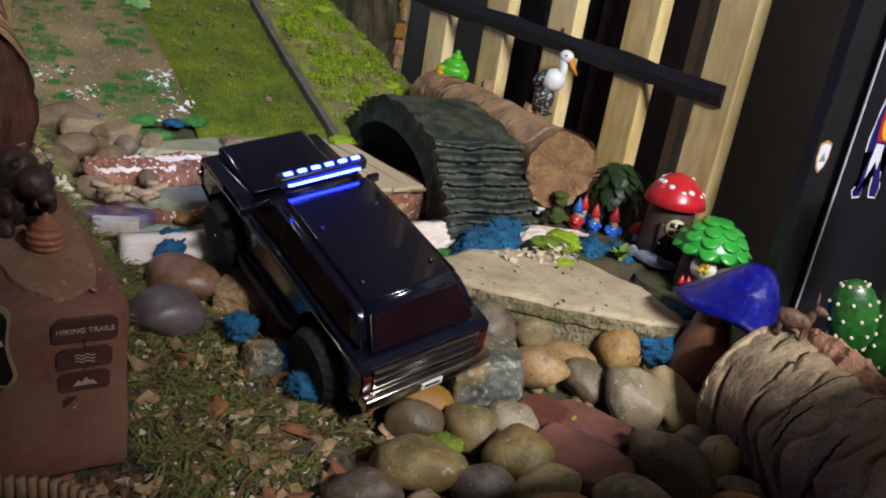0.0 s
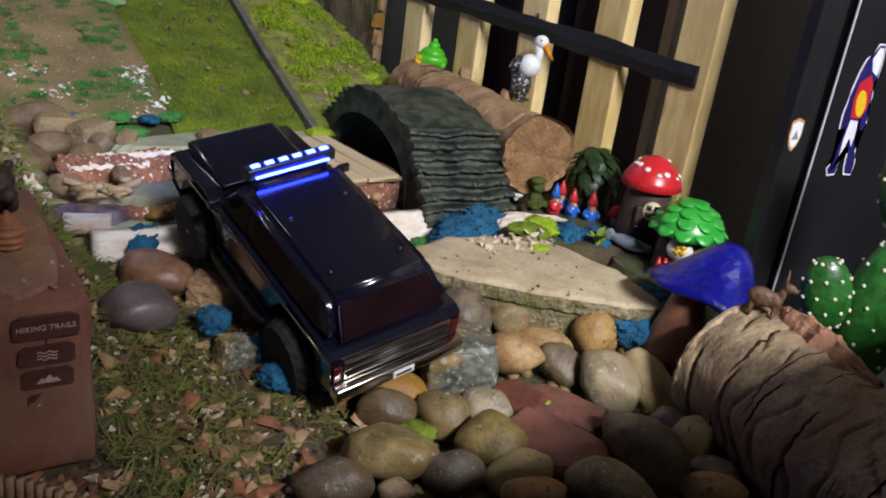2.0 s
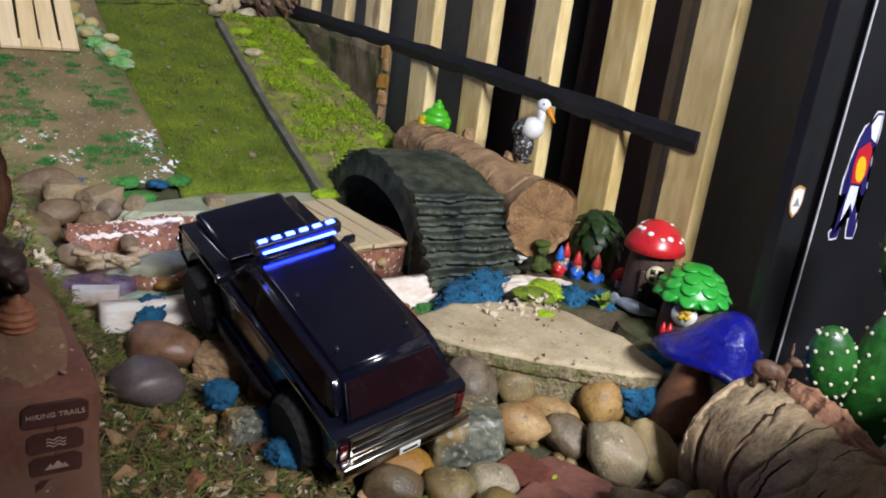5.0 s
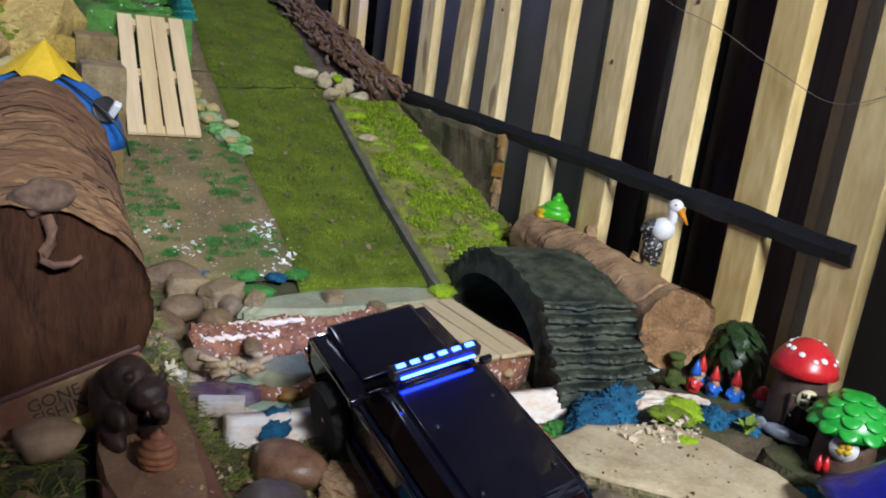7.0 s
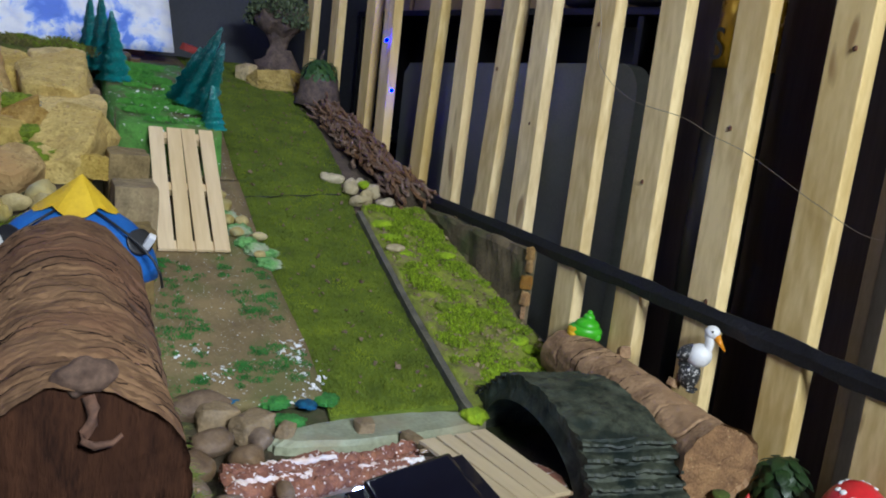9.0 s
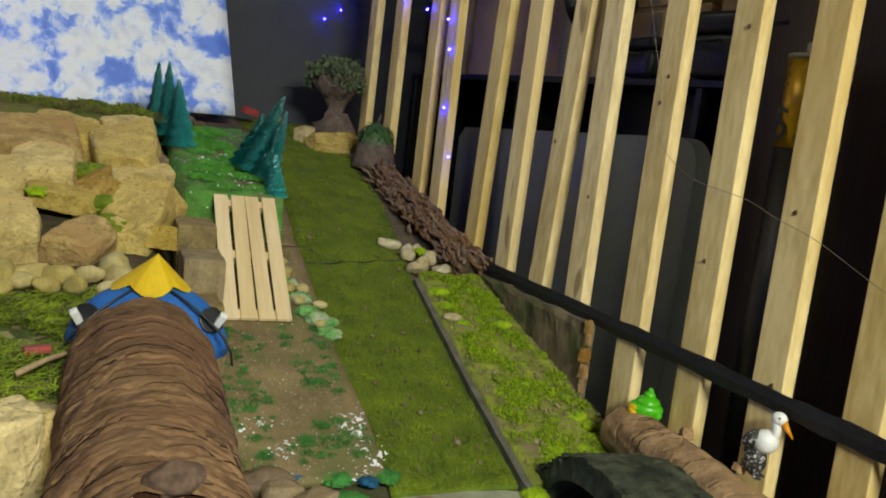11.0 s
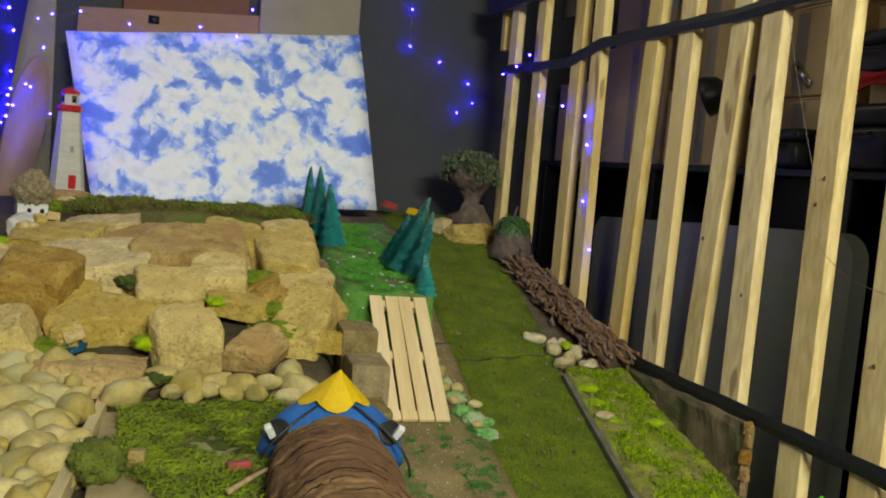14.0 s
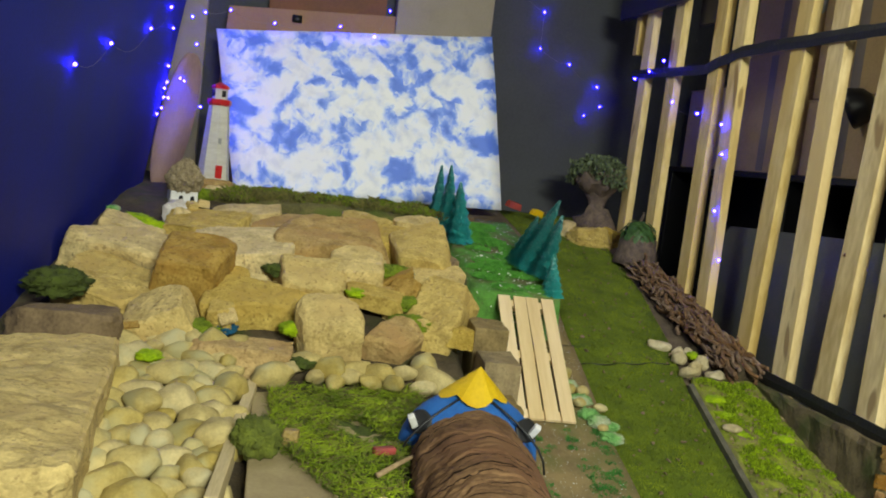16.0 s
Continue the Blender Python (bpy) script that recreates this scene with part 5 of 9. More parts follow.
def build_pond():
    pond = thing("pond_model", "plaster model pond with red gritty banks and milky green water", "model pond", pose(0.68, 1.5, 0.22))

    def at(name, bm, material, label="", smooth=True):
        bmesh.ops.translate(bm, verts=bm.verts, vec=(-0.68, -1.5, -0.22))
        part(name, bm, material, pond, label, smooth)

    bm = bmesh.new()
    patch(bm, 0.66, 1.50, 0.34, 0.22, 0.20, 0.268, 1, 0.05, 0, 60)
    at("base", bm, PLASTER)
    bm = bmesh.new()
    patch(bm, 0.68, 1.44, 0.29, 0.13, 0.25, 0.274, 2, 0.06, 0, 60)
    at("water", bm, POND_WATER, "milky green resin water")
    bm = bmesh.new()
    patch(bm, 0.70, 1.515, 0.10, 0.022, 0.26, 0.278, 3, 0.1, -8)
    at("channel", bm, CYAN_WATER, "bright cyan water")
    bm = bmesh.new()
    rows = []
    for k in range(61):
        t = k / 60
        x = 0.38 + 0.62 * t
        y = 1.315 - 0.06 * t + 0.008 * noise.noise(Vector((x * 14, 0, 0)))
        jag = 0.006 * noise.noise(Vector((x * 40, 3, 0)))
        rows.append([bm.verts.new(p) for p in ((x, y - 0.012, 0.205), (x, y - 0.012 + jag, 0.252), (x, y - 0.004 + jag, 0.262), (x, y + 0.004, 0.283 + jag), (x, y + 0.03, 0.28), (x, y + 0.035, 0.205))])
    for a, b in zip(rows, rows[1:]):
        for k in range(5):
            bm.faces.new((a[k], b[k], b[k + 1], a[k + 1]))
    bm.faces.new(rows[0])
    bm.faces.new(list(reversed(rows[-1])))
    at("front_rim", bm, WHITE_RIM, "white and rust-stained plaster rim")
    for k in range(3):
        bm = bmesh.new()
        pts = [(0.40 + 0.40 * t / 90, 1.585 + 0.028 * k + 0.012 * math.sin(t * 0.14 + k) + 0.006 * noise.noise(Vector((t * 0.4, k, 2))), 0.281 + 0.007 * k + 0.007 * noise.noise(Vector((t * 0.3, k, 0)))) for t in range(91)]
        tube(bm, pts, 0.017, 14)
        for v in bm.verts:
            v.co.z += 0.006 * noise.noise(v.co * 90) + 0.004 * noise.noise(v.co * 200)
            v.co.y += 0.007 * noise.noise(v.co * 80 + Vector((5, 0, 0)))
        at("back_bank", bm, RED_GRIT, "crumbly red gritty bank dusted white", False)
    for k, (x0, x1, y, z) in enumerate(((0.41, 0.56, 1.598, 0.299), (0.66, 0.80, 1.60, 0.298), (0.47, 0.62, 1.635, 0.309), (0.70, 0.79, 1.578, 0.292))):
        bm = bmesh.new()
        tube(bm, [(x0 + (x1 - x0) * t / 24, y + 0.006 * noise.noise(Vector((t * 0.5, k, 0))), z + 0.003 * noise.noise(Vector((t * 0.6, k, 5)))) for t in range(25)], 0.006, 8)
        for v in bm.verts:
            v.co.z += 0.004 * noise.noise(v.co * 150)
            v.co.y += 0.005 * noise.noise(v.co * 120)
        at("white_crust", bm, WHITE_RIM, "thin white crust on the bank", False)
    bm = bmesh.new()
    patch(bm, 0.55, 1.47, 0.088, 0.045, 0.26, 0.293, 5, 0.18)
    at("island", bm, GREEN_STONE, "pale green island")
    bm = bmesh.new()
    pts = [(0.455 + 0.19 * t / 20, 1.405 - 0.02 * math.sin(t * 0.3) + 0.06 * max(0, t - 14) / 6, 0.278 + 0.006 * noise.noise(Vector((t * 0.8, 0, 0)))) for t in range(21)]
    tube(bm, pts, 0.017, 8)
    rough_up(bm, 0.005, 40, 4)
    at("island_bank", bm, RED_GRIT)
    bm = bmesh.new()
    patch(bm, 0.885, 1.45, 0.135, 0.115, 0.25, 0.318, 6, 0.12, -25, 44, 0.008)
    at("dock_bank", bm, RED_GRIT, "red and white gritty bank under the landing")
    for k, (x, y, rx, ry) in enumerate(((0.50, 1.365, 0.024, 0.013), (0.832, 1.338, 0.014, 0.012), (0.866, 1.33, 0.017, 0.014), (0.92, 1.335, 0.012, 0.01))):
        bm = pebble_mesh(rx, ry, 0.011, 300 + k)
        bmesh.ops.translate(bm, verts=bm.verts, vec=(x, y, 0.293 if k else 0.288))
        at("pebble", bm, STONE_TAN)
    bm = bmesh.new()
    box(bm, 0.70, 0.715, 1.475, 1.487, 0.276, 0.285, 0.002)
    at("blue_block", bm, plain("bright_blue", (0.02, 0.14, 0.6), 0.4))
    bm = bmesh.new()
    patch(bm, 0.39, 1.415, 0.075, 0.028, 0.25, 0.292, 8, 0.15, -18)
    at("resin_pool", bm, PURPLE_RESIN, "glossy dark purple resin")
    for k, (x, y, z, rz, l) in enumerate(((0.385, 1.372, 0.283, -16, 0.075), (0.33, 1.455, 0.29, 70, 0.06))):
        bm = bmesh.new()
        box(bm, -l / 2, l / 2, -0.014, 0.014, -0.016, 0.012, 0.004)
        rough_up(bm, 0.004, 40, k)
        bmesh.ops.transform(bm, matrix=pose(x, y, z, 0, 0, rz), verts=bm.verts)
        at("pale_chunk", bm, PLASTER, "whitish plaster chunk", False)


build_pond()
bm = bmesh.new()
patch(bm, 0.80, 1.805, 0.27, 0.062, 0.24, 0.282, 9, 0.14, 0, 60)
solo("flat_stone", bm, GREEN_STONE, "thin pale grey-green flat stone at the foot of the turf", "stone", smooth=False)


def build_dock():
    dock = thing("landing", "small plank landing of pale plywood strips on the bank", "landing", pose(0.886, 1.475, 0.331, 0, 0, 4))
    for k in range(4):
        bm = bmesh.new()
        box(bm, -0.0185, 0.0185, -0.145, 0.145, -0.004, 0.004, 0.001)
        part("plank", bm, DOCK_WOOD, dock, smooth=False, m=pose(-0.0615 + 0.041 * k, 0.004 * (k % 2), 0, 0, 0, 1.5 - 1.0 * k))
    for y in (-0.13, 0.12):
        bm = bmesh.new()
        tube(bm, [(-0.095, y, -0.009), (0.09, y, -0.009)], 0.005, 8)
        part("rail_stick", bm, DRY_STICK, dock)


build_dock()


def build_woodpile():
    pile = thing("stick_pile", "little heap of cut dry sticks by the pond", "sticks", pose(0.44, 1.475, 0.285))
    rnd = random.Random(7)
    for k in range(18):
        bm = bmesh.new()
        l = rnd.uniform(0.025, 0.05)
        tube(bm, [(-l / 2, 0, 0), (0, 0, rnd.uniform(-0.002, 0.002)), (l / 2, 0, 0)], rnd.uniform(0.004, 0.007), 8)
        part("stick", bm, DRY_STICK, pile, m=pose(rnd.uniform(-0.05, 0.05), rnd.uniform(-0.025, 0.025), 0.008 + 0.02 * rnd.random(), 0, rnd.uniform(-25, 25), rnd.uniform(-100, 10)))


build_woodpile()
BROWN_ROCK = mat("brown_rock", (0.21, 0.14, 0.08), (0.10, 0.062, 0.035), rough=0.75, scale=18, fine=120, bump=0.5, rand=0.15)
for k, (x, y, z, sx, sy, sz) in enumerate(((0.43, 1.95, 0.30, 0.075, 0.05, 0.04), (0.42, 1.80, 0.29, 0.055, 0.04, 0.03), (0.52, 1.80, 0.285, 0.04, 0.03, 0.025),
                                           (0.36, 1.70, 0.29, 0.05, 0.045, 0.035), (0.47, 1.72, 0.285, 0.04, 0.03, 0.025), (0.385, 1.53, 0.295, 0.03, 0.026, 0.024),
                                           (0.49, 1.545, 0.3, 0.02, 0.018, 0.018), (0.34, 1.60, 0.29, 0.035, 0.03, 0.025))):
    solo("bank_stone", pebble_mesh(sx, sy, sz, 70 + k, 0.18), BROWN_ROCK, "rounded brown stone at the back of the pond", "stone", pose(x, y, z, 0, 0, k * 40), "bank stones")

TAN_BLOCK = mat("dull_tan_stone", (0.30, 0.215, 0.115), (0.16, 0.11, 0.055), rough=0.8, scale=20, fine=140, bump=0.5)
for k, (x, y, sx, sy, sz) in enumerate(((0.455, 1.905, 0.045, 0.032, 0.03), (0.515, 1.845, 0.05, 0.034, 0.028), (0.58, 1.812, 0.024, 0.018, 0.018), (0.755, 1.80, 0.03, 0.022, 0.014), (0.832, 1.715, 0.034, 0.014, 0.012))):
    solo("bank_stone", crag_mesh(sx, sy, sz, 520 + k, 24, 0.05), TAN_BLOCK, "blocky tan stone at the foot of the turf", "stone", pose(x, y, 0.284 + sz * 0.35, 0, 0, 25 * k), "bank stones", smooth=True)
for k, (x, y, stuff, s, words) in enumerate(((0.487, 1.975, BLUE_MOSS, 0.034, "dyed blue moss cushion among the stones"), (0.60, 1.945, EMERALD_MOSS, 0.032, "bright emerald moss cushion at the end of the board road"),
                                             (0.715, 1.93, EMERALD_MOSS, 0.026, "bright emerald moss cushion at the end of the board road"), (0.66, 1.915, BLUE_MOSS, 0.02, "dyed blue moss cushion among the stones"))):
    clump("moss_clump", stuff, x, y, 0.302, s * 1.5, s * 1.1, s * 0.36, 530 + k, words, "moss cushions")

# stones and clumps in front of the pond
ORANGE_ROCK = mat("orange_terracotta", (0.34, 0.14, 0.06), (0.18, 0.065, 0.03), rough=0.9, scale=30, fine=150, bump=0.9, dist=0.008)
PURPLE_STONE = mat("purple_grey_stone", (0.13, 0.10, 0.095), (0.07, 0.052, 0.05), rough=0.4, scale=20, fine=160, bump=0.25)
GRANITE = mat("speckled_granite", (0.15, 0.15, 0.11), (0.045, 0.05, 0.04), (0.26, 0.16, 0.045), rough=0.5, scale=30, fine=120, bump=0.4, speck=(0.27, 0.26, 0.21), speck_scale=110,
               speck_cut=0.62)
solo("mossy_stone", pebble_mesh(0.082, 0.05, 0.045, 90), GREEN_MOSS, "round stone covered in dark green moss", "stone", pose(0.597, 1.235, 0.252, 0, 0, -30))
solo("brown_stone", pebble_mesh(0.066, 0.045, 0.036, 91), mat("reddish_stone", (0.24, 0.125, 0.07), (0.12, 0.06, 0.035), rough=0.4, scale=40, fine=200, bump=0.4), "smooth reddish-brown river stone by the pond", "stone", pose(0.445, 1.225, 0.245, 0, 0, -45))
solo("purple_stone", pebble_mesh(0.062, 0.052, 0.036, 92), PURPLE_STONE, "smooth wet purple-grey stone in the moss", "stone", pose(0.395, 1.145, 0.232, 0, 0, -50))
solo("granite_stone", crag_mesh(0.058, 0.05, 0.042, 93, 22, 0.05), GRANITE, "speckled grey granite stone with yellow edge", "stone", pose(0.778, 0.842, 0.222, 0, 0, -35), smooth=True)
solo("bark_block", crag_mesh(0.10, 0.065, 0.055, 94, 20, 0.10), ORANGE_ROCK, "rough rust-red crumbling bark block", "rock", pose(0.785, 1.155, 0.235, 0, 0, -30), smooth=False)
solo("terracotta_chunk", crag_mesh(0.034, 0.03, 0.028, 95, 12, 0.06), ORANGE_ROCK, "broken orange terracotta chunk", "rock", pose(0.577, 1.10, 0.222, 0, 0, -20), smooth=False)
solo("tan_chunk", crag_mesh(0.05, 0.035, 0.028, 96, 14, 0.08), PALE_LOG, "crumbly tan rock chunk beside the stone", "rock", pose(0.527, 1.165, 0.228, 0, 0, -30), smooth=False)
solo("grey_chunk", crag_mesh(0.03, 0.025, 0.024, 97, 14, 0.08), GRANITE, "small pale grey rock chunk in the litter", "rock", pose(0.491, 1.008, 0.208), smooth=False)
solo("bark_flake", crag_mesh(0.05, 0.02, 0.012, 98, 14, 0.08), BROWN_ROCK, "dark brown bark flake lying by the pond rim", "bark", pose(0.80, 1.225, 0.275, 0, 0, -20), smooth=False)
for k, (x, y, z, sx, sy, sz) in enumerate(((0.468, 1.325, 0.245, 0.055, 0.035, 0.038), (0.488, 1.079, 0.225, 0.027, 0.024, 0.022), (0.69, 1.215, 0.235, 0.048, 0.05, 0.045),
                                           (0.53, 1.005, 0.205, 0.022, 0.02, 0.018), (0.531, 0.928, 0.202, 0.034, 0.026, 0.02), (1.055, 1.195, 0.25, 0.120, 0.052, 0.052),
                                           (1.228, 1.10, 0.262, 0.04, 0.03, 0.032), (1.285, 1.065, 0.258, 0.045, 0.035, 0.03), (1.12, 0.80, 0.232, 0.05, 0.06, 0.03),
                                           (1.20, 0.86, 0.235, 0.05, 0.04, 0.03), (0.61, 0.93, 0.2, 0.025, 0.05, 0.02))):
    clump("blue_moss_clump", BLUE_MOSS, x, y, z, sx, sy, sz, 20 + k, "dyed blue moss cushion among the stones", "blue moss")
for k, (x, y, z, s, stuff) in enumerate(((0.94, 1.18, 0.245, 0.03, EMERALD_MOSS), (1.195, 1.14, 0.275, 0.034, LIME_MOSS), (1.14, 1.12, 0.28, 0.03, GREEN_MOSS), (1.09, 1.03, 0.286, 0.014, LIME_MOSS),
                                         (0.63, 0.735, 0.20, 0.022, GREEN_MOSS), (1.04, 1.80, 0.285, 0.03, LIME_MOSS), (1.06, 2.25, 0.357, 0.018, LIME_MOSS), (0.83, 0.70, 0.214, 0.008, LIME_MOSS),
                                         (0.60, 1.87, 0.285, 0.03, EMERALD_MOSS))):
    clump("moss_clump", stuff, x, y, z, s * 1.35, s * 1.05, s * 0.42, 50 + k, "small loose cushion of green moss", "moss cushions")


# ---- litter on the near ground ----
def litter(name, material, count, x0, x1, y0, y1, size, seed, label, flat=0.5, keep=None, level=None):
    rnd = random.Random(seed)
    verts, faces = [], []
    shapes = []
    for s in range(8):
        bm = bmesh.new()
        for k in range(9):
            bm.verts.new((rnd.uniform(-1, 1), rnd.uniform(-1, 1), rnd.uniform(-1, 1) * flat))
        bmesh.ops.convex_hull(bm, input=list(bm.verts))
        bmesh.ops.triangulate(bm, faces=list(bm.faces))
        bm.verts.index_update()
        shapes.append(([v.co.copy() for v in bm.verts], [[v.index for v in f.verts] for f in bm.faces]))
        bm.free()
    for k in range(count):
        x, y = rnd.uniform(x0, x1), rnd.uniform(y0, y1)
        if keep and not keep(x, y):
            continue
        pts, tris = rnd.choice(shapes)
        r = size * rnd.uniform(0.4, 1.0) ** 1.5 * 1.4
        q, i = Euler((rnd.uniform(-0.6, 0.6), rnd.uniform(-0.6, 0.6), rnd.uniform(0, 6.3))).to_matrix(), len(verts)
        z = (ground_z(x, y) if level is None else level(y)) + r * flat * 0.5
        verts += [tuple(q @ (p * r) + Vector((x, y, z))) for p in pts]
        faces += [[i + j for j in t] for t in tris]
    data = bpy.data.meshes.new(name)
    data.from_pydata(verts, [], faces)
    data.materials.append(material)
    tagged(new(name, data), label, "litter", "", "stuff")


def near_bank(x, y):
    return x < 0.62 - 0.25 * max(0.0, 0.75 - y) and not (x < 0.27 and y > 0.86)


DEAD_LEAF = mat("dead_leaf", (0.17, 0.082, 0.038), (0.06, 0.028, 0.014), rough=0.8, scale=40, bump=0.3)
WHITE_GRIT = mat("white_grit", (0.62, 0.52, 0.38), (0.40, 0.30, 0.2), rough=0.7, scale=60)
litter("leaf_litter", DEAD_LEAF, 6200, -0.25, 0.62, 0.3, 1.28, 0.0088, 1, "crumbled brown leaves and bark on the soil", 0.35, near_bank)
litter("grit", WHITE_GRIT, 2300, -0.25, 0.66, 0.3, 1.28, 0.006, 2, "pale grit scattered over the moss", 0.7, near_bank)
litter("tan_chips", PALE_LOG, 700, -0.25, 0.64, 0.3, 1.28, 0.0145, 23, "chunky tan bark and stone chips", 0.6, near_bank)
litter("bark_chips", ORANGE_ROCK, 150, -0.2, 0.6, 0.33, 1.2, 0.021, 3, "larger orange-brown bark chips", 0.5, near_bank)
litter("ledge_grit", WHITE_GRIT, 80, 0.98, 1.15, 1.03, 1.10, 0.006, 29, "pale grit lying where the slab meets the ledge", 0.7, None, lambda y: 0.287)
litter("slab_grit", STONE_DARK, 45, 0.86, 1.14, 0.84, 1.08, 0.003, 4, "dark crumbs lying on the slab", 0.7, None, lambda y: 0.287)
HAY_MOSS = mat("hay_moss", (0.19, 0.175, 0.045), (0.06, 0.055, 0.015), rough=0.9, scale=20, fine=200, bump=0)


def strands(name, material, count, place, size, width, seed, label, kind_of="moss"):
    """Long curled strands of sheet moss lying in a tangle; place() draws a point."""
    rnd = random.Random(seed)
    verts, faces = [], []
    for k in range(count):
        x, y, z = place(rnd)
        a, curl, l = rnd.uniform(0, 6.3), rnd.uniform(-1.6, 1.6), size * rnd.uniform(0.5, 1.3)
        rise = rnd.uniform(0.1, 0.75)
        p = Vector((x, y, z - 0.002))
        n = 4
        for s in range(n + 1):
            t = s / n
            w = width * (1 - 0.7 * t)
            d = Vector((math.cos(a + curl * t), math.sin(a + curl * t), 0))
            sd = Vector((-d.y, d.x, 0.4)) * w
            i = len(verts)
            verts += [tuple(p - sd), tuple(p + sd)]
            if s:
                faces.append((i - 2, i - 1, i + 1, i))
            p = p + d * (l / n) + Vector((0, 0, l / n * rise * (1 - 1.7 * t)))
    data = bpy.data.meshes.new(name)
    data.from_pydata(verts, [], faces)
    data.materials.append(material)
    tagged(new(name, data), label, kind_of, "", "stuff")


def near_place(rnd):
    while True:
        x, y = rnd.uniform(-0.25, 0.64), rnd.uniform(0.3, 1.34)
        patchy = noise.noise(Vector((x * 7, y * 7, 2))) + (0.35 if x > 0.25 and y > 0.85 else 0) - (0.16 if y < 0.78 else 0)
        if near_bank(x, y) and patchy > -0.05 + 0.3 * rnd.random():
            return x, y, ground_z(x, y) + rnd.uniform(0, 0.012)


FRESH_MOSS = mat("fresh_moss", (0.15, 0.21, 0.018), (0.06, 0.085, 0.008), rough=0.9, scale=30, bump=0)
strands("near_moss", HAY_MOSS, 3000, near_place, 0.035, 0.0011, 4, "tangled dry olive moss over the soil")
strands("near_moss_green", FRESH_MOSS, 2200, near_place, 0.028, 0.0010, 14, "greener tangled moss over the soil")



def slope_place(rnd):
    x, y = rnd.uniform(0.16, 0.36), rnd.uniform(1.22, 2.45)
    return x, y, ground_z(x, y) + rnd.uniform(0, 0.008)


litter("lane_debris", BROWN_ROCK, 520, 0.70, 1.42, 1.9, 4.3, 0.0065, 91, "brown crumbs and bark scattered on the turf", 0.6,
       lambda x, y: interp(y, LANE_L) + 0.02 < x < interp(y, LANE_R) - 0.02, lambda y: lane_z(y) + 0.012)


strands("slope_moss", HAY_MOSS, 2600, slope_place, 0.03, 0.0013, 44, "dry olive moss on the slope under the log")
strands("slope_moss_green", FRESH_MOSS, 1500, slope_place, 0.026, 0.0013, 45, "fresh green moss on the slope under the log")
litter("slope_litter", BROWN_ROCK, 900, 0.15, 0.36, 1.22, 2.45, 0.0075, 46, "brown bark crumbs on the slope under the log", 0.6)
litter("slope_chips", PALE_LOG, 260, 0.15, 0.36, 1.22, 2.45, 0.010, 47, "tan bark chips on the slope under the log", 0.6)

# ---- block with trail signs, bear and fishing sign ----
RED_BLOCK = mat("red_brown_block", (0.22, 0.085, 0.048), (0.11, 0.038, 0.024), (0.20, 0.10, 0.06), rough=0.8, scale=12, fine=110, bump=0.5, dist=0.004)
SIGN_WOOD = mat("dark_red_sign", (0.085, 0.03, 0.022), (0.055, 0.018, 0.014), rough=0.6, scale=20, stretch=(0.3, 1, 1))
SIGN_INK = plain("pale_sign_paint", (0.5, 0.36, 0.28), 0.6)


def letters(text, size, material, parent, m, name="lettering"):
    data = bpy.data.curves.new(name, "FONT")
    data.body, data.size, data.extrude, data.align_x, data.align_y = text, size, 0.0004, "CENTER", "CENTER"
    temp = new(name, data)
    bpy.context.view_layer.update()
    mesh = bpy.data.meshes.new_from_object(temp.evaluated_get(bpy.context.evaluated_depsgraph_get()))
    bpy.data.objects.remove(temp)
    mesh.materials.clear()
    mesh.materials.append(material)
    ob = new(name, mesh)
    ob.parent = parent
    ob.matrix_basis = m
    return ob


bm = bmesh.new()
box(bm, 0.0, 0.155, -0.175, 0.20, 0, 0.21, 0.008)
bmesh.ops.subdivide_edges(bm, edges=list(bm.edges), cuts=6, use_grid_fill=True)
for v in bm.verts:
    # the left side runs in at a slant
    v.co.x = 0.155 - (0.155 - v.co.x) / 0.155 * (0.155 - interp(v.co.y, [(-0.175, -0.05), (-0.07, 0.03), (0.2, 0.055)]))
rough_up(bm, 0.006, 14, 2)
block = solo("stone_block", bm, RED_BLOCK, "chunky red-brown block with a dusty top and chipped corner", "block", pose(0.11, 1.04, 0.19, 0, 0, -2))


bm = bmesh.new()
patch(bm, 0.092, 0.02, 0.056, 0.172, 0.196, 0.2142, 61, 0.12, 0, 60, 0.002, 0.97)
part("dusty_top", bm, mat("tan_dust", (0.30, 0.17, 0.092), (0.18, 0.095, 0.052), (0.23, 0.115, 0.062), rough=0.95, scale=26, fine=160, bump=0.6), block, "dusty tan upper face", smooth=False)
litter("block_dust", PALE_LOG, 50, 0.165, 0.25, 0.89, 1.22, 0.004, 48, "tan crumbs on the dusty block", 0.6, None, lambda y: 0.402)
litter("block_chips", ORANGE_ROCK, 14, 0.165, 0.25, 0.89, 1.22, 0.006, 49, "reddish flakes chipped off the block", 0.3, None, lambda y: 0.402)


# soil heaped between the block and the big log
bm = bmesh.new()
patch(bm, 0.015, 1.08, 0.140, 0.16, 0.17, 0.384, 71, 0.10, 0, 60, 0.012, 0.86)
solo("soil_mound", bm, SOIL, "dark soil heaped between the block and the log", "soil", kind="structure")


def mound_place(rnd):
    return rnd.uniform(-0.09, 0.12), rnd.uniform(0.96, 1.19), 0.384 + rnd.uniform(0, 0.008)


strands("mound_moss", HAY_MOSS, 420, mound_place, 0.03, 0.0011, 64, "dry olive moss on the heaped soil")
strands("mound_moss_green", FRESH_MOSS, 260, mound_place, 0.026, 0.0011, 65, "green moss on the heaped soil")
litter("mound_chips", PALE_LOG, 60, -0.09, 0.12, 0.96, 1.19, 0.009, 66, "tan bark chips on the heaped soil", 0.6, None, lambda y: 0.387)


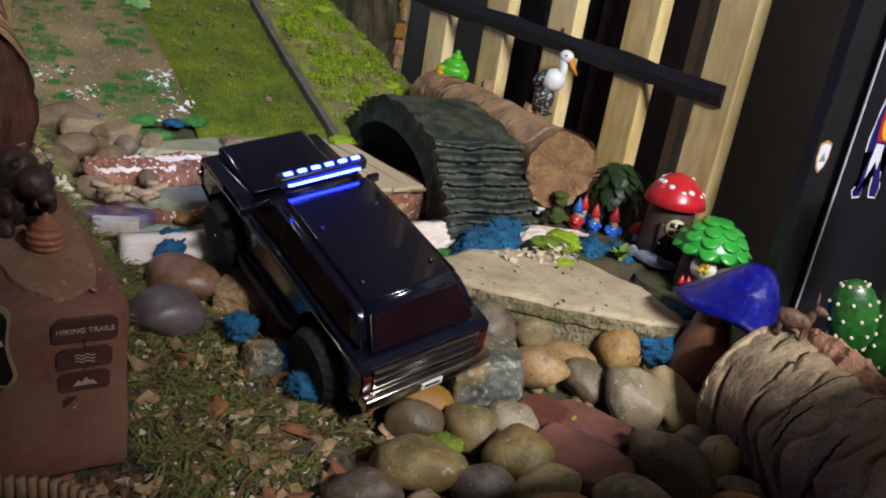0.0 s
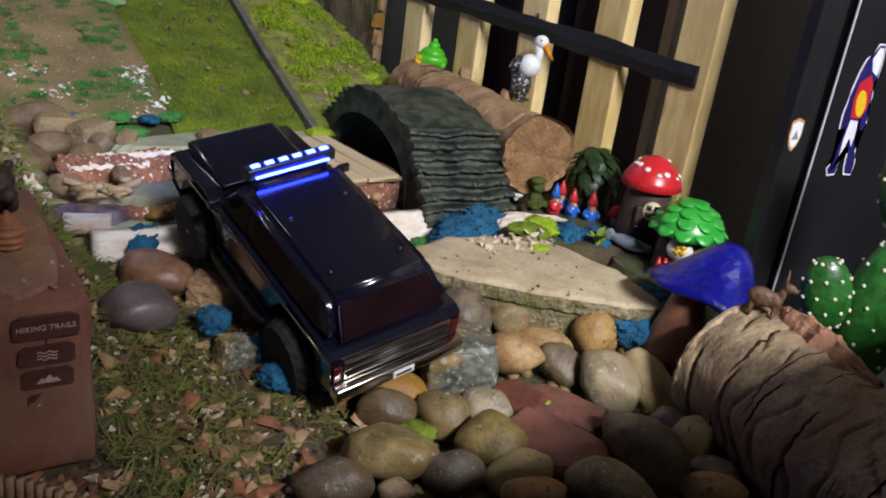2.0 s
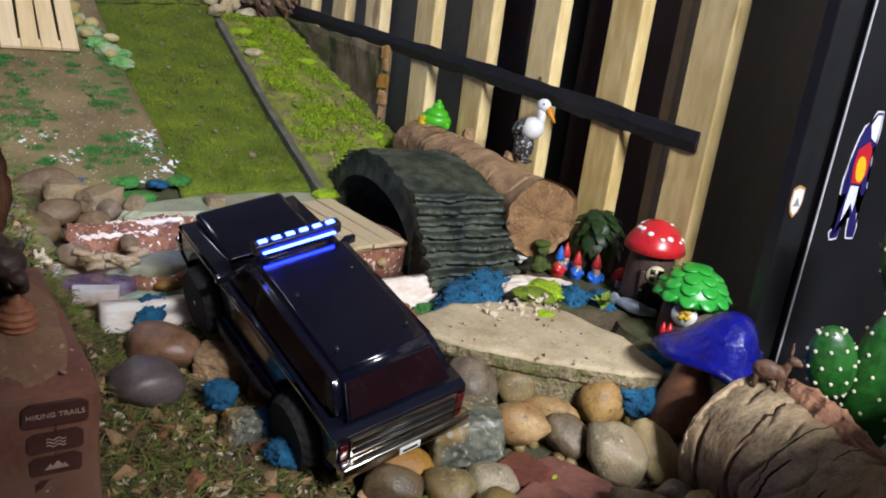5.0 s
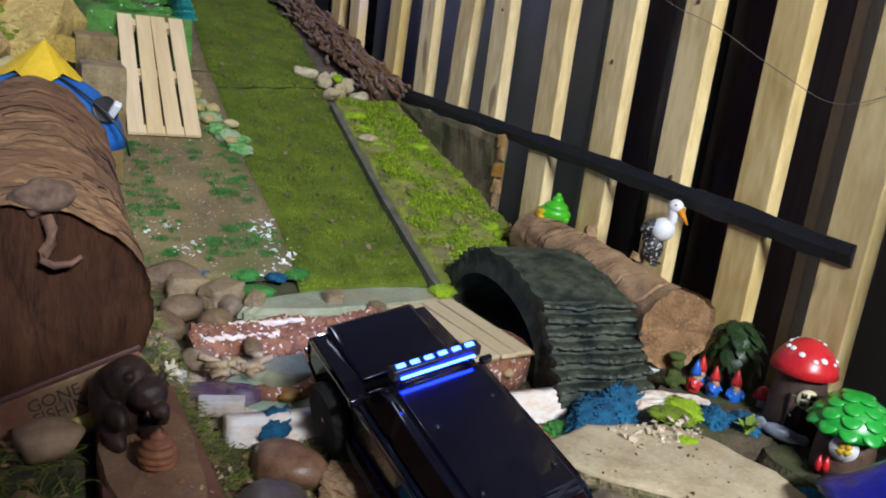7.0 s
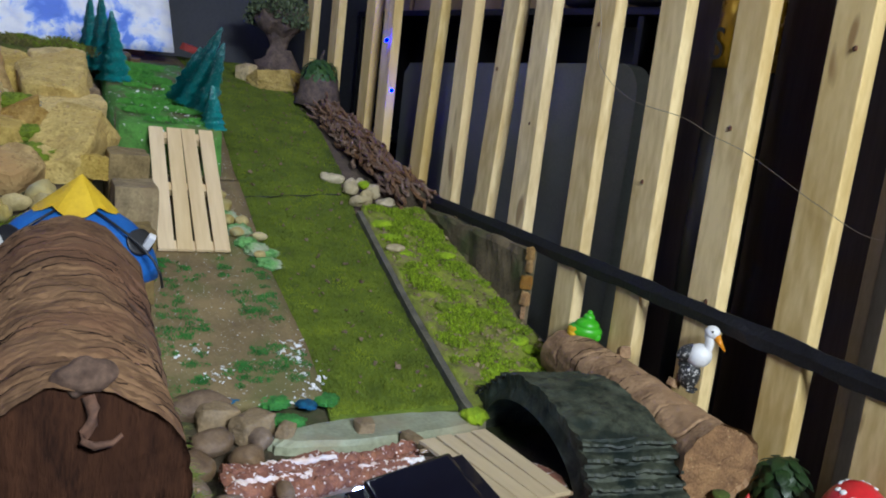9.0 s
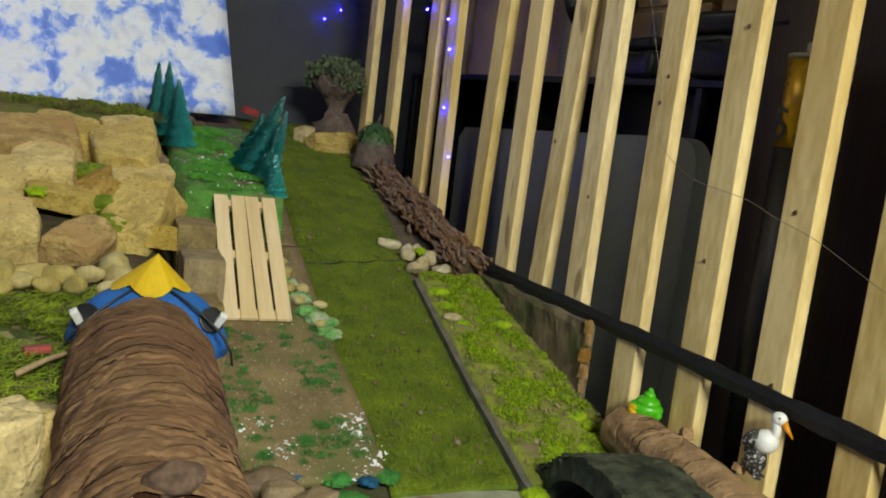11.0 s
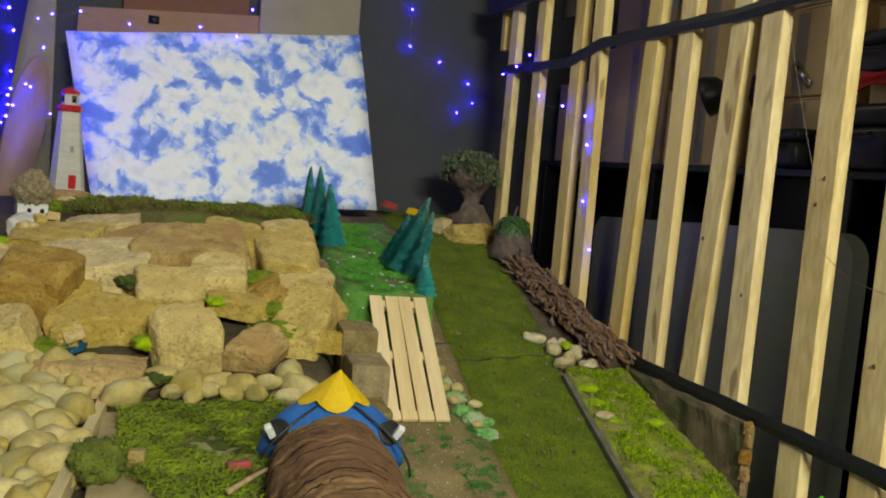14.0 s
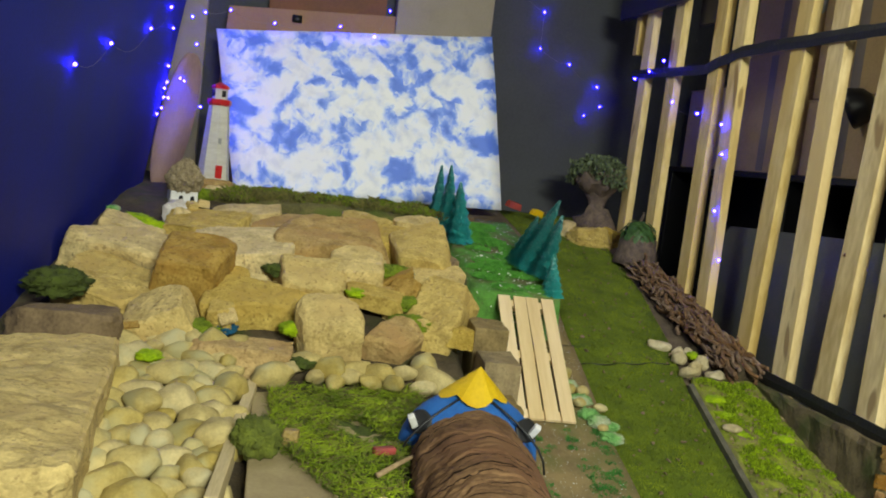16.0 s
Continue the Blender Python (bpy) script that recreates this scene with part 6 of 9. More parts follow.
def build_trail_sign():
    sign = thing("trail_sign", "chain of little dark red wooden trail signs hung on the block", "sign", pose(0.21, 0.858, 0.378, 4, 0, -3) @ Matrix.Scale(0.84, 4))
    for k, (z, w, h) in enumerate(((0, 0.04, 0.0165), (-0.042, 0.034, 0.0145), (-0.078, 0.032, 0.0145), (-0.113, 0.026, 0.013))):
        bm = bmesh.new()
        pts = [(-w, -h * 0.7), (-w * 0.9, -h), (w * 0.9, -h), (w, -h * 0.7), (w, h * 0.6), (w * 0.75, h), (-w * 0.75, h), (-w, h * 0.6)]
        f = [bm.verts.new((x, -0.003, q)) for x, q in pts]
        g = [bm.verts.new((x, 0.003, q)) for x, q in pts]
        bm.faces.new(f)
        bm.faces.new(list(reversed(g)))
        for j in range(8):
            bm.faces.new((f[j], g[j], g[(j + 1) % 8], f[(j + 1) % 8]))
        bmesh.ops.recalc_face_normals(bm, faces=bm.faces)
        board = part("sign_board", bm, SIGN_WOOD, sign, smooth=False, m=pose(0, 0, z))
        if k == 0:
            letters("HIKING TRAILS", 0.0105, SIGN_INK, board, pose(0, -0.0037, 0, 90, 0, 0))
        elif k == 1:
            for j in range(3):
                bm = bmesh.new()
                tube(bm, [(-0.012 + 0.024 * t / 12, 0, 0.0016 * math.sin(t * 1.05)) for t in range(13)], 0.0007, 5)
                part("wave", bm, SIGN_INK, board, m=pose(0, -0.0037, 0.005 - 0.005 * j))
        else:
            for j, (x, s) in enumerate(((-0.007, 0.007), (0.002, 0.010), (0.010, 0.006))):
                bm = bmesh.new()
                v = [bm.verts.new(p) for p in ((-s, 0, 0), (s, 0, 0), (0, 0, s * 1.2), (-s, 0.0006, 0), (s, 0.0006, 0), (0, 0.0006, s * 1.2))]
                for q in ((0, 1, 2), (5, 4, 3), (0, 3, 4, 1), (1, 4, 5, 2), (2, 5, 3, 0)):
                    bm.faces.new([v[i] for i in q])
                part("peak", bm, SIGN_INK, board, smooth=False, m=pose(x, -0.0037, -0.006))
    for k, z in enumerate((-0.022, -0.060, -0.096)):
        bm = bmesh.new()
        tube(bm, [(0, 0, 0.007), (0, 0, -0.007)], 0.0012, 6)
        part("link", bm, CHROME, sign, m=pose(0, 0, z))


build_trail_sign()


def build_chalk_sign():
    sign = thing("chalk_sign", "small black chalkboard sign with a pale scalloped wooden edge", "sign", pose(0.105, 0.85, 0.375, 0, -4, -12))
    n = 40

    def shape(q):
        out = []
        for k in range(n):
            a = 2 * math.pi * k / n
            r = 1 + 0.09 * math.cos(4 * a + math.pi)
            out.append((0.032 * q * r * max(-1, min(1, 1.25 * math.cos(a))), 0.044 * q * r * max(-1, min(1, 1.25 * math.sin(a)))))
        return out

    for name, q, y0, stuff in (("frame", 1.0, 0.0, DRY_STICK), ("board", 0.9, -0.0015, BLACK_PAINT)):
        bm = bmesh.new()
        f = [bm.verts.new((x, y0 - 0.002, z)) for x, z in shape(q)]
        g = [bm.verts.new((x, y0 + 0.002, z)) for x, z in shape(q)]
        bm.faces.new(f)
        bm.faces.new(list(reversed(g)))
        for j in range(n):
            bm.faces.new((f[j], g[j], g[(j + 1) % n], f[(j + 1) % n]))
        bmesh.ops.recalc_face_normals(bm, faces=bm.faces)
        part(name, bm, stuff, sign, smooth=False)
    for k, (z, l) in enumerate(((0.018, 0.036), (0.002, 0.044), (-0.014, 0.04), (-0.026, 0.03))):
        bm = bmesh.new()
        box(bm, -l / 2, l / 2, -0.0006, 0.0006, -0.003, 0.003)
        part("chalk_line", bm, SIGN_INK, sign, m=pose(0.003 * (k % 2), -0.0042, z, 0, -12, 0))


build_chalk_sign()


def figure(name, label, blobs, material, m, seed=1, sub=3, rough=0.05):
    """A small cast figure: one plain mesh fused from rounded masses (x, y, z, sx, sy, sz)."""
    bm = bmesh.new()
    for x, y, z, sx, sy, sz in blobs:
        r = bmesh.ops.create_icosphere(bm, subdivisions=sub, radius=1)
        for v in r["verts"]:
            k = 1 + rough * noise.noise(v.co * 2.2 + Vector((seed, x * 50, z * 50)))
            v.co = Vector((x + v.co.x * sx * k, y + v.co.y * sy * k, z + v.co.z * sz * k))
    ob = solo(name, bm, material, label, "figurine", m)
    fuse = ob.modifiers.new("fuse", "REMESH")
    fuse.mode, fuse.voxel_size, fuse.use_smooth_shade = "VOXEL", 0.0017, True
    soften = ob.modifiers.new("soften", "SMOOTH")
    soften.factor, soften.iterations = 0.5, 6
    return ob


BEAR_BROWN = mat("bear_resin", (0.06, 0.032, 0.022), (0.018, 0.010, 0.007), rough=0.5, scale=50, fine=220, bump=0.6)
figure("bear_figurine", "dark brown resin bear sitting hunched over a beehive",
       [(-0.004, 0.016, 0.046, 0.034, 0.040, 0.050), (0.0, -0.004, 0.080, 0.030, 0.030, 0.030), (0.012, -0.034, 0.074, 0.023, 0.023, 0.021), (0.017, -0.056, 0.062, 0.012, 0.015, 0.011),
        (-0.008, -0.028, 0.095, 0.006, 0.005, 0.006), (0.030, -0.032, 0.092, 0.006, 0.005, 0.006), (-0.022, -0.018, 0.016, 0.013, 0.030, 0.016), (0.022, -0.022, 0.016, 0.013, 0.030, 0.016),
        (-0.022, -0.026, 0.048, 0.011, 0.026, 0.016), (0.026, -0.034, 0.046, 0.010, 0.022, 0.014)], BEAR_BROWN, pose(0.186, 1.105, 0.396, 0, 0, 10), 2)
figure("fox_figurine", "tiny white fox figurine sitting by the pond", [(0, 0.004, 0.022, 0.013, 0.016, 0.022), (0.004, -0.006, 0.050, 0.013, 0.014, 0.012), (0.012, -0.016, 0.046, 0.008, 0.009, 0.006),
       (-0.005, -0.002, 0.064, 0.004, 0.004, 0.007), (0.011, 0.0, 0.064, 0.004, 0.004, 0.007), (0.002, -0.012, 0.012, 0.006, 0.008, 0.014)],
       mat("cream_figure", (0.72, 0.62, 0.45), (0.52, 0.42, 0.28), rough=0.5, scale=60), pose(0.293, 1.36, 0.318, 0, 0, 20) @ Matrix.Scale(0.85, 4), 9, 2)


def build_hive():
    hive = thing("beehive_pot", "little ribbed orange beehive pot in front of the bear", "ornament", pose(0.205, 1.02, 0.394))
    bm = bmesh.new()
    prof = []
    for k in range(25):
        t = k / 24
        prof.append((max(0.003, 0.022 * math.sin(math.pi * (0.18 + 0.80 * t)) + 0.0018 * math.sin(t * 2 * math.pi * 6)), 0.004 + 0.052 * t))
    lathe(bm, prof, 24)
    part("hive", bm, mat("ribbed_orange", (0.36, 0.14, 0.06), (0.22, 0.075, 0.03), rough=0.6, scale=30), hive)
    bm = bmesh.new()
    tube(bm, [(0, -0.01, 0.002), (0.005, -0.04, 0.003), (0.004, -0.06, 0.0)], 0.007, 8)
    part("branch", bm, BROWN_ROCK, hive)


build_hive()


def build_fishing_sign():
    sign = thing("fishing_sign", "worn dark wooden sign with painted words and a yellow fish", "sign", pose(0.155, 1.165, 0.428, -8, -17, 4))
    bm = bmesh.new()
    box(bm, -0.115, 0.07, -0.006, 0.0, -0.040, 0.036, 0.003)
    part("board", bm, mat("sign_brown", (0.26, 0.15, 0.07), (0.13, 0.065, 0.035), (0.17, 0.05, 0.03), rough=0.7, scale=20), sign, smooth=False)
    ink = plain("dark_sign_paint", (0.03, 0.022, 0.016), 0.6)
    letters("GONE", 0.022, ink, sign, pose(-0.040, -0.0066, 0.018, 90, 0, 0))
    letters("FISHIN", 0.022, ink, sign, pose(-0.038, -0.0066, 0.0, 90, 0, 0))
    bm = bmesh.new()
    ball(bm, 0.06, 0.006, 0.012, None, 3)
    v = [bm.verts.new(p) for p in ((0.05, 0, 0), (0.08, -0.003, 0.014), (0.08, -0.003, -0.014), (0.074, 0.003, 0))]
    for q in ((0, 1, 2), (0, 3, 1), (0, 2, 3), (1, 3, 2)):
        bm.faces.new([v[i] for i in q])
    part("fish", bm, mat("fish_paint", (0.62, 0.48, 0.05), (0.30, 0.28, 0.10), (0.10, 0.15, 0.30), rough=0.4, scale=25), sign, "yellow painted fish", m=pose(-0.034, -0.010, -0.026, 0, 0, 0))
    bm = bmesh.new()
    box(bm, -0.118, 0.073, -0.009, 0.001, 0.0365, 0.044, 0.002)
    part("top_rail", bm, SIGN_WOOD, sign, "dark maroon rail", smooth=False)


build_fishing_sign()
solo("pale_stone", pebble_mesh(0.042, 0.032, 0.028, 120, 0.2), mat("pale_tan_stone", (0.44, 0.29, 0.175), (0.28, 0.17, 0.10), rough=0.7, scale=24, bump=0.3), "blocky pale stone under the log", "stone", pose(0.098, 1.11, 0.405, 0, 0, -8), smooth=True)


# knot and peeled scar on the big log
def build_log_scar():
    bm = bmesh.new()
    tube(bm, [(0.107, 1.200, 0.650), (0.113, 1.196, 0.638), (0.112, 1.192, 0.622), (0.103, 1.190, 0.608), (0.100, 1.188, 0.600), (0.115, 1.186, 0.597), (0.134, 1.187, 0.598), (0.146, 1.190, 0.602)], 0.0085, 12, 0.4)
    rough_up(bm, 0.008, 60, 5)
    torn = mat("torn_wood", (0.17, 0.085, 0.05), (0.06, 0.03, 0.018), rough=0.85, scale=40, bump=0.8)
    solo("bare_branch", bm, torn, "short bent pale branch torn from the sawn log", "branch")
    bm = bmesh.new()
    ball(bm, 0.034, 0.022, 0.020, None, 4)
    rough_up(bm, 0.012, 30, 3)
    part("knot", bm, mat("grey_knot", (0.14, 0.085, 0.055), (0.05, 0.028, 0.018), rough=0.9, scale=40, bump=0.9), big_log, "dull grey knot over the sawn end", m=pose(0.012, 0.022, 0.146, 20, 0, 0))


build_log_scar()


def build_bark_scars():
    """Torn slits in the bark of the big log."""
    rnd = random.Random(15)
    dark = mat("dark_torn_bark", (0.11, 0.055, 0.027), (0.035, 0.017, 0.009), rough=0.9, scale=50, bump=0.8)
    for k in range(14):
        y, a = rnd.uniform(0.03, 0.68), rnd.uniform(15, 165)
        bm = bmesh.new()
        ball(bm, rnd.uniform(0.010, 0.032), rnd.uniform(0.0015, 0.0045) if k % 5 else 0.011, 0.003, None, 3)
        rough_up(bm, 0.004, 80, k)
        r = 0.1405 - 0.009 * y / 0.73
        part("bark_slit", bm, dark, big_log, "dark torn slit in the bark", m=pose(r * math.cos(radians(a)), y, r * math.sin(radians(a)), 0, 90 - a, rnd.uniform(-12, 12)))


build_bark_scars()


# low edging of split twigs
def build_twig_edge():
    edge = thing("twig_edging", "low edging of split twigs bound side by side", "edging", pose(0.19, 0.80, 0.178, 0, 0, -38))
    bm = bmesh.new()
    tube(bm, [(0, 0, 0), (0, 0, 0.036)], 0.0058, 8)
    first = None
    for k in range(16):
        m = pose(-0.09 + 0.0118 * k, 0.01 * math.sin(k * 0.35), 0, 0, 0, 0)
        if first is None:
            first = part("twig", bm, PALE_LOG, edge, m=m)
        else:
            piece("twig", first.data, edge, m)


build_twig_edge()


# ---- fairy corner by the fence ----
bm = bmesh.new()
patch(bm, 1.30, 1.14, 0.14, 0.13, 0.19, 0.268, 21, 0.12, 0, 40, 0.004)
solo("soil_ledge", bm, SOIL, "low dark earth ledge carrying the little figures", "ledge", smooth=False)
bm = bmesh.new()
patch(bm, 1.34, 0.93, 0.10, 0.13, 0.17, 0.255, 22, 0.12, 0, 40, 0.004)
solo("earth_ledge", bm, SOIL, "heap of dark soil under the toy houses", "soil", smooth=False)

bm = bmesh.new()
patch(bm, 1.195, 1.185, 0.085, 0.04, 0.24, 0.277, 24, 0.2, -25, 40, 0.006)
solo("white_ledge", bm, WHITE_RIM, "whitewashed plaster ledge in front of the figures", "ledge", smooth=False)
HAT_RED, HAT_BLUE = plain("glossy_red", (0.55, 0.03, 0.03), 0.3, coat=0.4), plain("glossy_blue", (0.02, 0.12, 0.5), 0.3, coat=0.4)


def gnome(x, y, z, h, rz, red_hat, label):
    """One plain painted figure, a single mesh with two paints."""
    bm = bmesh.new()
    k = h / 0.075
    lathe(bm, [(0.012 * k, 0), (0.016 * k, 0.004 * k), (0.017 * k, 0.018 * k), (0.013 * k, 0.03 * k), (0.009 * k, 0.034 * k)], 16)
    for s in (-1, 1):
        tube(bm, [(s * 0.013 * k, 0, 0.028 * k), (s * 0.019 * k, -0.006 * k, 0.02 * k), (s * 0.012 * k, -0.015 * k, 0.016 * k)], 0.005 * k, 8)
    low = len(bm.faces)
    ball(bm, 0.0105 * k, 0.0105 * k, 0.0105 * k, pose(0, 0, 0.04 * k), 2)
    ball(bm, 0.009 * k, 0.006 * k, 0.011 * k, pose(0, -0.008 * k, 0.031 * k), 2)
    mid = len(bm.faces)
    lathe(bm, [(0.0125 * k, 0.043 * k), (0.011 * k, 0.052 * k), (0.006 * k, 0.066 * k), (0.001 * k, 0.078 * k)], 16)
    bm.faces.ensure_lookup_table()
    for i, f in enumerate(bm.faces):
        f.material_index = 0 if i < low else (1 if i < mid else 2)
    data_ob = solo("gnome_figurine", bm, HAT_BLUE if red_hat else HAT_RED, label, "figurine", pose(x, y, z, 0, 0, rz), "gnomes")
    data_ob.data.materials.append(FIGURE_PALE)
    data_ob.data.materials.append(HAT_RED if red_hat else HAT_BLUE)


FIGURE_PALE = mat("pale_figure_paint", (0.42, 0.26, 0.18), (0.24, 0.13, 0.08), rough=0.4, scale=60)
gnome(1.288, 1.212, 0.268, 0.066, 20, False, "tiny painted gnome with a blue hat on the ledge")
gnome(1.318, 1.225, 0.268, 0.066, -10, True, "tiny painted gnome with a red hat behind the others")
gnome(1.318, 1.188, 0.266, 0.062, 10, True, "tiny painted gnome with a red hat and blue coat")
gnome(1.346, 1.158, 0.262, 0.068, -20, True, "tiny white-bearded gnome with a red hat and blue coat")
figure("duck_figurine", "tiny white duck figurine with an orange beak", [(0, 0, 0.018, 0.018, 0.011, 0.012), (-0.014, 0, 0.032, 0.008, 0.008, 0.009), (0.02, 0, 0.024, 0.01, 0.006, 0.006),
       (0, 0, 0.005, 0.006, 0.005, 0.006)], WHITE_PAINT, pose(1.242, 1.283, 0.276, 0, 0, -30), 6, 2)
figure("goblin_figurine", "small dark mossy green sitting figurine by the log end", [(0, 0, 0.02, 0.018, 0.018, 0.022), (0, -0.004, 0.05, 0.014, 0.013, 0.014), (-0.018, -0.01, 0.014, 0.008, 0.018, 0.008),
       (0.018, -0.01, 0.014, 0.008, 0.018, 0.008), (0, 0, 0.066, 0.02, 0.018, 0.007)], DARK_MOSS, pose(1.262, 1.243, 0.268), 7, 2, 0.2)

LEAF_DARK = mat("dark_plastic_leaf", (0.022, 0.048, 0.013), (0.008, 0.018, 0.006), rough=0.45, scale=40, rand=0.1)


def leafy(parent, rows, material, size, seed, rx, rz_, z0, z1):
    """Overlapping leaf scales round a dome: joined, as one crown."""
    rnd = random.Random(seed)
    bm = bmesh.new()
    for r in range(rows):
        t = r / max(1, rows - 1)
        z, rad = z0 + (z1 - z0) * t, rx * math.sqrt(max(0.03, 1 - (t * 0.95) ** 2))
        n = max(4, int(2 * math.pi * rad / (size * 0.9)))
        for k in range(n):
            a = 2 * math.pi * (k + 0.5 * (r % 2)) / n + rnd.uniform(-0.15, 0.15)
            m = pose(rad * math.cos(a), rad * math.sin(a), z, 0, 0, math.degrees(a)) @ pose(0, 0, 0, 0, 74 - 62 * t + rnd.uniform(-12, 12), 0)
            s = size * rnd.uniform(0.8, 1.2)
            pts = [(0, -0.18 * s, 0), (0.35 * s, -0.42 * s, 0.05 * s), (0.8 * s, -0.25 * s, 0), (1.05 * s, 0, -0.08 * s), (0.8 * s, 0.25 * s, 0), (0.35 * s, 0.42 * s, 0.05 * s), (0, 0.18 * s, 0)]
            mid = [bm.verts.new(m @ Vector((x, 0, 0.08 * s))) for x in (0.2 * s, 0.7 * s)]
            v = [bm.verts.new(m @ Vector(p)) for p in pts]
            for q in ((v[0], v[1], mid[0]), (v[1], v[2], mid[1], mid[0]), (v[2], v[3], mid[1]), (v[3], v[4], mid[1]), (v[4], v[5], mid[0], mid[1]), (v[5], v[6], mid[0]), (v[6], v[0], mid[0])):
                bm.faces.new(q)
    return part("leaves", bm, material, parent)


def build_bush():
    bush = thing("leafy_house", "dark brown fairy tree house with drooping dark green leaves", "ornament", pose(1.395, 1.215, 0.262))
    bm = bmesh.new()
    lathe(bm, [(0.046, 0), (0.043, 0.02), (0.038, 0.05), (0.040, 0.08), (0.02, 0.11)], 40)
    rough_up(bm, 0.010, 45, 3)
    part("trunk", bm, mat("dark_bark_resin", (0.05, 0.038, 0.026), (0.016, 0.012, 0.009), rough=0.6, scale=50, stretch=(1, 1, 0.2), bump=0.8), bush)
    leafy(bush, 7, LEAF_DARK, 0.031, 4, 0.046, 0, 0.072, 0.142)
    bm = bmesh.new()
    ball(bm, 0.046, 0.046, 0.045, pose(0, 0, 0.098), 3)
    rough_up(bm, 0.008, 40, 6)
    part("crown_core", bm, LEAF_DARK, bush)


build_bush()


def build_mushroom_house():
    house = thing("mushroom_house", "toy mushroom house with red spotted cap and dark wooden door", "toy house", pose(1.372, 1.04, 0.268, 0, 0, -42))
    dark = mat("dark_brown_resin", (0.07, 0.04, 0.03), (0.035, 0.02, 0.015), rough=0.5, scale=40, stretch=(1, 1, 0.3), bump=0.5)
    bm = bmesh.new()
    lathe(bm, [(0.054, 0), (0.053, 0.02), (0.048, 0.08), (0.042, 0.12), (0.036, 0.14)], 28)
    rough_up(bm, 0.003, 30, 3)
    part("stalk", bm, dark, house)
    bm = bmesh.new()
    box(bm, -0.026, 0.026, -0.056, -0.044, 0.0, 0.085, 0.004)
    door = part("door", bm, dark, house, smooth=False)
    for x in (-0.014, 0.0, 0.014):
        bm = bmesh.new()
        box(bm, -0.0012, 0.0012, -0.001, 0.001, 0.004, 0.086)
        part("door_groove", bm, BLACK_PAINT, door, m=pose(x, -0.0565, 0))
    bm = bmesh.new()
    ball(bm, 0.004, 0.004, 0.004, None, 2)
    part("door_knob", bm, CHROME, door, m=pose(-0.02, -0.059, 0.045))
    cap = bmesh.new()
    lathe(cap, [(0.054, 0.114), (0.061, 0.116), (0.057, 0.132), (0.044, 0.154), (0.024, 0.170), (0.003, 0.177)], 36)
    top = part("cap", cap, RED_PAINT, house, "glossy red cap")
    rnd = random.Random(3)
    for k in range(15):
        a, t = k * 2.4, 0.42 + 0.54 * ((k * 0.37) % 1)
        r = 0.057 * t
        z = interp(r, [(0.003, 0.177), (0.024, 0.170), (0.044, 0.154), (0.057, 0.132), (0.061, 0.116)])
        bm = bmesh.new()
        s = rnd.uniform(0.004, 0.007)
        ball(bm, s, s, s * 0.45, None, 2)
        part("spot", bm, WHITE_PAINT, top, m=pose(r * math.cos(a), r * math.sin(a), z, 0, 40 * t, math.degrees(a)))
    bm = bmesh.new()
    cyl(bm, 0.019, 0.019, 0.006, pose(0, 0, 0, 90, 0, 0), 24)
    win = part("window", bm, plain("cream_frame", (0.6, 0.52, 0.3), 0.5), house, "round cream window", m=pose(0.004, -0.0535, 0.079))
    for dx in (-0.0075, 0.0075):
        for dz in (-0.007, 0.007):
            bm = bmesh.new()
            box(bm, -0.005, 0.005, -0.0006, 0.0006, -0.005, 0.005)
            part("pane", bm, BLACK_PAINT, win, m=pose(dx, -0.0064, dz))
    tiny = thing("toadstool", "tiny toadstool with a red cap beside the house", "ornament", pose(1.378, 1.118, 0.262))
    bm = bmesh.new()
    lathe(bm, [(0.008, 0), (0.006, 0.02), (0.008, 0.028)], 12)
    part("stem", bm, WHITE_PAINT, tiny)
    bm = bmesh.new()
    lathe(bm, [(0.018, 0.026), (0.017, 0.032), (0.010, 0.044), (0.001, 0.05)], 16)
    part("cap", bm, RED_PAINT, tiny)


build_mushroom_house()


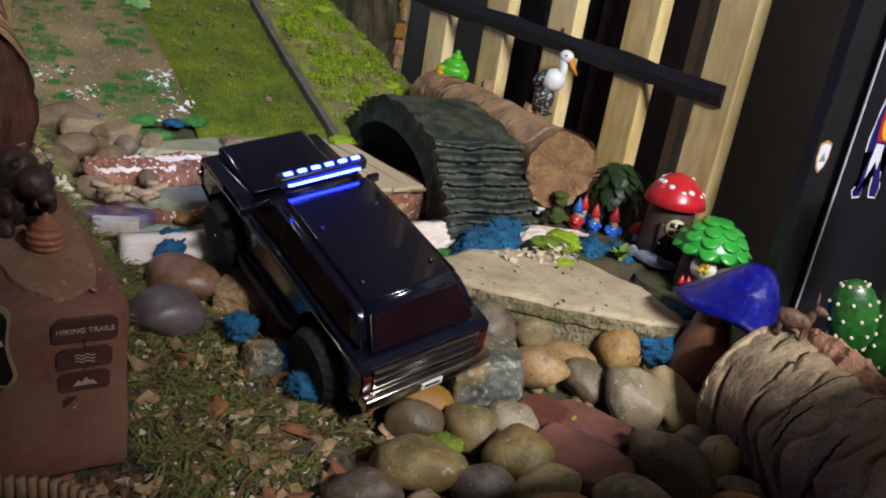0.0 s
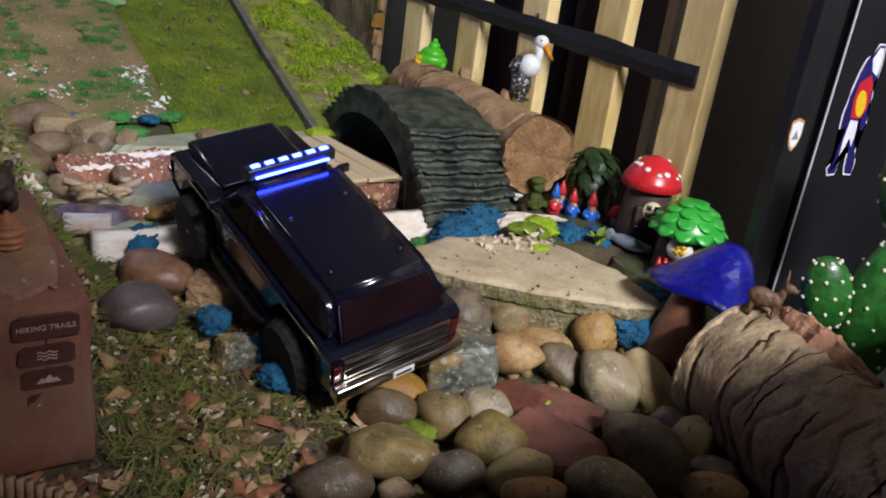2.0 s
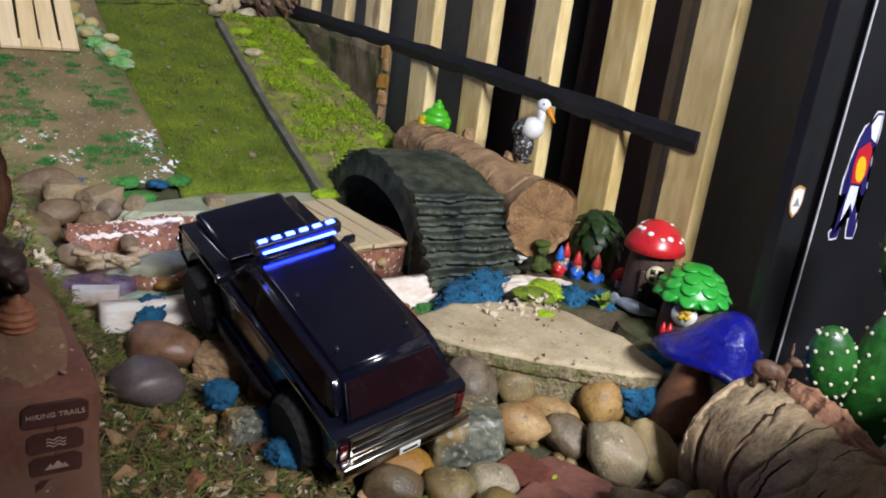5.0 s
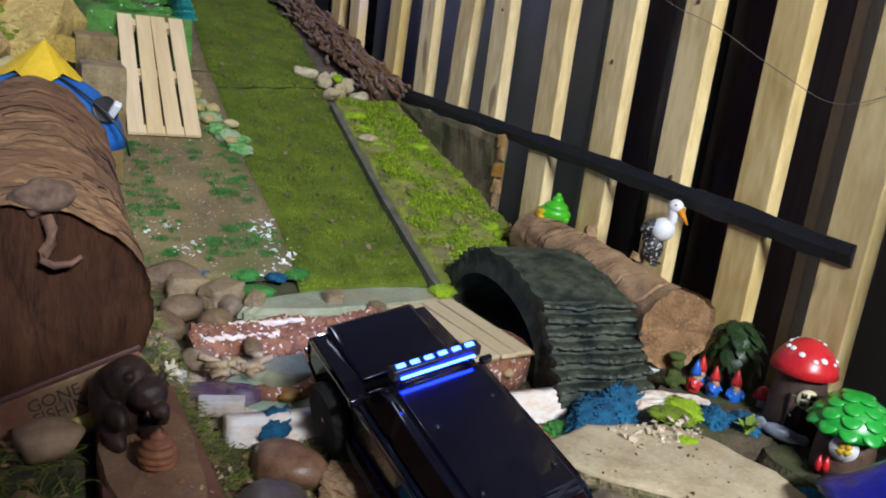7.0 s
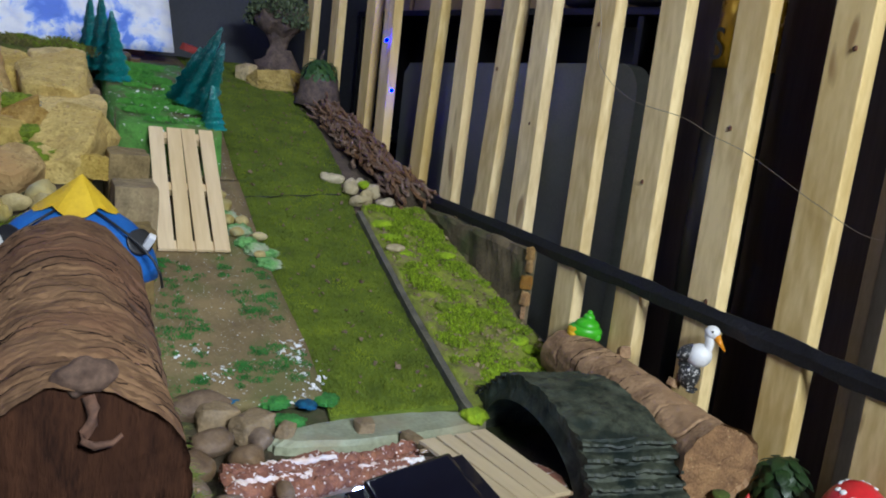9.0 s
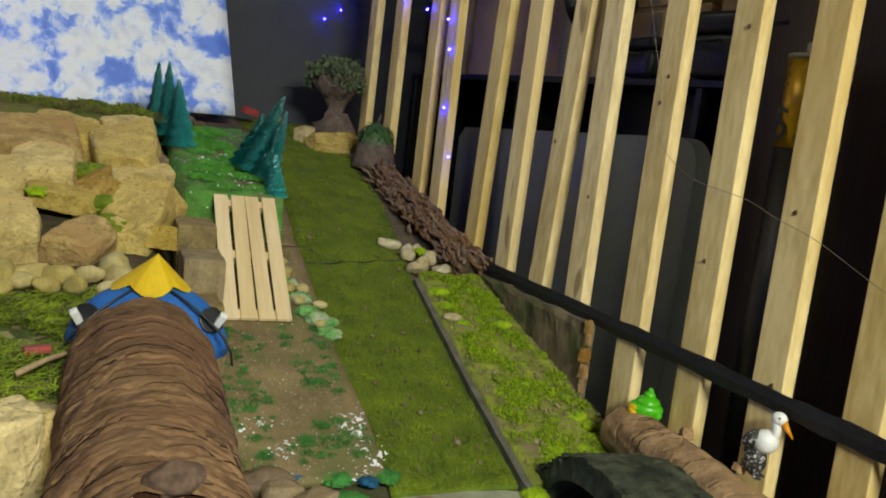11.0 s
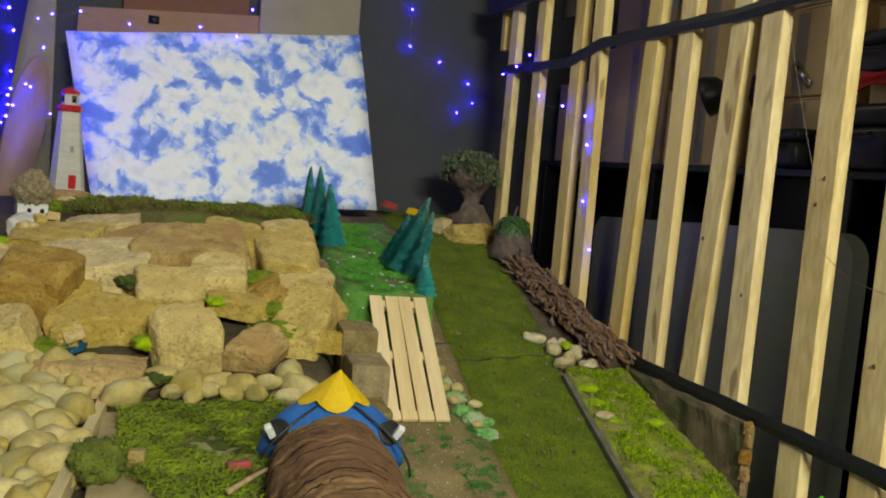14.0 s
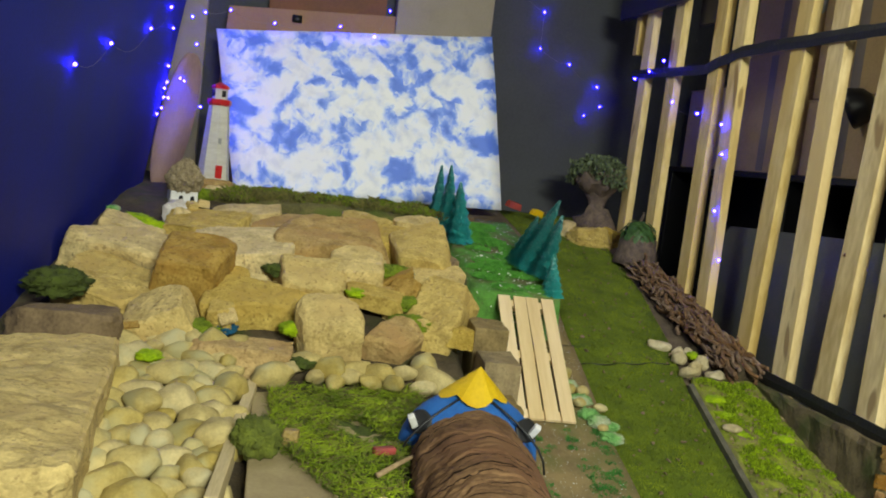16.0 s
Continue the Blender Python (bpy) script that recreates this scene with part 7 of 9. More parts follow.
def build_green_house():
    house = thing("leaf_roof_house", "toy house with a bright green scalloped leaf roof", "toy house", pose(1.337, 0.905, 0.252, 0, 0, -50) @ Matrix.Scale(0.9, 4))
    dark = mat("brown_resin", (0.10, 0.055, 0.035), (0.05, 0.026, 0.018), rough=0.5, scale=40, bump=0.5)
    bm = bmesh.new()
    lathe(bm, [(0.055, 0), (0.058, 0.02), (0.055, 0.06), (0.05, 0.1)], 24)
    rough_up(bm, 0.003, 30, 3)
    part("wall", bm, dark, house)
    green = plain("glossy_green", (0.03, 0.36, 0.04), 0.35, coat=0.3)
    bm = bmesh.new()
    lathe(bm, [(0.075, 0.098), (0.07, 0.118), (0.05, 0.145), (0.025, 0.160), (0.003, 0.165)], 28)
    roof = part("roof", bm, green, house, "bright green leaf roof")
    for r, (rad, z, n, tilt) in enumerate(((0.062, 0.112, 11, 40), (0.050, 0.133, 9, 32), (0.033, 0.150, 7, 22), (0.012, 0.162, 4, 8))):
        bm = bmesh.new()
        ball(bm, 0.021, 0.0195, 0.004, None, 2)
        first = None
        for k in range(n):
            a = 360 * (k + 0.5 * (r % 2)) / n
            m = pose(0, 0, 0, 0, 0, a) @ pose(rad + 0.006, 0, z, 0, tilt, 0)
            if first is None:
                first = part("shingle", bm, green, roof, m=m)
            else:
                piece("shingle", first.data, roof, m)
    bm = bmesh.new()
    cyl(bm, 0.026, 0.026, 0.006, pose(0, 0, 0, 90, 0, 0), 24)
    win = part("window", bm, WHITE_PAINT, house, "round white window with yellow panes", m=pose(-0.01, -0.052, 0.075))
    for a in range(4):
        bm = bmesh.new()
        cyl(bm, 0.018, 0.018, 0.002, pose(0, 0, 0, 90, 0, 0), 4)
        part("pane", bm, plain("warm_yellow_pane", (0.7, 0.42, 0.02), 0.4), win, m=pose(0.008 * math.cos(a * 1.571 + 0.785), -0.0062, 0.008 * math.sin(a * 1.571 + 0.785)) @ Matrix.Scale(0.5, 4))
    for k, x in enumerate((-0.045, -0.032)):
        bm = bmesh.new()
        lathe(bm, [(0.006, 0), (0.007, 0.012), (0.002, 0.03)], 10)
        part("red_post", bm, RED_PAINT, house, m=pose(x, -0.055, 0.02))


build_green_house()


def build_blue_mushroom():
    mush = thing("blue_mushroom", "glazed ceramic mushroom with a wavy cobalt blue cap and terracotta stem", "ornament", pose(1.135, 0.728, 0.212) @ Matrix.Scale(0.85, 4))
    bm = bmesh.new()
    lathe(bm, [(0.07, 0), (0.066, 0.02), (0.045, 0.08), (0.03, 0.13), (0.026, 0.15)], 28)
    part("stem", bm, mat("terracotta_stem", (0.26, 0.115, 0.055), (0.13, 0.055, 0.03), rough=0.4, scale=14, bump=0.3, coat=0.2), mush, "brown terracotta stem")
    bm = bmesh.new()
    seg = 48
    loops = []
    for r, z in ((0.02, 0.145), (0.09, 0.128), (0.118, 0.118), (0.126, 0.122), (0.114, 0.137), (0.086, 0.160), (0.064, 0.189), (0.042, 0.219), (0.024, 0.233), (0.008, 0.238)):
        ring = []
        for k in range(seg):
            a = 2 * math.pi * k / seg
            w = r / 0.126
            dz = w * w * (0.024 * math.sin(2 * a + 1.3) + 0.016 * math.sin(3 * a + 2.0))
            rr = r * (1 + 0.10 * w * math.sin(3 * a + 0.4) + 0.06 * w * math.sin(2 * a))
            ring.append(bm.verts.new((rr * math.cos(a), rr * math.sin(a), z + dz)))
        loops.append(ring)
    for a, b in zip(loops, loops[1:]):
        for k in range(seg):
            bm.faces.new((a[k], a[(k + 1) % seg], b[(k + 1) % seg], b[k]))
    bm.faces.new(loops[-1])
    bm.faces.new(list(reversed(loops[0])))
    part("cap", bm, mat("cobalt_glaze", (0.004, 0.006, 0.22), (0.003, 0.004, 0.11), rough=0.2, scale=34, fine=90, bump=0.7, dist=0.006, coat=0.5), mush, "glossy cobalt blue wavy cap", m=pose(0.03, 0.01, 0, 8, 12, 0))


build_blue_mushroom()
for k, (x, y, z, w) in enumerate(((1.20, 0.80, 0.235, 0.03), (1.10, 0.81, 0.225, 0.035))):
    bm = bmesh.new()
    box(bm, -w, w, -w * 0.7, w * 0.7, -0.02, 0.02, 0.006)
    rough_up(bm, 0.004, 50, k)
    solo("foam_block", bm, BLUE_MOSS, "dark blue foam block half hidden by the slab", "foam", pose(x, y, z, 0, 0, -35))
figure("fish_figurine", "small grey fish figurine on the ledge", [(0, 0, 0.01, 0.04, 0.014, 0.014), (0.036, 0, 0.012, 0.012, 0.01, 0.01), (-0.042, 0, 0.012, 0.012, 0.004, 0.014)],
       plain("grey_figure", (0.16, 0.18, 0.22), 0.4), pose(1.30, 1.005, 0.272, 0, 10, -50), 3, 2)


def build_plantlet():
    plant = thing("plastic_plant", "small yellow-green plastic plant by the ledge", "plant", pose(1.25, 1.04, 0.262))
    bm = bmesh.new()
    first = None
    s = 0.03
    v = [bm.verts.new(p) for p in ((0, -0.003, 0), (0.4 * s, -0.3 * s, 0.25 * s), (s, 0, 0.18 * s), (0.4 * s, 0.3 * s, 0.25 * s), (0, 0.003, 0), (0.5 * s, 0, 0.16 * s))]
    for q in ((0, 1, 5), (1, 2, 5), (2, 3, 5), (3, 4, 5), (4, 0, 5)):
        bm.faces.new([v[i] for i in q])
    for k in range(9):
        m = pose(0, 0, 0.006 + 0.002 * k, 0, -20 - 5 * (k % 3), 47 * k)
        if first is None:
            first = part("leaf", bm, mat("yellow_green_leaf", (0.22, 0.30, 0.04), (0.10, 0.17, 0.02), rough=0.5), plant, m=m)
        else:
            piece("leaf", first.data, plant, m)


build_plantlet()


# ---- on the grey log: deer, dead leaf; cactus behind ----
figure("deer_figurine", "tiny brown deer figurine standing on the grey log",
       [(-0.010, 0, 0.036, 0.026, 0.015, 0.019), (0.012, 0, 0.036, 0.014, 0.012, 0.016), (0.020, 0, 0.050, 0.008, 0.008, 0.016), (0.028, 0, 0.064, 0.013, 0.008, 0.009), (0.038, 0, 0.061, 0.007, 0.005, 0.005),
        (-0.024, -0.007, 0.014, 0.005, 0.004, 0.018), (-0.020, 0.007, 0.014, 0.005, 0.004, 0.018), (0.014, -0.006, 0.014, 0.004, 0.004, 0.018), (0.017, 0.006, 0.014, 0.004, 0.004, 0.018),
        (0.022, -0.012, 0.076, 0.003, 0.006, 0.010), (0.022, 0.012, 0.076, 0.003, 0.006, 0.010), (0.021, -0.017, 0.085, 0.002, 0.004, 0.007), (0.021, 0.017, 0.085, 0.002, 0.004, 0.007)],
       mat("deer_brown", (0.15, 0.075, 0.04), (0.05, 0.024, 0.013), rough=0.6, scale=60), pose(1.072, 0.562, 0.376, 0, 0, -62) @ Matrix.Scale(0.8, 4), 4, 2)


def build_bark_strip():
    bm = bmesh.new()
    n, across = 30, 10
    rows = []
    for k in range(n + 1):
        t = k / n
        w = 0.030 * math.sin(math.pi * (0.05 + 0.9 * t)) ** 0.6 * (1 + 0.25 * noise.noise(Vector((t * 6, 2, 0))))
        row = []
        for i in range(across + 1):
            u = 2 * i / across - 1
            hump = 0.022 * (1 - u * u) * (0.45 + 0.8 * math.sin(math.pi * min(1, t * 1.25)))
            row.append(bm.verts.new((u * w + 0.006 * noise.noise(Vector((t * 9, 5, u))), 0.19 * t, hump + 0.007 * noise.noise(Vector((u * 3, t * 11, 0))) + 0.003 * noise.noise(Vector((u * 9, t * 34, 7))))))
        rows.append(row)
    for a, b in zip(rows, rows[1:]):
        for k in range(across):
            bm.faces.new((a[k], a[k + 1], b[k + 1], b[k]))
    r = bmesh.ops.extrude_face_region(bm, geom=list(bm.faces))
    for v in r["geom"]:
        if isinstance(v, bmesh.types.BMVert):
            v.co.z -= 0.004
    bmesh.ops.recalc_face_normals(bm, faces=bm.faces)
    solo("curled_bark", bm, mat("red_brown_bark", (0.30, 0.14, 0.075), (0.10, 0.045, 0.025), (0.38, 0.20, 0.11), rough=0.85, scale=34, fine=150, stretch=(2, 0.5, 1), bump=0.8, dist=0.005),
         "curled red-brown bark strip lying along the log", "bark", aim((1.112, 0.575, 0.372), (1.078, 0.385, 0.360)), smooth=False)


build_bark_strip()


def build_cactus():
    cactus = thing("toy_cactus", "glossy green toy cactus with white dots behind the log", "ornament", pose(1.325, 0.55, 0.222, 0, 0, -45))
    green = mat("glossy_dark_green", (0.022, 0.125, 0.018), (0.008, 0.055, 0.008), rough=0.38, scale=30, coat=0.3, bump=0.2)
    dot = bmesh.new()
    ball(dot, 0.0036, 0.0036, 0.0036, None, 1)
    dot_data = bpy.data.meshes.new("dot")
    dot.to_mesh(dot_data)
    dot.free()
    dot_data.materials.append(plain("cream_dot", (0.62, 0.58, 0.42), 0.5))
    for x, y, z, sx, sy, sz, tilt in ((-0.064, -0.02, 0.150, 0.038, 0.024, 0.062, -14), (0.024, 0.0, 0.125, 0.058, 0.036, 0.130, 2), (0.020, 0.032, 0.335, 0.044, 0.030, 0.088, -6), (0.105, 0.02, 0.20, 0.038, 0.026, 0.07, 16)):
        bm = bmesh.new()
        ball(bm, sx, sy, sz, None, 3)
        pad = part("pad", bm, green, cactus, "green cactus pad", m=pose(x, y, z, 0, tilt, 0))
        rows = max(5, int(sz / 0.0155))
        for r in range(rows):
            for k in range(9):
                u, v = -0.85 + 1.7 * r / (rows - 1), 2 * math.pi * (k + 0.5 * (r % 2)) / 9
                c = math.sqrt(max(0.0, 1 - u * u))
                piece("dot", dot_data, pad, pose(sx * c * math.cos(v), sy * c * math.sin(v), sz * u))


build_cactus()


# ---- black panel with stickers at the end of the fence ----
def flat_shape(bm, pts, y0, y1):
    f = [bm.verts.new((x, y0, z)) for x, z in pts]
    g = [bm.verts.new((x, y1, z)) for x, z in pts]
    bm.faces.new(f)
    bm.faces.new(list(reversed(g)))
    n = len(pts)
    for j in range(n):
        bm.faces.new((f[j], g[j], g[(j + 1) % n], f[(j + 1) % n]))
    bmesh.ops.triangulate(bm, faces=[q for q in bm.faces if len(q.verts) > 4])
    bmesh.ops.recalc_face_normals(bm, faces=bm.faces)
    return bm


bm = bmesh.new()
box(bm, 1.468, 2.3, 0.78, 0.805, 0.0, 2.2, 0.003)
panel = solo("black_cabinet_door", bm, mat("satin_black", (0.011, 0.011, 0.013), (0.008, 0.008, 0.009), rough=0.55, scale=4, bump=0.05, spec=0.22), "tall satin black cabinet door", "door", smooth=False)
bm = bmesh.new()
box(bm, 1.4625, 1.4655, 0.776, 0.7795, 0.002, 2.2, 0.001)
part("edge_strip", bm, plain("pale_grey_strip", (0.62, 0.62, 0.64), 0.4), panel, "pale grey edge strip", smooth=False)
bm = bmesh.new()
box(bm, 1.382, 1.458, 0.79, 0.815, 0.0, 2.2, 0.003)
jamb = solo("black_jamb", bm, BLACK_PAINT, "narrow black upright beside the cabinet door", "post", smooth=False)
bm = bmesh.new()
box(bm, 1.53, 2.3, 1.2, 1.23, 0.0, 2.3, 0.003)
solo("brown_board", bm, mat("dark_brown_board", (0.36, 0.295, 0.235), (0.24, 0.20, 0.155), rough=0.55, scale=3, stretch=(1, 1, 0.3)), "dark brown board standing behind the door", "board", smooth=False)

# added panel that catches light, so the stud gaps are not black
bm = bmesh.new()
box(bm, 1.86, 1.89, 1.24, 2.22, 0.0, 2.2, 0.003)
solo("brown_board", bm, mat("gap_fill_panel", (0.13, 0.095, 0.075), (0.075, 0.055, 0.045), rough=0.7, scale=4, fine=40, stretch=(1, 3, 0.2)), "dark brown panel added behind the studs so their gaps are not black", "panel", smooth=False)
STICKER_NAVY, STICKER_RED = plain("sticker_navy", (0.02, 0.015, 0.12), 0.4), plain("sticker_red", (0.55, 0.02, 0.03), 0.4)
STICKER_WHITE, STICKER_YELLOW = plain("sticker_white", (0.8, 0.8, 0.82), 0.4), plain("sticker_yellow", (0.8, 0.5, 0.02), 0.4)


def build_sticker():
    st = thing("walking_shape_sticker", "cut-out sticker of a striding shape in navy, white and red", "sticker", pose(1.562, 0.7785, 0.598))

    def at(pts, grow=1.0):
        return [(grow * 0.00098 * (x - 1500 + 0.247 * (y - 190)), grow * -0.00103 * (y - 190)) for x, y in pts]

    out = [(1520, 95), (1540, 75), (1558, 75), (1557, 105), (1550, 130), (1540, 140), (1543, 165), (1537, 185), (1541, 215), (1530, 228), (1522, 222), (1520, 195), (1512, 215), (1510, 240),
           (1520, 265), (1527, 290), (1520, 308), (1497, 305), (1495, 290), (1497, 265), (1490, 240), (1480, 262), (1468, 290), (1462, 303), (1440, 303), (1435, 292), (1452, 280), (1455, 262),
           (1468, 235), (1475, 215), (1465, 222), (1455, 218), (1458, 195), (1467, 175), (1475, 150), (1490, 120), (1505, 100)]
    ring = at(out)
    wide = []
    for k, (x, z) in enumerate(ring):
        (x0, z0), (x1, z1) = ring[k - 1], ring[(k + 1) % len(ring)]
        dx, dz = x1 - x0, z1 - z0
        n = math.hypot(dx, dz)
        wide.append((x - 0.004 * dz / n, z + 0.004 * dx / n))
    for name, pts, y0, y1, stuff in (("white_edge", wide, 0.0, 0.0008, STICKER_WHITE), ("navy_field", ring, -0.0006, 0.0, STICKER_NAVY),
                                     ("white_head", at([(1522, 98), (1541, 79), (1555, 80), (1553, 108), (1545, 128), (1528, 120)]), -0.0012, -0.0006, STICKER_WHITE),
                                     ("red_field", at([(1492, 140), (1528, 126), (1539, 145), (1533, 185), (1515, 204), (1482, 200), (1482, 168)]), -0.0012, -0.0006, STICKER_RED),
                                     ("white_band", at([(1484, 205), (1511, 208), (1508, 235), (1502, 255), (1492, 238), (1480, 254), (1466, 270), (1472, 240)]), -0.0012, -0.0006, STICKER_WHITE)):
        bm = bmesh.new()
        flat_shape(bm, pts, y0, y1)
        part(name, bm, stuff, st, smooth=False)
    bm = bmesh.new()
    flat_shape(bm, at([(1508 + 17 * math.cos(a), 176 + 24 * math.sin(a)) for a in [math.pi * k / 12 for k in range(24)]]), -0.0018, -0.0012)
    part("yellow_disc", bm, STICKER_YELLOW, st, smooth=False)


build_sticker()


def build_badge():
    b = thing("shield_sticker", "small pale shield-shaped sticker with an orange edge", "sticker", pose(1.405, 0.7885, 0.558))
    shield = [(-0.018, 0.024), (0.0, 0.03), (0.018, 0.024), (0.019, -0.002), (0.012, -0.02), (0, -0.03), (-0.012, -0.02), (-0.019, -0.002)]
    for name, q, y, stuff in (("edge", 1.0, 0.0, plain("sticker_orange", (0.55, 0.28, 0.1), 0.4)), ("field", 0.82, -0.0006, STICKER_WHITE)):
        bm = bmesh.new()
        flat_shape(bm, [(x * q, z * q) for x, z in shield], y, y + 0.0006)
        part(name, bm, stuff, b, smooth=False)
    bm = bmesh.new()
    flat_shape(bm, [(-0.01, -0.008), (0.0, 0.008), (0.01, -0.008)], -0.0012, -0.0006)
    part("emblem", bm, plain("sticker_grey", (0.25, 0.25, 0.22), 0.5), b, smooth=False)


build_badge()

# ---- frog and goose on the small log ----
FROG = plain("bright_green_paint", (0.07, 0.45, 0.015), 0.35)


def build_frog():
    bm = bmesh.new()
    for x, y, z, sx, sy, sz in ((0, 0, 0.02, 0.046, 0.034, 0.024), (0.004, -0.002, 0.036, 0.033, 0.028, 0.020), (0.006, 0, 0.056, 0.016, 0.015, 0.013), (0.007, 0, 0.068, 0.008, 0.008, 0.009),
                                (-0.028, 0, 0.012, 0.018, 0.028, 0.014), (0.03, -0.014, 0.01, 0.014, 0.008, 0.012), (0.03, 0.014, 0.01, 0.014, 0.008, 0.012)):
        ball(bm, sx, sy, sz, pose(x, y, z), 3)
    bm.faces.ensure_lookup_table()
    for f in bm.faces:
        f.material_index = 1 if f.calc_center_median().x < -0.024 and f.calc_center_median().z < 0.03 else 0
    ob = solo("frog_figurine", bm, FROG, "bright green frog figurine with yellow sides on the log", "figurine", pose(1.405, 1.885, 0.432, 0, 0, -40))
    ob.data.materials.append(STICKER_YELLOW)


build_frog()


def build_goose():
    bm = bmesh.new()

    def colour(index):
        for f in bm.faces:
            if not f.tag:
                f.tag, f.material_index = True, index

    def mass(x, y, z, sx, sy, sz, index, rx=0):
        ball(bm, sx, sy, sz, pose(x, y, z, 0, rx, 0), 3)
        colour(index)

    mass(-0.004, 0, 0.042, 0.027, 0.026, 0.042, 1)
    mass(0.012, 0, 0.092, 0.032, 0.030, 0.030, 0, -38)
    mass(-0.016, 0, 0.092, 0.030, 0.030, 0.020, 1, -40)
    for k in range(10):
        mass(0.028 + 0.004 * math.sin(k * 0.35), 0, 0.108 + 0.0042 * k, 0.0115, 0.0115, 0.0095, 0)
    mass(0.034, 0, 0.157, 0.019, 0.016, 0.017, 0)
    cyl(bm, 0.0105, 0.002, 0.044, pose(0.044, 0, 0.152, 0, 142, 0), 12)
    colour(2)
    for s in (-1, 1):
        mass(0.038, s * 0.0145, 0.162, 0.0028, 0.0028, 0.0028, 3)
        mass(0.004, s * 0.012, 0.008, 0.004, 0.004, 0.01, 1)
        mass(0.010, s * 0.013, 0.001, 0.012, 0.008, 0.004, 1)
    mass(-0.018, 0, 0.06, 0.018, 0.012, 0.012, 1)
    ob = solo("goose_figurine", bm, WHITE_PAINT, "white goose figurine with dark speckled belly and orange beak", "figurine", pose(1.398, 1.497, 0.44, 0, 0, -62) @ Matrix.Scale(0.9, 4))
    for stuff in (mat("speckled_feather", (0.03, 0.03, 0.028), (0.015, 0.015, 0.014), rough=0.6, speck=(0.5, 0.48, 0.44), speck_scale=150, speck_cut=0.6),
                  plain("orange_beak", (0.7, 0.25, 0.01), 0.4), BLACK_PAINT):
        ob.data.materials.append(stuff)


build_goose()
for k, (x, y, z, s) in enumerate(((1.385, 1.53, 0.445, 0.014), (1.43, 1.55, 0.445, 0.016), (1.40, 1.72, 0.45, 0.022))):
    solo("bark_stub", crag_mesh(s, s * 0.8, s * 0.7, 200 + k, 10, 0.06), PALE_LOG, "broken pale branch stub on the log", "wood", pose(x, y, z, 0, 20, 30 * k), smooth=False)

# ---- mossy wall slab, stick bundle, white stones ----
WALL_MOSS = mat("mossy_wall_stone", (0.20, 0.15, 0.08), (0.08, 0.06, 0.03), (0.07, 0.075, 0.022), rough=0.9, scale=14, fine=110, bump=0.7, dist=0.008)


def build_wall_slab():
    bm = bmesh.new()
    n = 30
    rows = []
    for k in range(n + 1):
        t = k / n
        y = 2.20 + 0.72 * t
        top = 0.592 + 0.008 * noise.noise(Vector((y * 9, 0, 0)))
        low = lane_z(y) + 0.0
        x = 1.418 - 0.0 * t
        rows.append([bm.verts.new((x + 0.010 * noise.noise(Vector((y * 14, q * 4, 1))) + dx, y, low + (top - low) * q)) for q, dx in ((0, 0), (0.3, 0), (0.6, 0), (0.9, 0), (1, 0.006), (1, 0.03), (0, 0.03))])
    for a, b in zip(rows, rows[1:]):
        for k in range(7):
            bm.faces.new((a[k], b[k], b[(k + 1) % 7], a[(k + 1) % 7]))
    bm.faces.new(rows[0])
    bm.faces.new(list(reversed(rows[-1])))
    bmesh.ops.recalc_face_normals(bm, faces=bm.faces)
    solo("wall_slab", bm, WALL_MOSS, "upright mossy brown stone slab in front of the studs", "slab", smooth=False)
    for k, (y, z) in enumerate(((2.195, 0.55), (2.19, 0.50), (2.195, 0.45), (2.19, 0.41), (2.2, 0.585))):
        solo("edge_stone", crag_mesh(0.008 + 0.003 * (k % 3), 0.013 + 0.004 * (k % 2), 0.02, 230 + k, 12, 0.16), STONE_TAN, "broken tan stone at the slab's end", "stone", pose(1.424, y + 0.008 * (k % 2), z, 0, 0, k * 50), "slab end stones", smooth=False)


build_wall_slab()
WHITE_STONE = mat("white_stone", (0.58, 0.49, 0.30), (0.32, 0.26, 0.14), (0.45, 0.37, 0.2), rough=0.8, scale=38, bump=0.3, rand=0.1)
BROWN_TWIG = mat("brown_twig", (0.23, 0.135, 0.075), (0.09, 0.046, 0.026), rough=0.8, scale=40, rand=0.2)


def build_sticks():
    bundle = thing("stick_bundle", "long roll of woven reddish-brown bark sticks along the fence", "sticks", aim((1.390, 2.86, 0.60), (1.375, 3.85, 0.85)))
    rnd = random.Random(12)
    shapes = []
    for k in range(5):
        bm = bmesh.new()
        pts = [(0.008 * math.sin(t * 1.3 + k), -0.085 + 0.17 * t / 6, 0.006 * math.cos(t * 1.7 + k)) for t in range(7)]
        tube(bm, pts, 0.0075, 5, 0.7)
        data = bpy.data.meshes.new("stick")
        bm.to_mesh(data)
        bm.free()
        data.materials.append(BROWN_TWIG)
        shapes.append(data)
    for k in range(270):
        a = rnd.uniform(-0.2, 3.5)
        y, r = rnd.uniform(0.05, 0.98), 0.060 * rnd.uniform(0.8, 1.1) * (1 - 0.15 * rnd.random())
        piece("stick", shapes[k % 5], bundle, pose(r * math.cos(a) - 0.0, y, r * math.sin(a), rnd.uniform(-8, 8), rnd.uniform(0, 360), rnd.choice((-15, 15)) + rnd.uniform(-5, 5)))
    bm = bmesh.new()
    tube(bm, [(0, 0.02, 0), (0, 0.5, 0), (0, 1.0, 0)], 0.047, 12)
    part("core", bm, SOIL, bundle, "dark packed core")


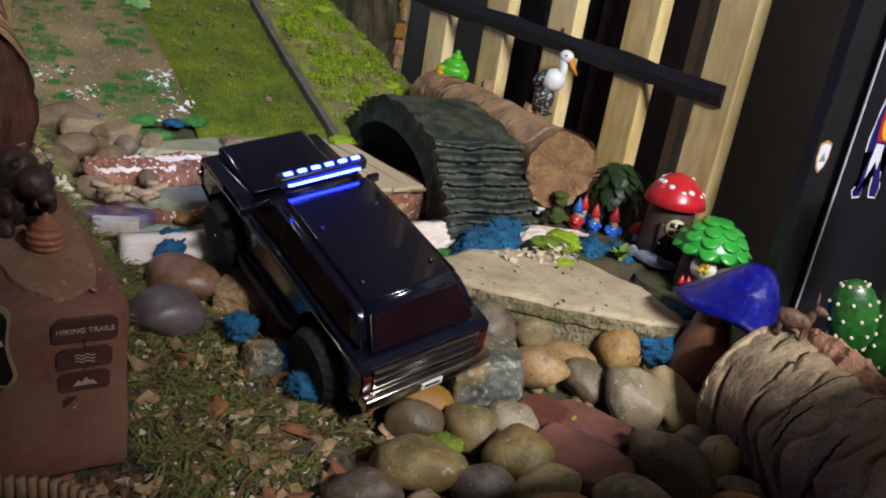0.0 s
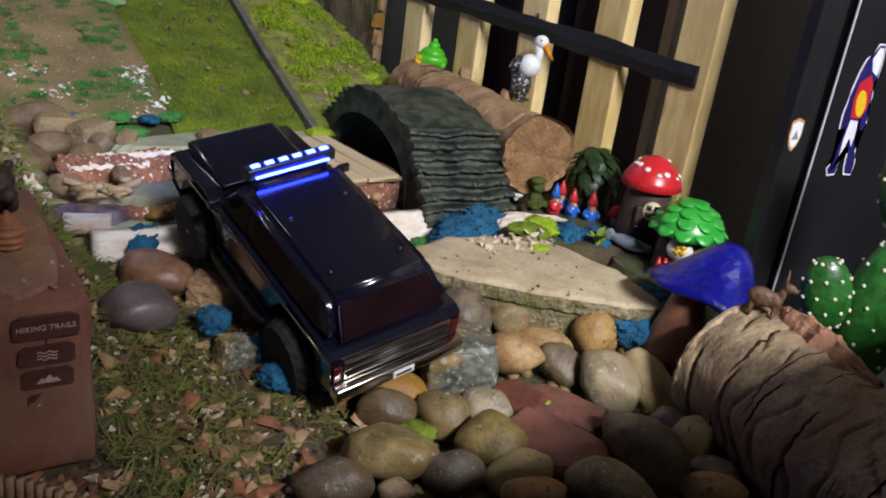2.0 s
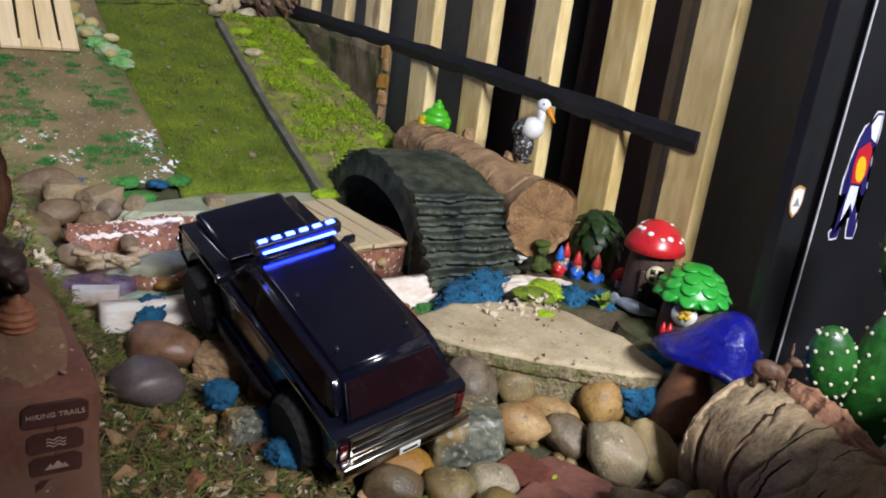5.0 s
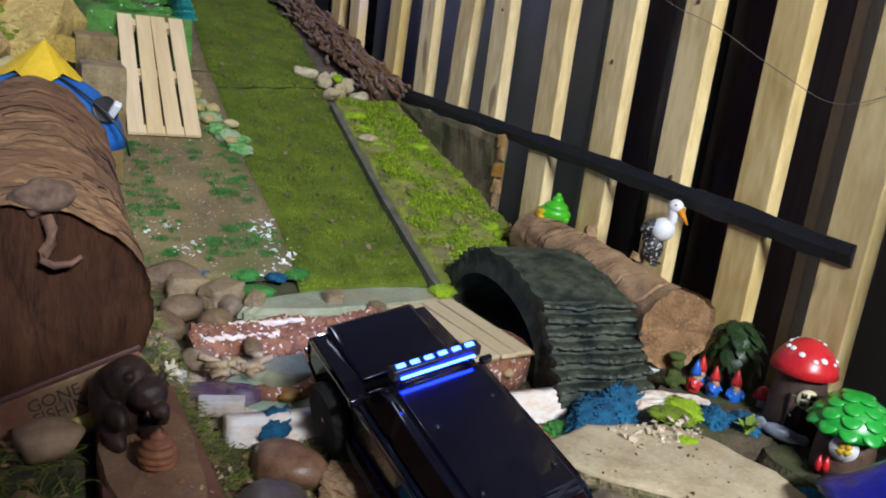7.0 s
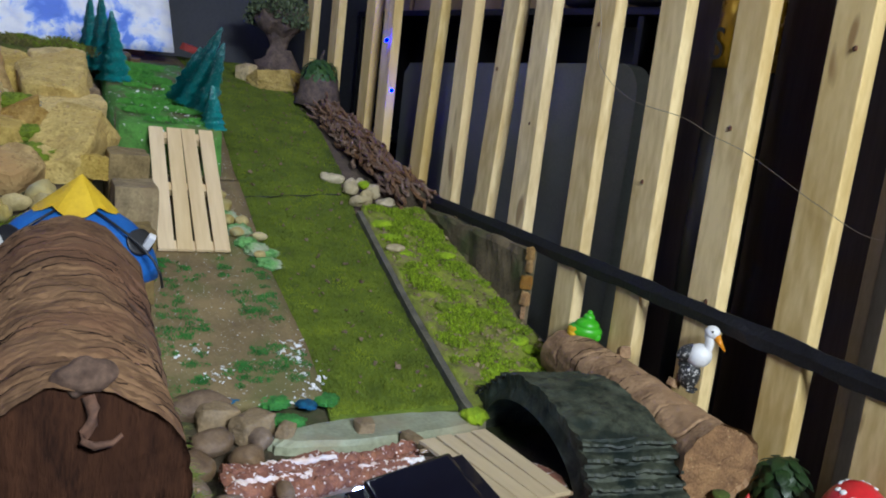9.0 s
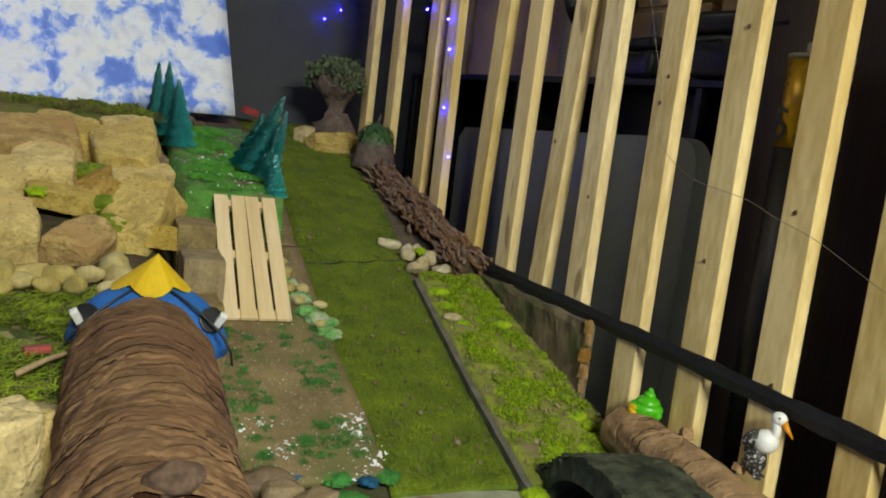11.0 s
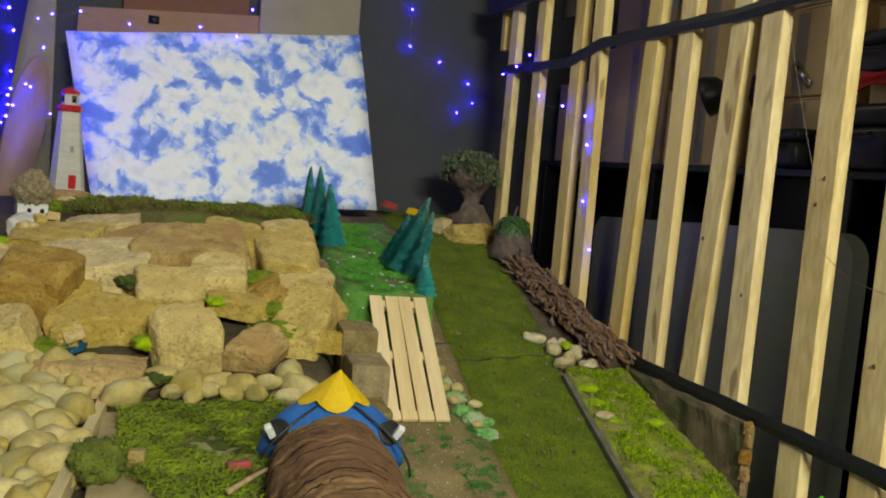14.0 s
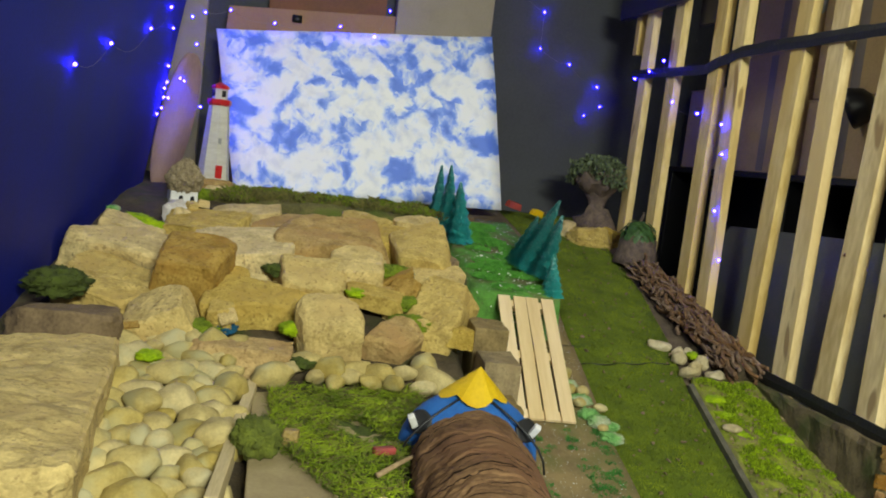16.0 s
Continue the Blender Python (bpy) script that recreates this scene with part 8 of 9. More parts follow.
build_sticks()
for k, (x, y, sx, sy, sz) in enumerate(((1.17, 3.14, 0.055, 0.026, 0.02), (1.20, 3.03, 0.035, 0.03, 0.026), (1.235, 2.98, 0.03, 0.03, 0.028), (1.27, 3.0, 0.034, 0.028, 0.028), (1.30, 2.93, 0.045, 0.032, 0.026),
                                        (1.185, 2.93, 0.024, 0.034, 0.02), (1.22, 3.08, 0.03, 0.026, 0.028), (1.25, 3.07, 0.022, 0.02, 0.02))):
    solo("white_stone", pebble_mesh(sx, sy, sz, 140 + k, 0.36), WHITE_STONE, "dirty pale stone at the end of the kerb", "stone", pose(x, y, lane_z(y) + 0.02 + 0.012 * (k % 2), 10, 5, k * 50 - 20), "kerb stones")
clump("moss_clump", LIME_MOSS, 1.245, 3.02, lane_z(3.02) + 0.05, 0.022, 0.02, 0.014, 71, "small loose cushion of green moss", "moss cushions")
solo("white_stone", pebble_mesh(0.033, 0.024, 0.014, 155, 0.1), WHITE_STONE, "flat pale grey pebble on the moss bed", "stone", pose(1.178, 2.58, lane_z(2.58) + 0.046), "kerb stones")
bm = bmesh.new()
tube(bm, [(0.80 + 0.36 * t / 16, 2.98 + 0.012 * math.sin(t * 1.1) + 0.05 * t / 16, lane_z(2.98 + 0.05 * t / 16) + 0.009) for t in range(17)], 0.0022, 6)
solo("thin_cable", bm, BLACK_PAINT, "thin black cable across the turf", "cable")
bed_spots = []
rnd = random.Random(21)
for k in range(260):
    y = rnd.uniform(1.88, 2.88)
    a, b = interp(y, BED_L) + 0.03, 1.40
    x = a + (b - a) * rnd.random()
    if noise.noise(Vector((x * 8, y * 8, 5))) > -0.2:
        bed_spots.append((x, y, lane_z(y) + 0.026, rnd.uniform(0.015, 0.04)))
tufts("bed_moss_tufts", GREEN_MOSS, bed_spots, 12000, 0.013, 0.0016, 5, 0.7, "loose green moss growing over the bed", "moss", 0.25)
tufts("bed_moss_light", LIME_MOSS, bed_spots, 17000, 0.012, 0.0016, 6, 0.7, "lighter yellow-green moss over the bed", "moss", 0.3)

BED_GRIT = mat("bed_grit", (0.34, 0.26, 0.14), (0.16, 0.12, 0.06), rough=0.9, scale=40)
litter("bed_grit", BED_GRIT, 900, 1.06, 1.41, 1.88, 2.88, 0.0065, 63, "tan grit and crumbs between the moss of the bed", 0.6, lambda x, y: x > interp(y, BED_L) + 0.012, lambda y: lane_z(y) + 0.034)
rnd = random.Random(64)
for k in range(16):
    y = rnd.uniform(1.90, 2.84)
    a = interp(y, BED_L) + 0.04
    x, q = a + (1.39 - a) * rnd.random(), rnd.uniform(0.012, 0.026)
    clump("bed_cushion", LIME_MOSS if k % 3 else GREEN_MOSS, x, y, lane_z(y) + 0.030, q * 1.5, q * 1.3, q * 0.5, 640 + k, "yellow-green cushion of moss on the bed", "bed moss cushions")
MINT_MOSS = mat("mint_flock", (0.22, 0.46, 0.14), (0.08, 0.24, 0.06), (0.42, 0.46, 0.30), rough=0.95, scale=30, fine=200, bump=0.8)
# flock and glitter on the road board
road_spots = []
for k in range(520):
    y = rnd.uniform(1.97, 2.58)
    a, b = interp(y, ROAD_L) + 0.03, interp(y, LANE_L) - 0.02
    road_spots.append((a + (b - a) * rnd.random(), y, lane_z(y) + 0.014, rnd.uniform(0.006, 0.02)))
tufts("road_flock", EMERALD_MOSS, [s for s in road_spots if noise.noise(Vector((s[0] * 8, s[1] * 7, 1))) + 0.5 * noise.noise(Vector((s[0] * 25, s[1] * 25, 4))) + 0.25 * abs(s[0] - 0.55) / 0.2 > 0.10], 8500, 0.007, 0.0012, 8, 0.8, "emerald flock scattered on the board road", "moss", 0.1)
VERGE = [(3.0, 0.765), (3.4, 0.825), (4.1, 0.935), (4.5, 0.98)]
bm = bmesh.new()
rows = []
for j in range(31):
    y = 3.15 + 1.23 * j / 30
    z, xl, xr = interp(y, VERGE), interp(y, ROAD_L) - 0.03, interp(y, [(3.03, 0.74), (3.5, 0.80), (4.1, 0.84), (4.5, 0.86)])
    rows.append([bm.verts.new((xl, y, z - 0.25))] + [bm.verts.new((xl + (xr - xl) * i / 12, y, z + 0.008 * noise.noise(Vector((i * 0.4, y * 7, 0))))) for i in range(13)] + [bm.verts.new((xr + 0.01, y, z - 0.25))])
for a, b in zip(rows, rows[1:]):
    for i in range(14):
        bm.faces.new((a[i], a[i + 1], b[i + 1], b[i]))
bm.faces.new(rows[0])
bm.faces.new(list(reversed(rows[-1])))
bmesh.ops.recalc_face_normals(bm, faces=bm.faces)
solo("verge", bm, mat("verge_flock", (0.11, 0.32, 0.05), (0.05, 0.13, 0.02), (0.13, 0.11, 0.05), rough=0.95, scale=14, fine=150, bump=0.9, speck=(0.7, 0.7, 0.66), speck_scale=60, speck_cut=0.68),
     "raised verge covered in patchy emerald flock and white flakes", "verge", kind="structure")
far_spots = [(0.50 + 0.25 * rnd.random(), 3.21 + 1.0 * rnd.random(), 0, 0.06) for k in range(44)]
VERGE_GREEN = mat("verge_fibre", (0.13, 0.42, 0.06), (0.05, 0.20, 0.03), rough=0.95, scale=20, bump=0)
litter("verge_flakes", WHITE_PAINT, 80, 0.50, 0.76, 3.19, 3.75, 0.006, 18, "few white flakes scattered over the verge", 0.4, lambda x, y: noise.noise(Vector((x * 9, y * 9, 6))) > 0.0, lambda y: interp(y, VERGE) + 0.016)
tufts("verge_flock", VERGE_GREEN, [(x, y, interp(y, VERGE), r) for x, y, z, r in far_spots], 12000, 0.016, 0.0018, 9, 0.8, "thick emerald flock under the bottle-brush trees", "moss", 0.12)
litter("white_flakes", WHITE_PAINT, 330, 0.41, 0.74, 1.92, 2.17, 0.0068, 17, "white flakes and glitter on the board road", 0.4, lambda x, y: noise.noise(Vector((x * 12, y * 12, 3))) > 0.12, lambda y: lane_z(y) + 0.014)
for k, (x, y, s) in enumerate(((0.715, 2.73, 0.034), (0.74, 2.62, 0.036), (0.70, 2.82, 0.03), (0.755, 2.54, 0.03), (0.77, 2.60, 0.024), (0.72, 2.66, 0.03))):
    clump("moss_clump", MINT_MOSS, x, y, lane_z(y) + 0.018, s, s * 1.25, s * 0.6, 81 + k, "cushion of emerald moss beside the ramp", "moss cushions")
for k, (x, y, s) in enumerate(((0.70, 2.87, 0.034), (0.735, 2.77, 0.03), (0.70, 2.95, 0.034), (0.765, 2.68, 0.024), (0.70, 3.06, 0.03), (0.69, 2.78, 0.028), (0.735, 2.57, 0.02), (0.70, 2.70, 0.026))):
    solo("white_stone", pebble_mesh(s, s * 0.8, s * 0.6, 160 + k, 0.15), PEBBLE_WHITE, "pale stone beside the ramp", "stone", pose(x, y, lane_z(y) + 0.03, 0, 0, k * 60), "ramp stones")

BLOCK_TAN = mat("tan_block", (0.33, 0.245, 0.115), (0.15, 0.108, 0.048), (0.24, 0.165, 0.075), rough=0.95, scale=18, fine=120, bump=0.9, dist=0.008, rand=0.15)
# retaining blocks between rocks and road
for k, (x, y, z, sx, sy, sz) in enumerate(((0.385, 2.60, 0.585, 0.055, 0.085, 0.10), (0.395, 2.80, 0.645, 0.055, 0.085, 0.10), (0.36, 3.38, 0.80, 0.02, 0.2, 0.09), (0.355, 2.42, 0.51, 0.05, 0.08, 0.09))):
    bm = bmesh.new()
    box(bm, -sx, sx, -sy, sy, -sz, sz, 0.006)
    bmesh.ops.subdivide_edges(bm, edges=list(bm.edges), cuts=3, use_grid_fill=True)
    rough_up(bm, 0.006, 25, k)
    solo("retaining_block", bm, BLOCK_TAN if k != 2 else GREY_BARK, "weathered brown concrete block holding the bank", "block", pose(x, y, z, 0, 0, -4), "retaining blocks", smooth=False)


# ---- bottle-brush trees ----
TEAL = mat("teal_bristle", (0.045, 0.55, 0.52), (0.02, 0.30, 0.30), rough=0.6, scale=60, bump=0)
FROST = mat("frost_flake", (0.50, 0.84, 0.82), (0.24, 0.62, 0.60), rough=0.4, scale=60, bump=0)


def brush_tree(x, y, z, h, r, lean, rz, seed, label):
    tree = thing("bottle_brush_tree", label, "model tree", pose(x, y, z, 0, lean, rz), "bottle-brush trees")
    rnd = random.Random(seed)
    bm = bmesh.new()
    tube(bm, [(0, 0, 0), (0, 0, h * 0.5), (0, 0, h)], 0.004, 6, 0.4)
    part("trunk", bm, DRY_STICK, tree)
    verts, faces, tips, flakes = [], [], [], []
    n = 4200
    for k in range(n):
        t = (k + rnd.random()) / n
        zz = h * (0.06 + 0.94 * t)
        rad = r * (1 - t) ** 0.8 * rnd.uniform(0.75, 1.08) * (1 + 0.12 * math.sin(t * 40)) + 0.003
        a = k * 2.39996 + rnd.uniform(-0.2, 0.2)
        c, s, i, w = math.cos(a), math.sin(a), len(verts), 0.0021
        verts += [(-s * w, c * w, zz - 0.2 * w), (s * w, -c * w, zz), (rad * c + s * w, rad * s - c * w, zz - rad * 0.25), (rad * c - s * w, rad * s + c * w, zz - rad * 0.25 + 0.001)]
        faces.append((i, i + 1, i + 2, i + 3))
        if rnd.random() < 0.16:
            i, u = len(tips), rnd.uniform(0.0009, 0.0022)
            tips += [(rad * c + s * u, rad * s - c * u, zz - rad * 0.25), (rad * c - s * u, rad * s + c * u, zz - rad * 0.25), (rad * 1.03 * c, rad * 1.03 * s, zz - rad * 0.25 + 1.6 * u)]
            flakes.append((i, i + 1, i + 2))
    for name, stuff, vs, fs in (("bristles", TEAL, verts, faces), ("frost", FROST, tips, flakes)):
        data = bpy.data.meshes.new(name)
        data.from_pydata(vs, [], fs)
        data.materials.append(stuff)
        ob = new(name, data)
        ob.parent = tree


brush_tree(0.425, 4.02, 0.92, 0.30, 0.045, 0, 0, 1, "tall teal frosted bottle-brush tree beside the rocks")
brush_tree(0.47, 3.97, 0.915, 0.31, 0.052, -2, 0, 2, "tall teal frosted bottle-brush tree beside the rocks")
brush_tree(0.50, 3.84, 0.89, 0.27, 0.062, -4, 0, 3, "stout teal frosted bottle-brush tree beside the rocks")
brush_tree(0.69, 3.48, 0.835, 0.33, 0.062, 23, 0, 4, "teal frosted bottle-brush tree leaning over the turf")
brush_tree(0.735, 3.38, 0.825, 0.27, 0.055, 16, 10, 5, "teal frosted bottle-brush tree leaning over the turf")
brush_tree(0.735, 3.20, 0.785, 0.15, 0.042, -3, 0, 6, "short teal frosted bottle-brush tree beside the ramp")
brush_tree(0.70, 3.58, 0.85, 0.22, 0.05, 18, 0, 7, "teal frosted bottle-brush tree leaning over the turf")

# ---- moss plot, pale pebbles ----
bm = bmesh.new()
box(bm, -0.325, 0.12, 1.72, 2.50, 0.53, 0.578, 0.004)
solo("plot_board", bm, mat("pale_board", (0.40, 0.32, 0.17), (0.30, 0.23, 0.12), rough=0.8, scale=9), "pale board under the plot of moss", "board", smooth=False)

bm = bmesh.new()
box(bm, -0.013, 0.013, 0.0, 0.80, 0.0, 0.05, 0.003)
solo("edge_batten", bm, mat("pale_batten", (0.66, 0.54, 0.30), (0.46, 0.36, 0.19), rough=0.75, scale=12, stretch=(2, 0.2, 2)), "thin pale wooden batten along the moss plot", "batten", pose(-0.385, 1.70, 0.552, 0, 0, -4.2), smooth=False)


def plot_place(rnd):
    while True:
        x, y = rnd.uniform(-0.285, 0.13), rnd.uniform(1.74, 2.49)
        if noise.noise(Vector((x * 6, y * 6, 9))) > -0.35 and (x + 0.27) / 0.0158 + 0.5 * (y - 1.76) / 0.018 > 7.5:
            return x, y, 0.578 + 0.022 * (1 + noise.noise(Vector((x * 9, y * 9, 4)))) * rnd.random()


bm = bmesh.new()
rows = []
for j in range(41):
    rows.append([bm.verts.new((-0.27 + 0.38 * i / 24, 1.76 + 0.72 * j / 40, 0.58 + 0.016 * noise.noise(Vector((i * 0.4, j * 0.4, 0))))) for i in range(25)])
for j, (a, b) in enumerate(zip(rows, rows[1:])):
    for i in range(24):
        if i + 0.5 * j > 8:
            bm.faces.new((a[i], a[i + 1], b[i + 1], b[i]))
bmesh.ops.delete(bm, geom=[v for v in bm.verts if not v.link_faces], context="VERTS")
solo("plot_moss", bm, DARK_MOSS, "dark mat of moss on the board", "moss", kind="stuff")
PLOT_MOSS = mat("plot_moss_green", (0.30, 0.40, 0.015), (0.10, 0.16, 0.008), rough=0.9, scale=9, fine=60, bump=0)
strands("plot_moss_strands", PLOT_MOSS, 9000, plot_place, 0.036, 0.0013, 31, "tangled bright green moss strands on the plot")
strands("plot_moss_dry", HAY_MOSS, 3000, plot_place, 0.04, 0.0013, 32, "drier olive moss strands on the plot")
clump("moss_ball", mat("olive_moss", (0.14, 0.17, 0.02), (0.06, 0.075, 0.010), rough=0.95, scale=30, fine=200, bump=0.8), -0.31, 1.99, 0.615, 0.052, 0.05, 0.045, 33, "round ball of olive green moss on the pebbles")
solo("tan_cube", crag_mesh(0.02, 0.017, 0.017, 240, 20, 0.03), STONE_YELLOW, "small blocky yellow stone on the moss", "stone", pose(-0.235, 2.04, 0.606), smooth=False)
for k, (x, y, z, sx, sy, sz) in enumerate(((-0.27, 1.65, 0.525, 0.11, 0.085, 0.085), (-0.10, 1.65, 0.525, 0.09, 0.075, 0.085), (-0.01, 1.66, 0.52, 0.05, 0.06, 0.075), (-0.42, 1.60, 0.51, 0.09, 0.08, 0.08))):
    solo("rock", crag_mesh(sx, sy, sz, 820 + k, 5, 0.05), SANDSTONE, "broken tan sandstone block before the moss plot", "rock", pose(x, y, z, 6, -5, 30 * k), "sandstone blocks", smooth=False)
bm = bmesh.new()
tube(bm, [(-0.07, 1.80, 0.615), (-0.02, 1.84, 0.628), (0.02, 1.90, 0.622), (0.06, 1.93, 0.63)], 0.006, 8, 0.5)
solo("bare_twig", bm, DRY_STICK, "forked pale twig lying on the moss", "twig")
PEBBLES = [(-0.58, 2.23, 0.08, 0.12, 20), (-0.505, 2.24, 0.09, 0.09, 0), (-0.445, 2.15, 0.08, 0.08, 30), (-0.545, 1.92, 0.095, 0.07, 0), (-0.44, 2.01, 0.05, 0.05, 0), (-0.515, 2.03, 0.06, 0.06, 0),
           (-0.60, 2.05, 0.05, 0.085, 0), (-0.42, 1.88, 0.06, 0.05, 0), (-0.54, 2.44, 0.13, 0.075, -10), (-0.50, 2.49, 0.06, 0.06, 0), (-0.38, 2.37, 0.075, 0.09, 30), (-0.228, 2.525, 0.048, 0.06, 0),
           (0.156, 2.58, 0.068, 0.075, 0), (0.092, 2.53, 0.065, 0.05, 0), (0.023, 2.53, 0.08, 0.064, 0), (-0.063, 2.50, 0.063, 0.05, 0)]
for k, (x, y, w, d, rz) in enumerate(PEBBLES):
    h = 0.42 * min(w, d)
    solo("pale_pebble", pebble_mesh(w * 0.60, d * 0.60, h * 1.05, 170 + k, 0.2), PEBBLE_WHITE, "smooth pale yellowish pebble beside the moss plot", "pebble", pose(x, y, ground_z(x, y) + 0.035 + h * 0.3, 0, 0, rz),
         "pale pebbles")
rnd = random.Random(33)
taken = [(x, y, 0.5 * (w + d) / 2) for x, y, w, d, rz in PEBBLES]
spots = []
for k in range(4000):
    x, y = (rnd.uniform(-0.68, -0.37), rnd.uniform(1.66, 2.66)) if k % 4 else (rnd.uniform(-0.28, 0.22), rnd.uniform(2.49, 2.56))
    w = rnd.uniform(0.06, 0.125)
    if all(math.hypot(x - a, y - b) > 0.62 * (w / 2 + r) for a, b, r in taken):
        taken.append((x, y, w / 2))
        spots.append((x, y, w))
for k, (x, y, w) in enumerate(spots):
    solo("pale_pebble", pebble_mesh(w * 0.70, w * rnd.uniform(0.36, 0.5), w * rnd.uniform(0.34, 0.46), 400 + k, 0.2), PEBBLE_WHITE, "smooth pale yellowish pebble beside the moss plot", "pebble",
         pose(x, y, ground_z(x, y) + 0.022 + 0.016 * rnd.random(), rnd.uniform(-25, 25), rnd.uniform(-28, 28), rnd.uniform(0, 180)), "pale pebbles")
solo("grey_boulder", crag_mesh(0.15, 0.085, 0.062, 260, 26, 0.05), mat("grey_brown_boulder", (0.23, 0.16, 0.085), (0.11, 0.072, 0.04), rough=0.9, scale=14, fine=110, bump=0.7),
     "rounded grey-brown boulder among the blocks", "rock", pose(-0.84, 2.60, 0.68, 0, 0, -6), "sandstone blocks", smooth=True)
for k, (x, y, z, s, stuff) in enumerate(((-0.90, 2.78, 0.75, 0.07, DARK_MOSS), (-0.50, 2.70, 0.66, 0.05, GREEN_MOSS), (-0.43, 2.72, 0.665, 0.03, BLUE_MOSS), (0.13, 3.14, 0.80, 0.06, GREEN_MOSS),
                                         (0.19, 3.10, 0.80, 0.035, BLUE_MOSS), (-0.22, 2.70, 0.68, 0.035, LIME_MOSS), (0.14, 2.80, 0.70, 0.05, GREEN_MOSS), (0.15, 2.92, 0.745, 0.04, GREEN_MOSS),
                                         (-0.20, 2.55, 0.62, 0.03, DARK_MOSS), (-0.60, 2.48, 0.63, 0.025, LIME_MOSS), (-0.03, 2.90, 0.77, 0.025, LIME_MOSS), (-0.28, 3.05, 0.80, 0.035, DARK_MOSS))):
    clump("moss_clump", stuff, x, y, z + 0.022, s * 1.45, s * 1.25, s * 0.6, 100 + k, "cushion of moss wedged between the rocks", "moss cushions")

# mossy ridge under the sky print
ridge = []
for k in range(70):
    t = k / 69
    ridge.append((-0.55 + 0.95 * t + rnd.uniform(-0.02, 0.02), 4.12 + rnd.uniform(-0.14, 0.16), 0.965 + 0.02 * rnd.random(), rnd.uniform(0.05, 0.09)))
bm = bmesh.new()
patch(bm, -0.10, 4.15, 0.60, 0.22, 0.90, 0.985, 41, 0.08, 0, 60, 0.02, 0.9)
solo("moss_ridge", bm, mat("dry_ridge_moss", (0.17, 0.15, 0.05), (0.06, 0.055, 0.018), (0.10, 0.13, 0.02), rough=0.95, scale=16, fine=150, bump=0.9, dist=0.01), "low bank of dark moss in front of the sky print", "moss bank", kind="stuff")
tufts("ridge_moss", HAY_MOSS, ridge, 9000, 0.03, 0.0022, 11, 0.9, "tufts of olive moss along the bank", "moss", 0.3)
tufts("ridge_moss_green", GREEN_MOSS, ridge[::2], 5000, 0.026, 0.0022, 12, 0.9, "tufts of green moss along the bank", "moss", 0.4)
for k, (x, y, z, sx, sy, sz) in enumerate(((0.55, 4.25, 0.935, 0.05, 0.03, 0.012), (0.62, 4.30, 0.94, 0.06, 0.03, 0.014), (0.58, 4.28, 0.96, 0.05, 0.03, 0.012), (0.66, 4.36, 0.965, 0.06, 0.03, 0.014),
                                           (0.60, 4.32, 0.99, 0.05, 0.03, 0.012))):
    solo("flat_rock", crag_mesh(sx, sy, sz, 270 + k, 14, 0.05), BROWN_ROCK, "thin flat brown rock stacked by the print", "rock", pose(x, y, z, 0, 0, k * 25), "stacked flat rocks", smooth=False)
solo("red_brick_piece", crag_mesh(0.08, 0.04, 0.022, 280, 16, 0.05), mat("dull_red_stone", (0.16, 0.05, 0.045), (0.09, 0.03, 0.028), rough=0.8), "dull red stone lying on the moss bank", "rock",
     pose(-0.33, 4.27, 1.0), smooth=False)


solo("lighthouse_rock", crag_mesh(0.13, 0.10, 0.028, 290, 8, 0.08), SANDSTONE_RED, "low tan rock under the lighthouse", "rock", pose(-0.60, 4.25, 1.01, 0, 0, 20), smooth=False)

# ---- lighthouse and cottage ----
def build_lighthouse():
    house = thing("model_lighthouse", "white octagonal model lighthouse with red gallery, roof and door", "model lighthouse", pose(-0.59, 4.28, 1.03, 0, 0, 12) @ Matrix.Scale(0.95, 4))
    white = mat("aged_white_wood", (0.62, 0.60, 0.54), (0.50, 0.47, 0.40), rough=0.7, scale=12, fine=90, stretch=(1, 1, 4), bump=0.3)
    bm = bmesh.new()
    lathe(bm, [(0.078, 0), (0.076, 0.02), (0.048, 0.36)], 8)
    part("tower", bm, white, house, smooth=False)
    bm = bmesh.new()
    lathe(bm, [(0.046, 0.355), (0.058, 0.365), (0.058, 0.385), (0.05, 0.388)], 8)
    part("gallery", bm, RED_PAINT, house, "red gallery", smooth=False)
    bm = bmesh.new()
    lathe(bm, [(0.036, 0.388), (0.036, 0.44)], 8)
    lantern = part("lantern_room", bm, white, house, smooth=False)
    for k in range(4):
        bm = bmesh.new()
        box(bm, -0.010, 0.010, -0.001, 0.001, 0, 0.03)
        part("pane", bm, BLACK_PAINT, lantern, m=pose(0, 0, 0, 0, 0, 22.5 + 90 * k) @ pose(0, -0.0345, 0.4))
    bm = bmesh.new()
    lathe(bm, [(0.042, 0.438), (0.042, 0.452), (0.02, 0.462), (0.004, 0.47)], 8)
    part("roof", bm, RED_PAINT, house, "red roof", smooth=False)
    bm = bmesh.new()
    box(bm, -0.016, 0.016, -0.003, 0.003, 0, 0.062, 0.001)
    part("door", bm, RED_PAINT, house, "red door", smooth=False, m=pose(0.012, -0.072, 0.012, 4.5, 0, 5))
    bm = bmesh.new()
    box(bm, -0.008, 0.008, -0.002, 0.002, 0, 0.028)
    part("window", bm, plain("grey_window", (0.3, 0.3, 0.3), 0.4), house, smooth=False, m=pose(0.008, -0.059, 0.175, 4.5, 0, 5))


